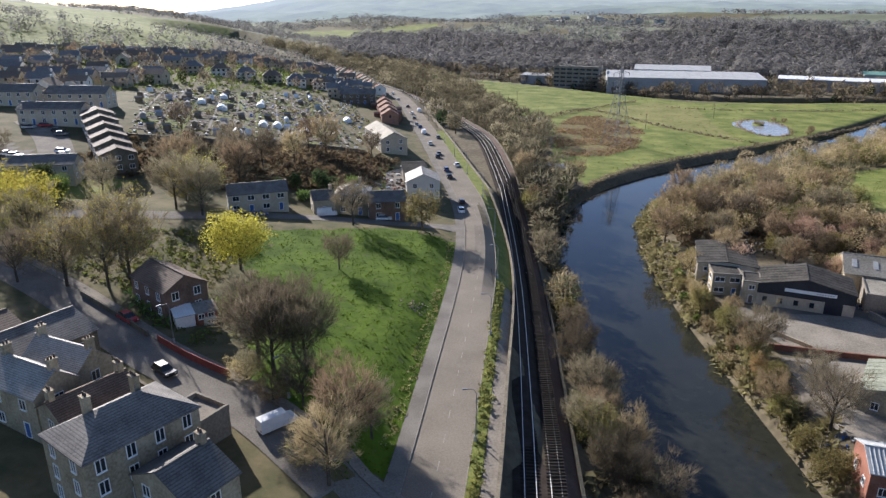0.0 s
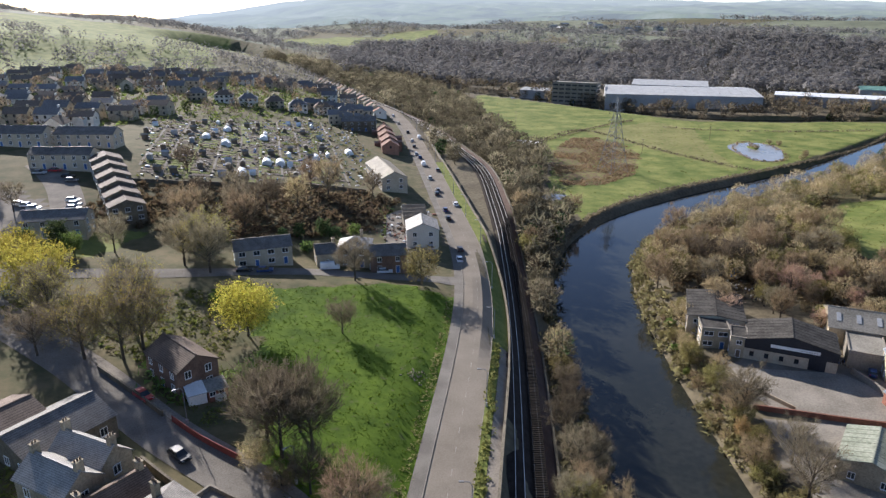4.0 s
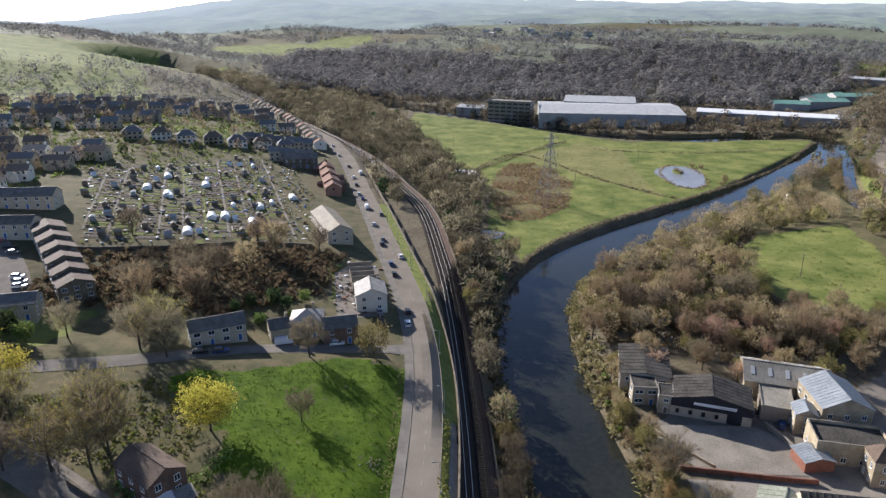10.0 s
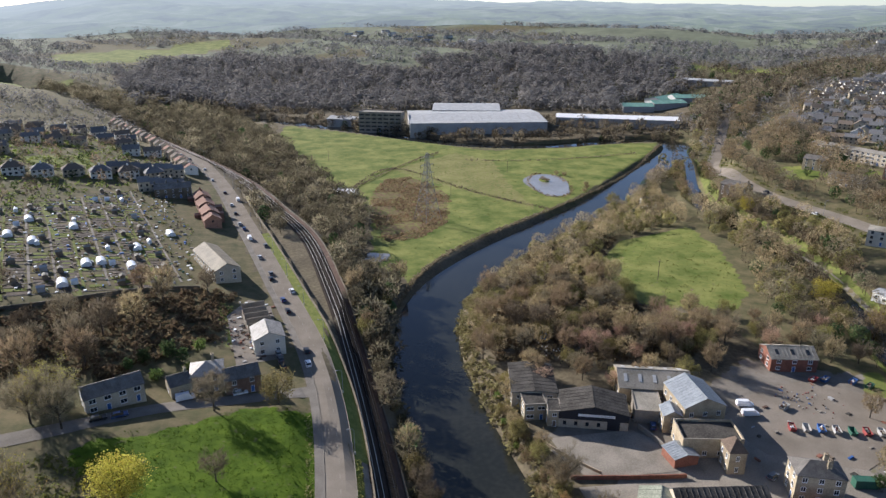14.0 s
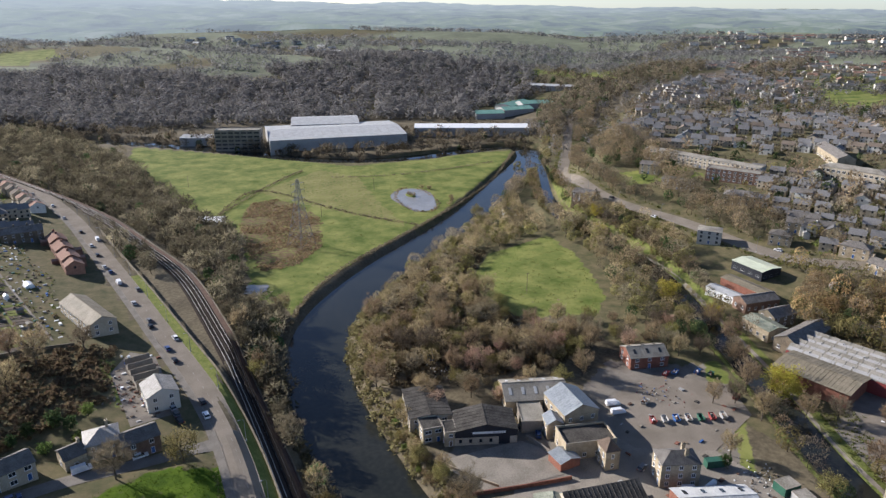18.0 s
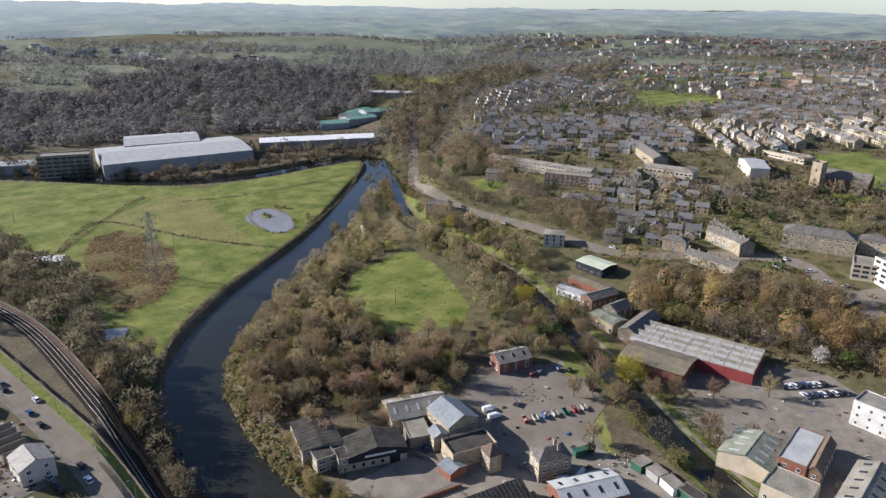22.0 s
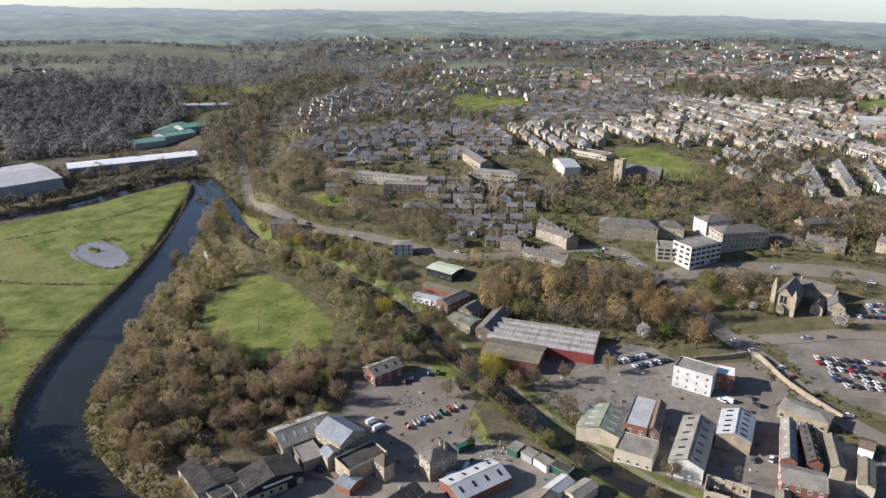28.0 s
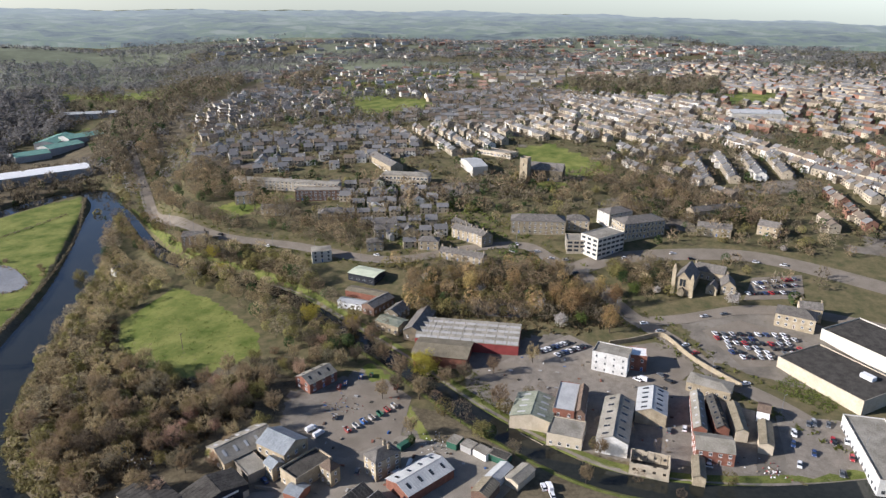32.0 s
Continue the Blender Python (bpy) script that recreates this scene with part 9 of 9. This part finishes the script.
clutter("allotment_clutter", PLOT, 4.0, 90, [TIMBER, TIMBER, GREY_PAINT, WHITE, BLUE_PAINT, DARK_ROOF, TIMBER, GREEN_PAINT, CONCRETE], "boards, boxes, water butts and cold frames on the plots", 0.25, 0.9)
OFF_TRACK = lambda x, y: far_from(x, y, curve([(-71, 246), (-90, 308), (-110, 372)], 4)) > 2.6  # noqa: E731
thicket("allotment_growth", scatter(PLOT, 6.0, 91, OFF_TRACK), ROUGH, "weeds, canes and fruit bushes on the plots", 1.4, 0.5, 16, 0.28)
thicket("allotment_brush", scatter(PLOT, 9.0, 92, OFF_TRACK), BRAMBLE, "bare currant bushes and brush on the plots", 1.2, 1.5, 22, 0.32)


# ---- the lean-to of the brick house ----
def lean_to(x, y, rot):
    """A white-framed lean-to with a clear roof and a red box beside it."""
    ob = thing("lean_to", "white-framed lean-to with a glazed roof behind a house", "extension", pose(x, y, h(x, y), 0, 0, rot))
    for name, m_, box in (("side_wall", WHITE, (-3.2, -1.6, -0.4, -0.1, 1.6, 2.1)), ("box_wall", BRICK, (0.1, -1.7, -0.4, 3.6, 1.7, 2.0)), ("base", CREAM, (1.2, -2.1, -0.4, 3.2, -1.71, 1.2))):
        b = Build()
        b.box(*box, m_)
        part(name, b, ob)
    r = Build()
    roof_slab(r, [(-3.4, -1.9, 2.2), (0.0, -1.9, 2.2), (0.0, 1.8, 2.9), (-3.4, 1.8, 2.9)], GLAZED_ROOF, 0.08)
    ribs(r, (-3.4, -1.9, 2.2), (0.0, -1.9, 2.2), (-3.4, 1.8, 2.9), (0.0, 1.8, 2.9), 0.7, WHITE, 0.05)
    part("glazed_roof", r, ob)
    q = Build()
    roof_slab(q, [(0.05, -1.9, 2.1), (3.8, -1.9, 2.1), (3.8, 1.8, 2.8), (0.05, 1.8, 2.8)], FIBRE_ROOF, 0.08)
    part("sheet_roof", q, ob)
    for u in (0.9, 2.5):
        part("window", window_mesh(0.9, 0.8, WHITE), ob, "", pose(u, -1.7, 1.05))
    return ob


lean_to(-42.5, 105.0, 32)
thicket("house_garden", scatter([(-50, 104), (-40, 97), (-34, 101), (-38, 112), (-46, 116)], 1.8, 96), ROUGH, "overgrown garden round the brick house", 1.3, 0.9, 20, 0.24)
thicket("road_banks", [(float(BEND[k, 0] + s_ * rng.uniform(7, 12)), float(BEND[k, 1] + rng.uniform(-3, 3))) for k in range(18, len(BEND) - 14) for s_ in (-1, -1, 1)], ROUGH, "rough green banks beside the curving road", 2.0, 1.2, 14, 0.5)

JUNK = [TIMBER, GREY_PAINT, RUST, WHITE, BLUE_PAINT, CONCRETE, DARK_ROOF, BRICK]
clutter("yard_litter", [(128, 138), (150, 150), (170, 150), (186, 134), (176, 118), (150, 110), (130, 124)], 9.5, 101, JUNK, "scattered pallets, drums and scrap in the skip yard", 0.3, 1.0)
clutter("yard_litter", [(99, 121), (104, 132), (124, 138), (127, 121), (148, 108), (152, 72), (140, 58), (120, 64), (96, 94)], 9.0, 102, JUNK, "pallets and materials stacked about the works yard", 0.3, 1.1)
clutter("yard_litter", [(182, 70), (212, 92), (236, 78), (258, 62), (246, 36), (230, 12), (224, -28), (182, -28), (174, 14)], 9.0, 103, JUNK, "crates and materials about the estate yards", 0.3, 1.0)
clutter("yard_litter", [(-8, 192), (-2, 240), (-14, 246), (-22, 225), (-18, 195)], 3.5, 104, JUNK, "blocks and pallets on the building site", 0.25, 0.8)
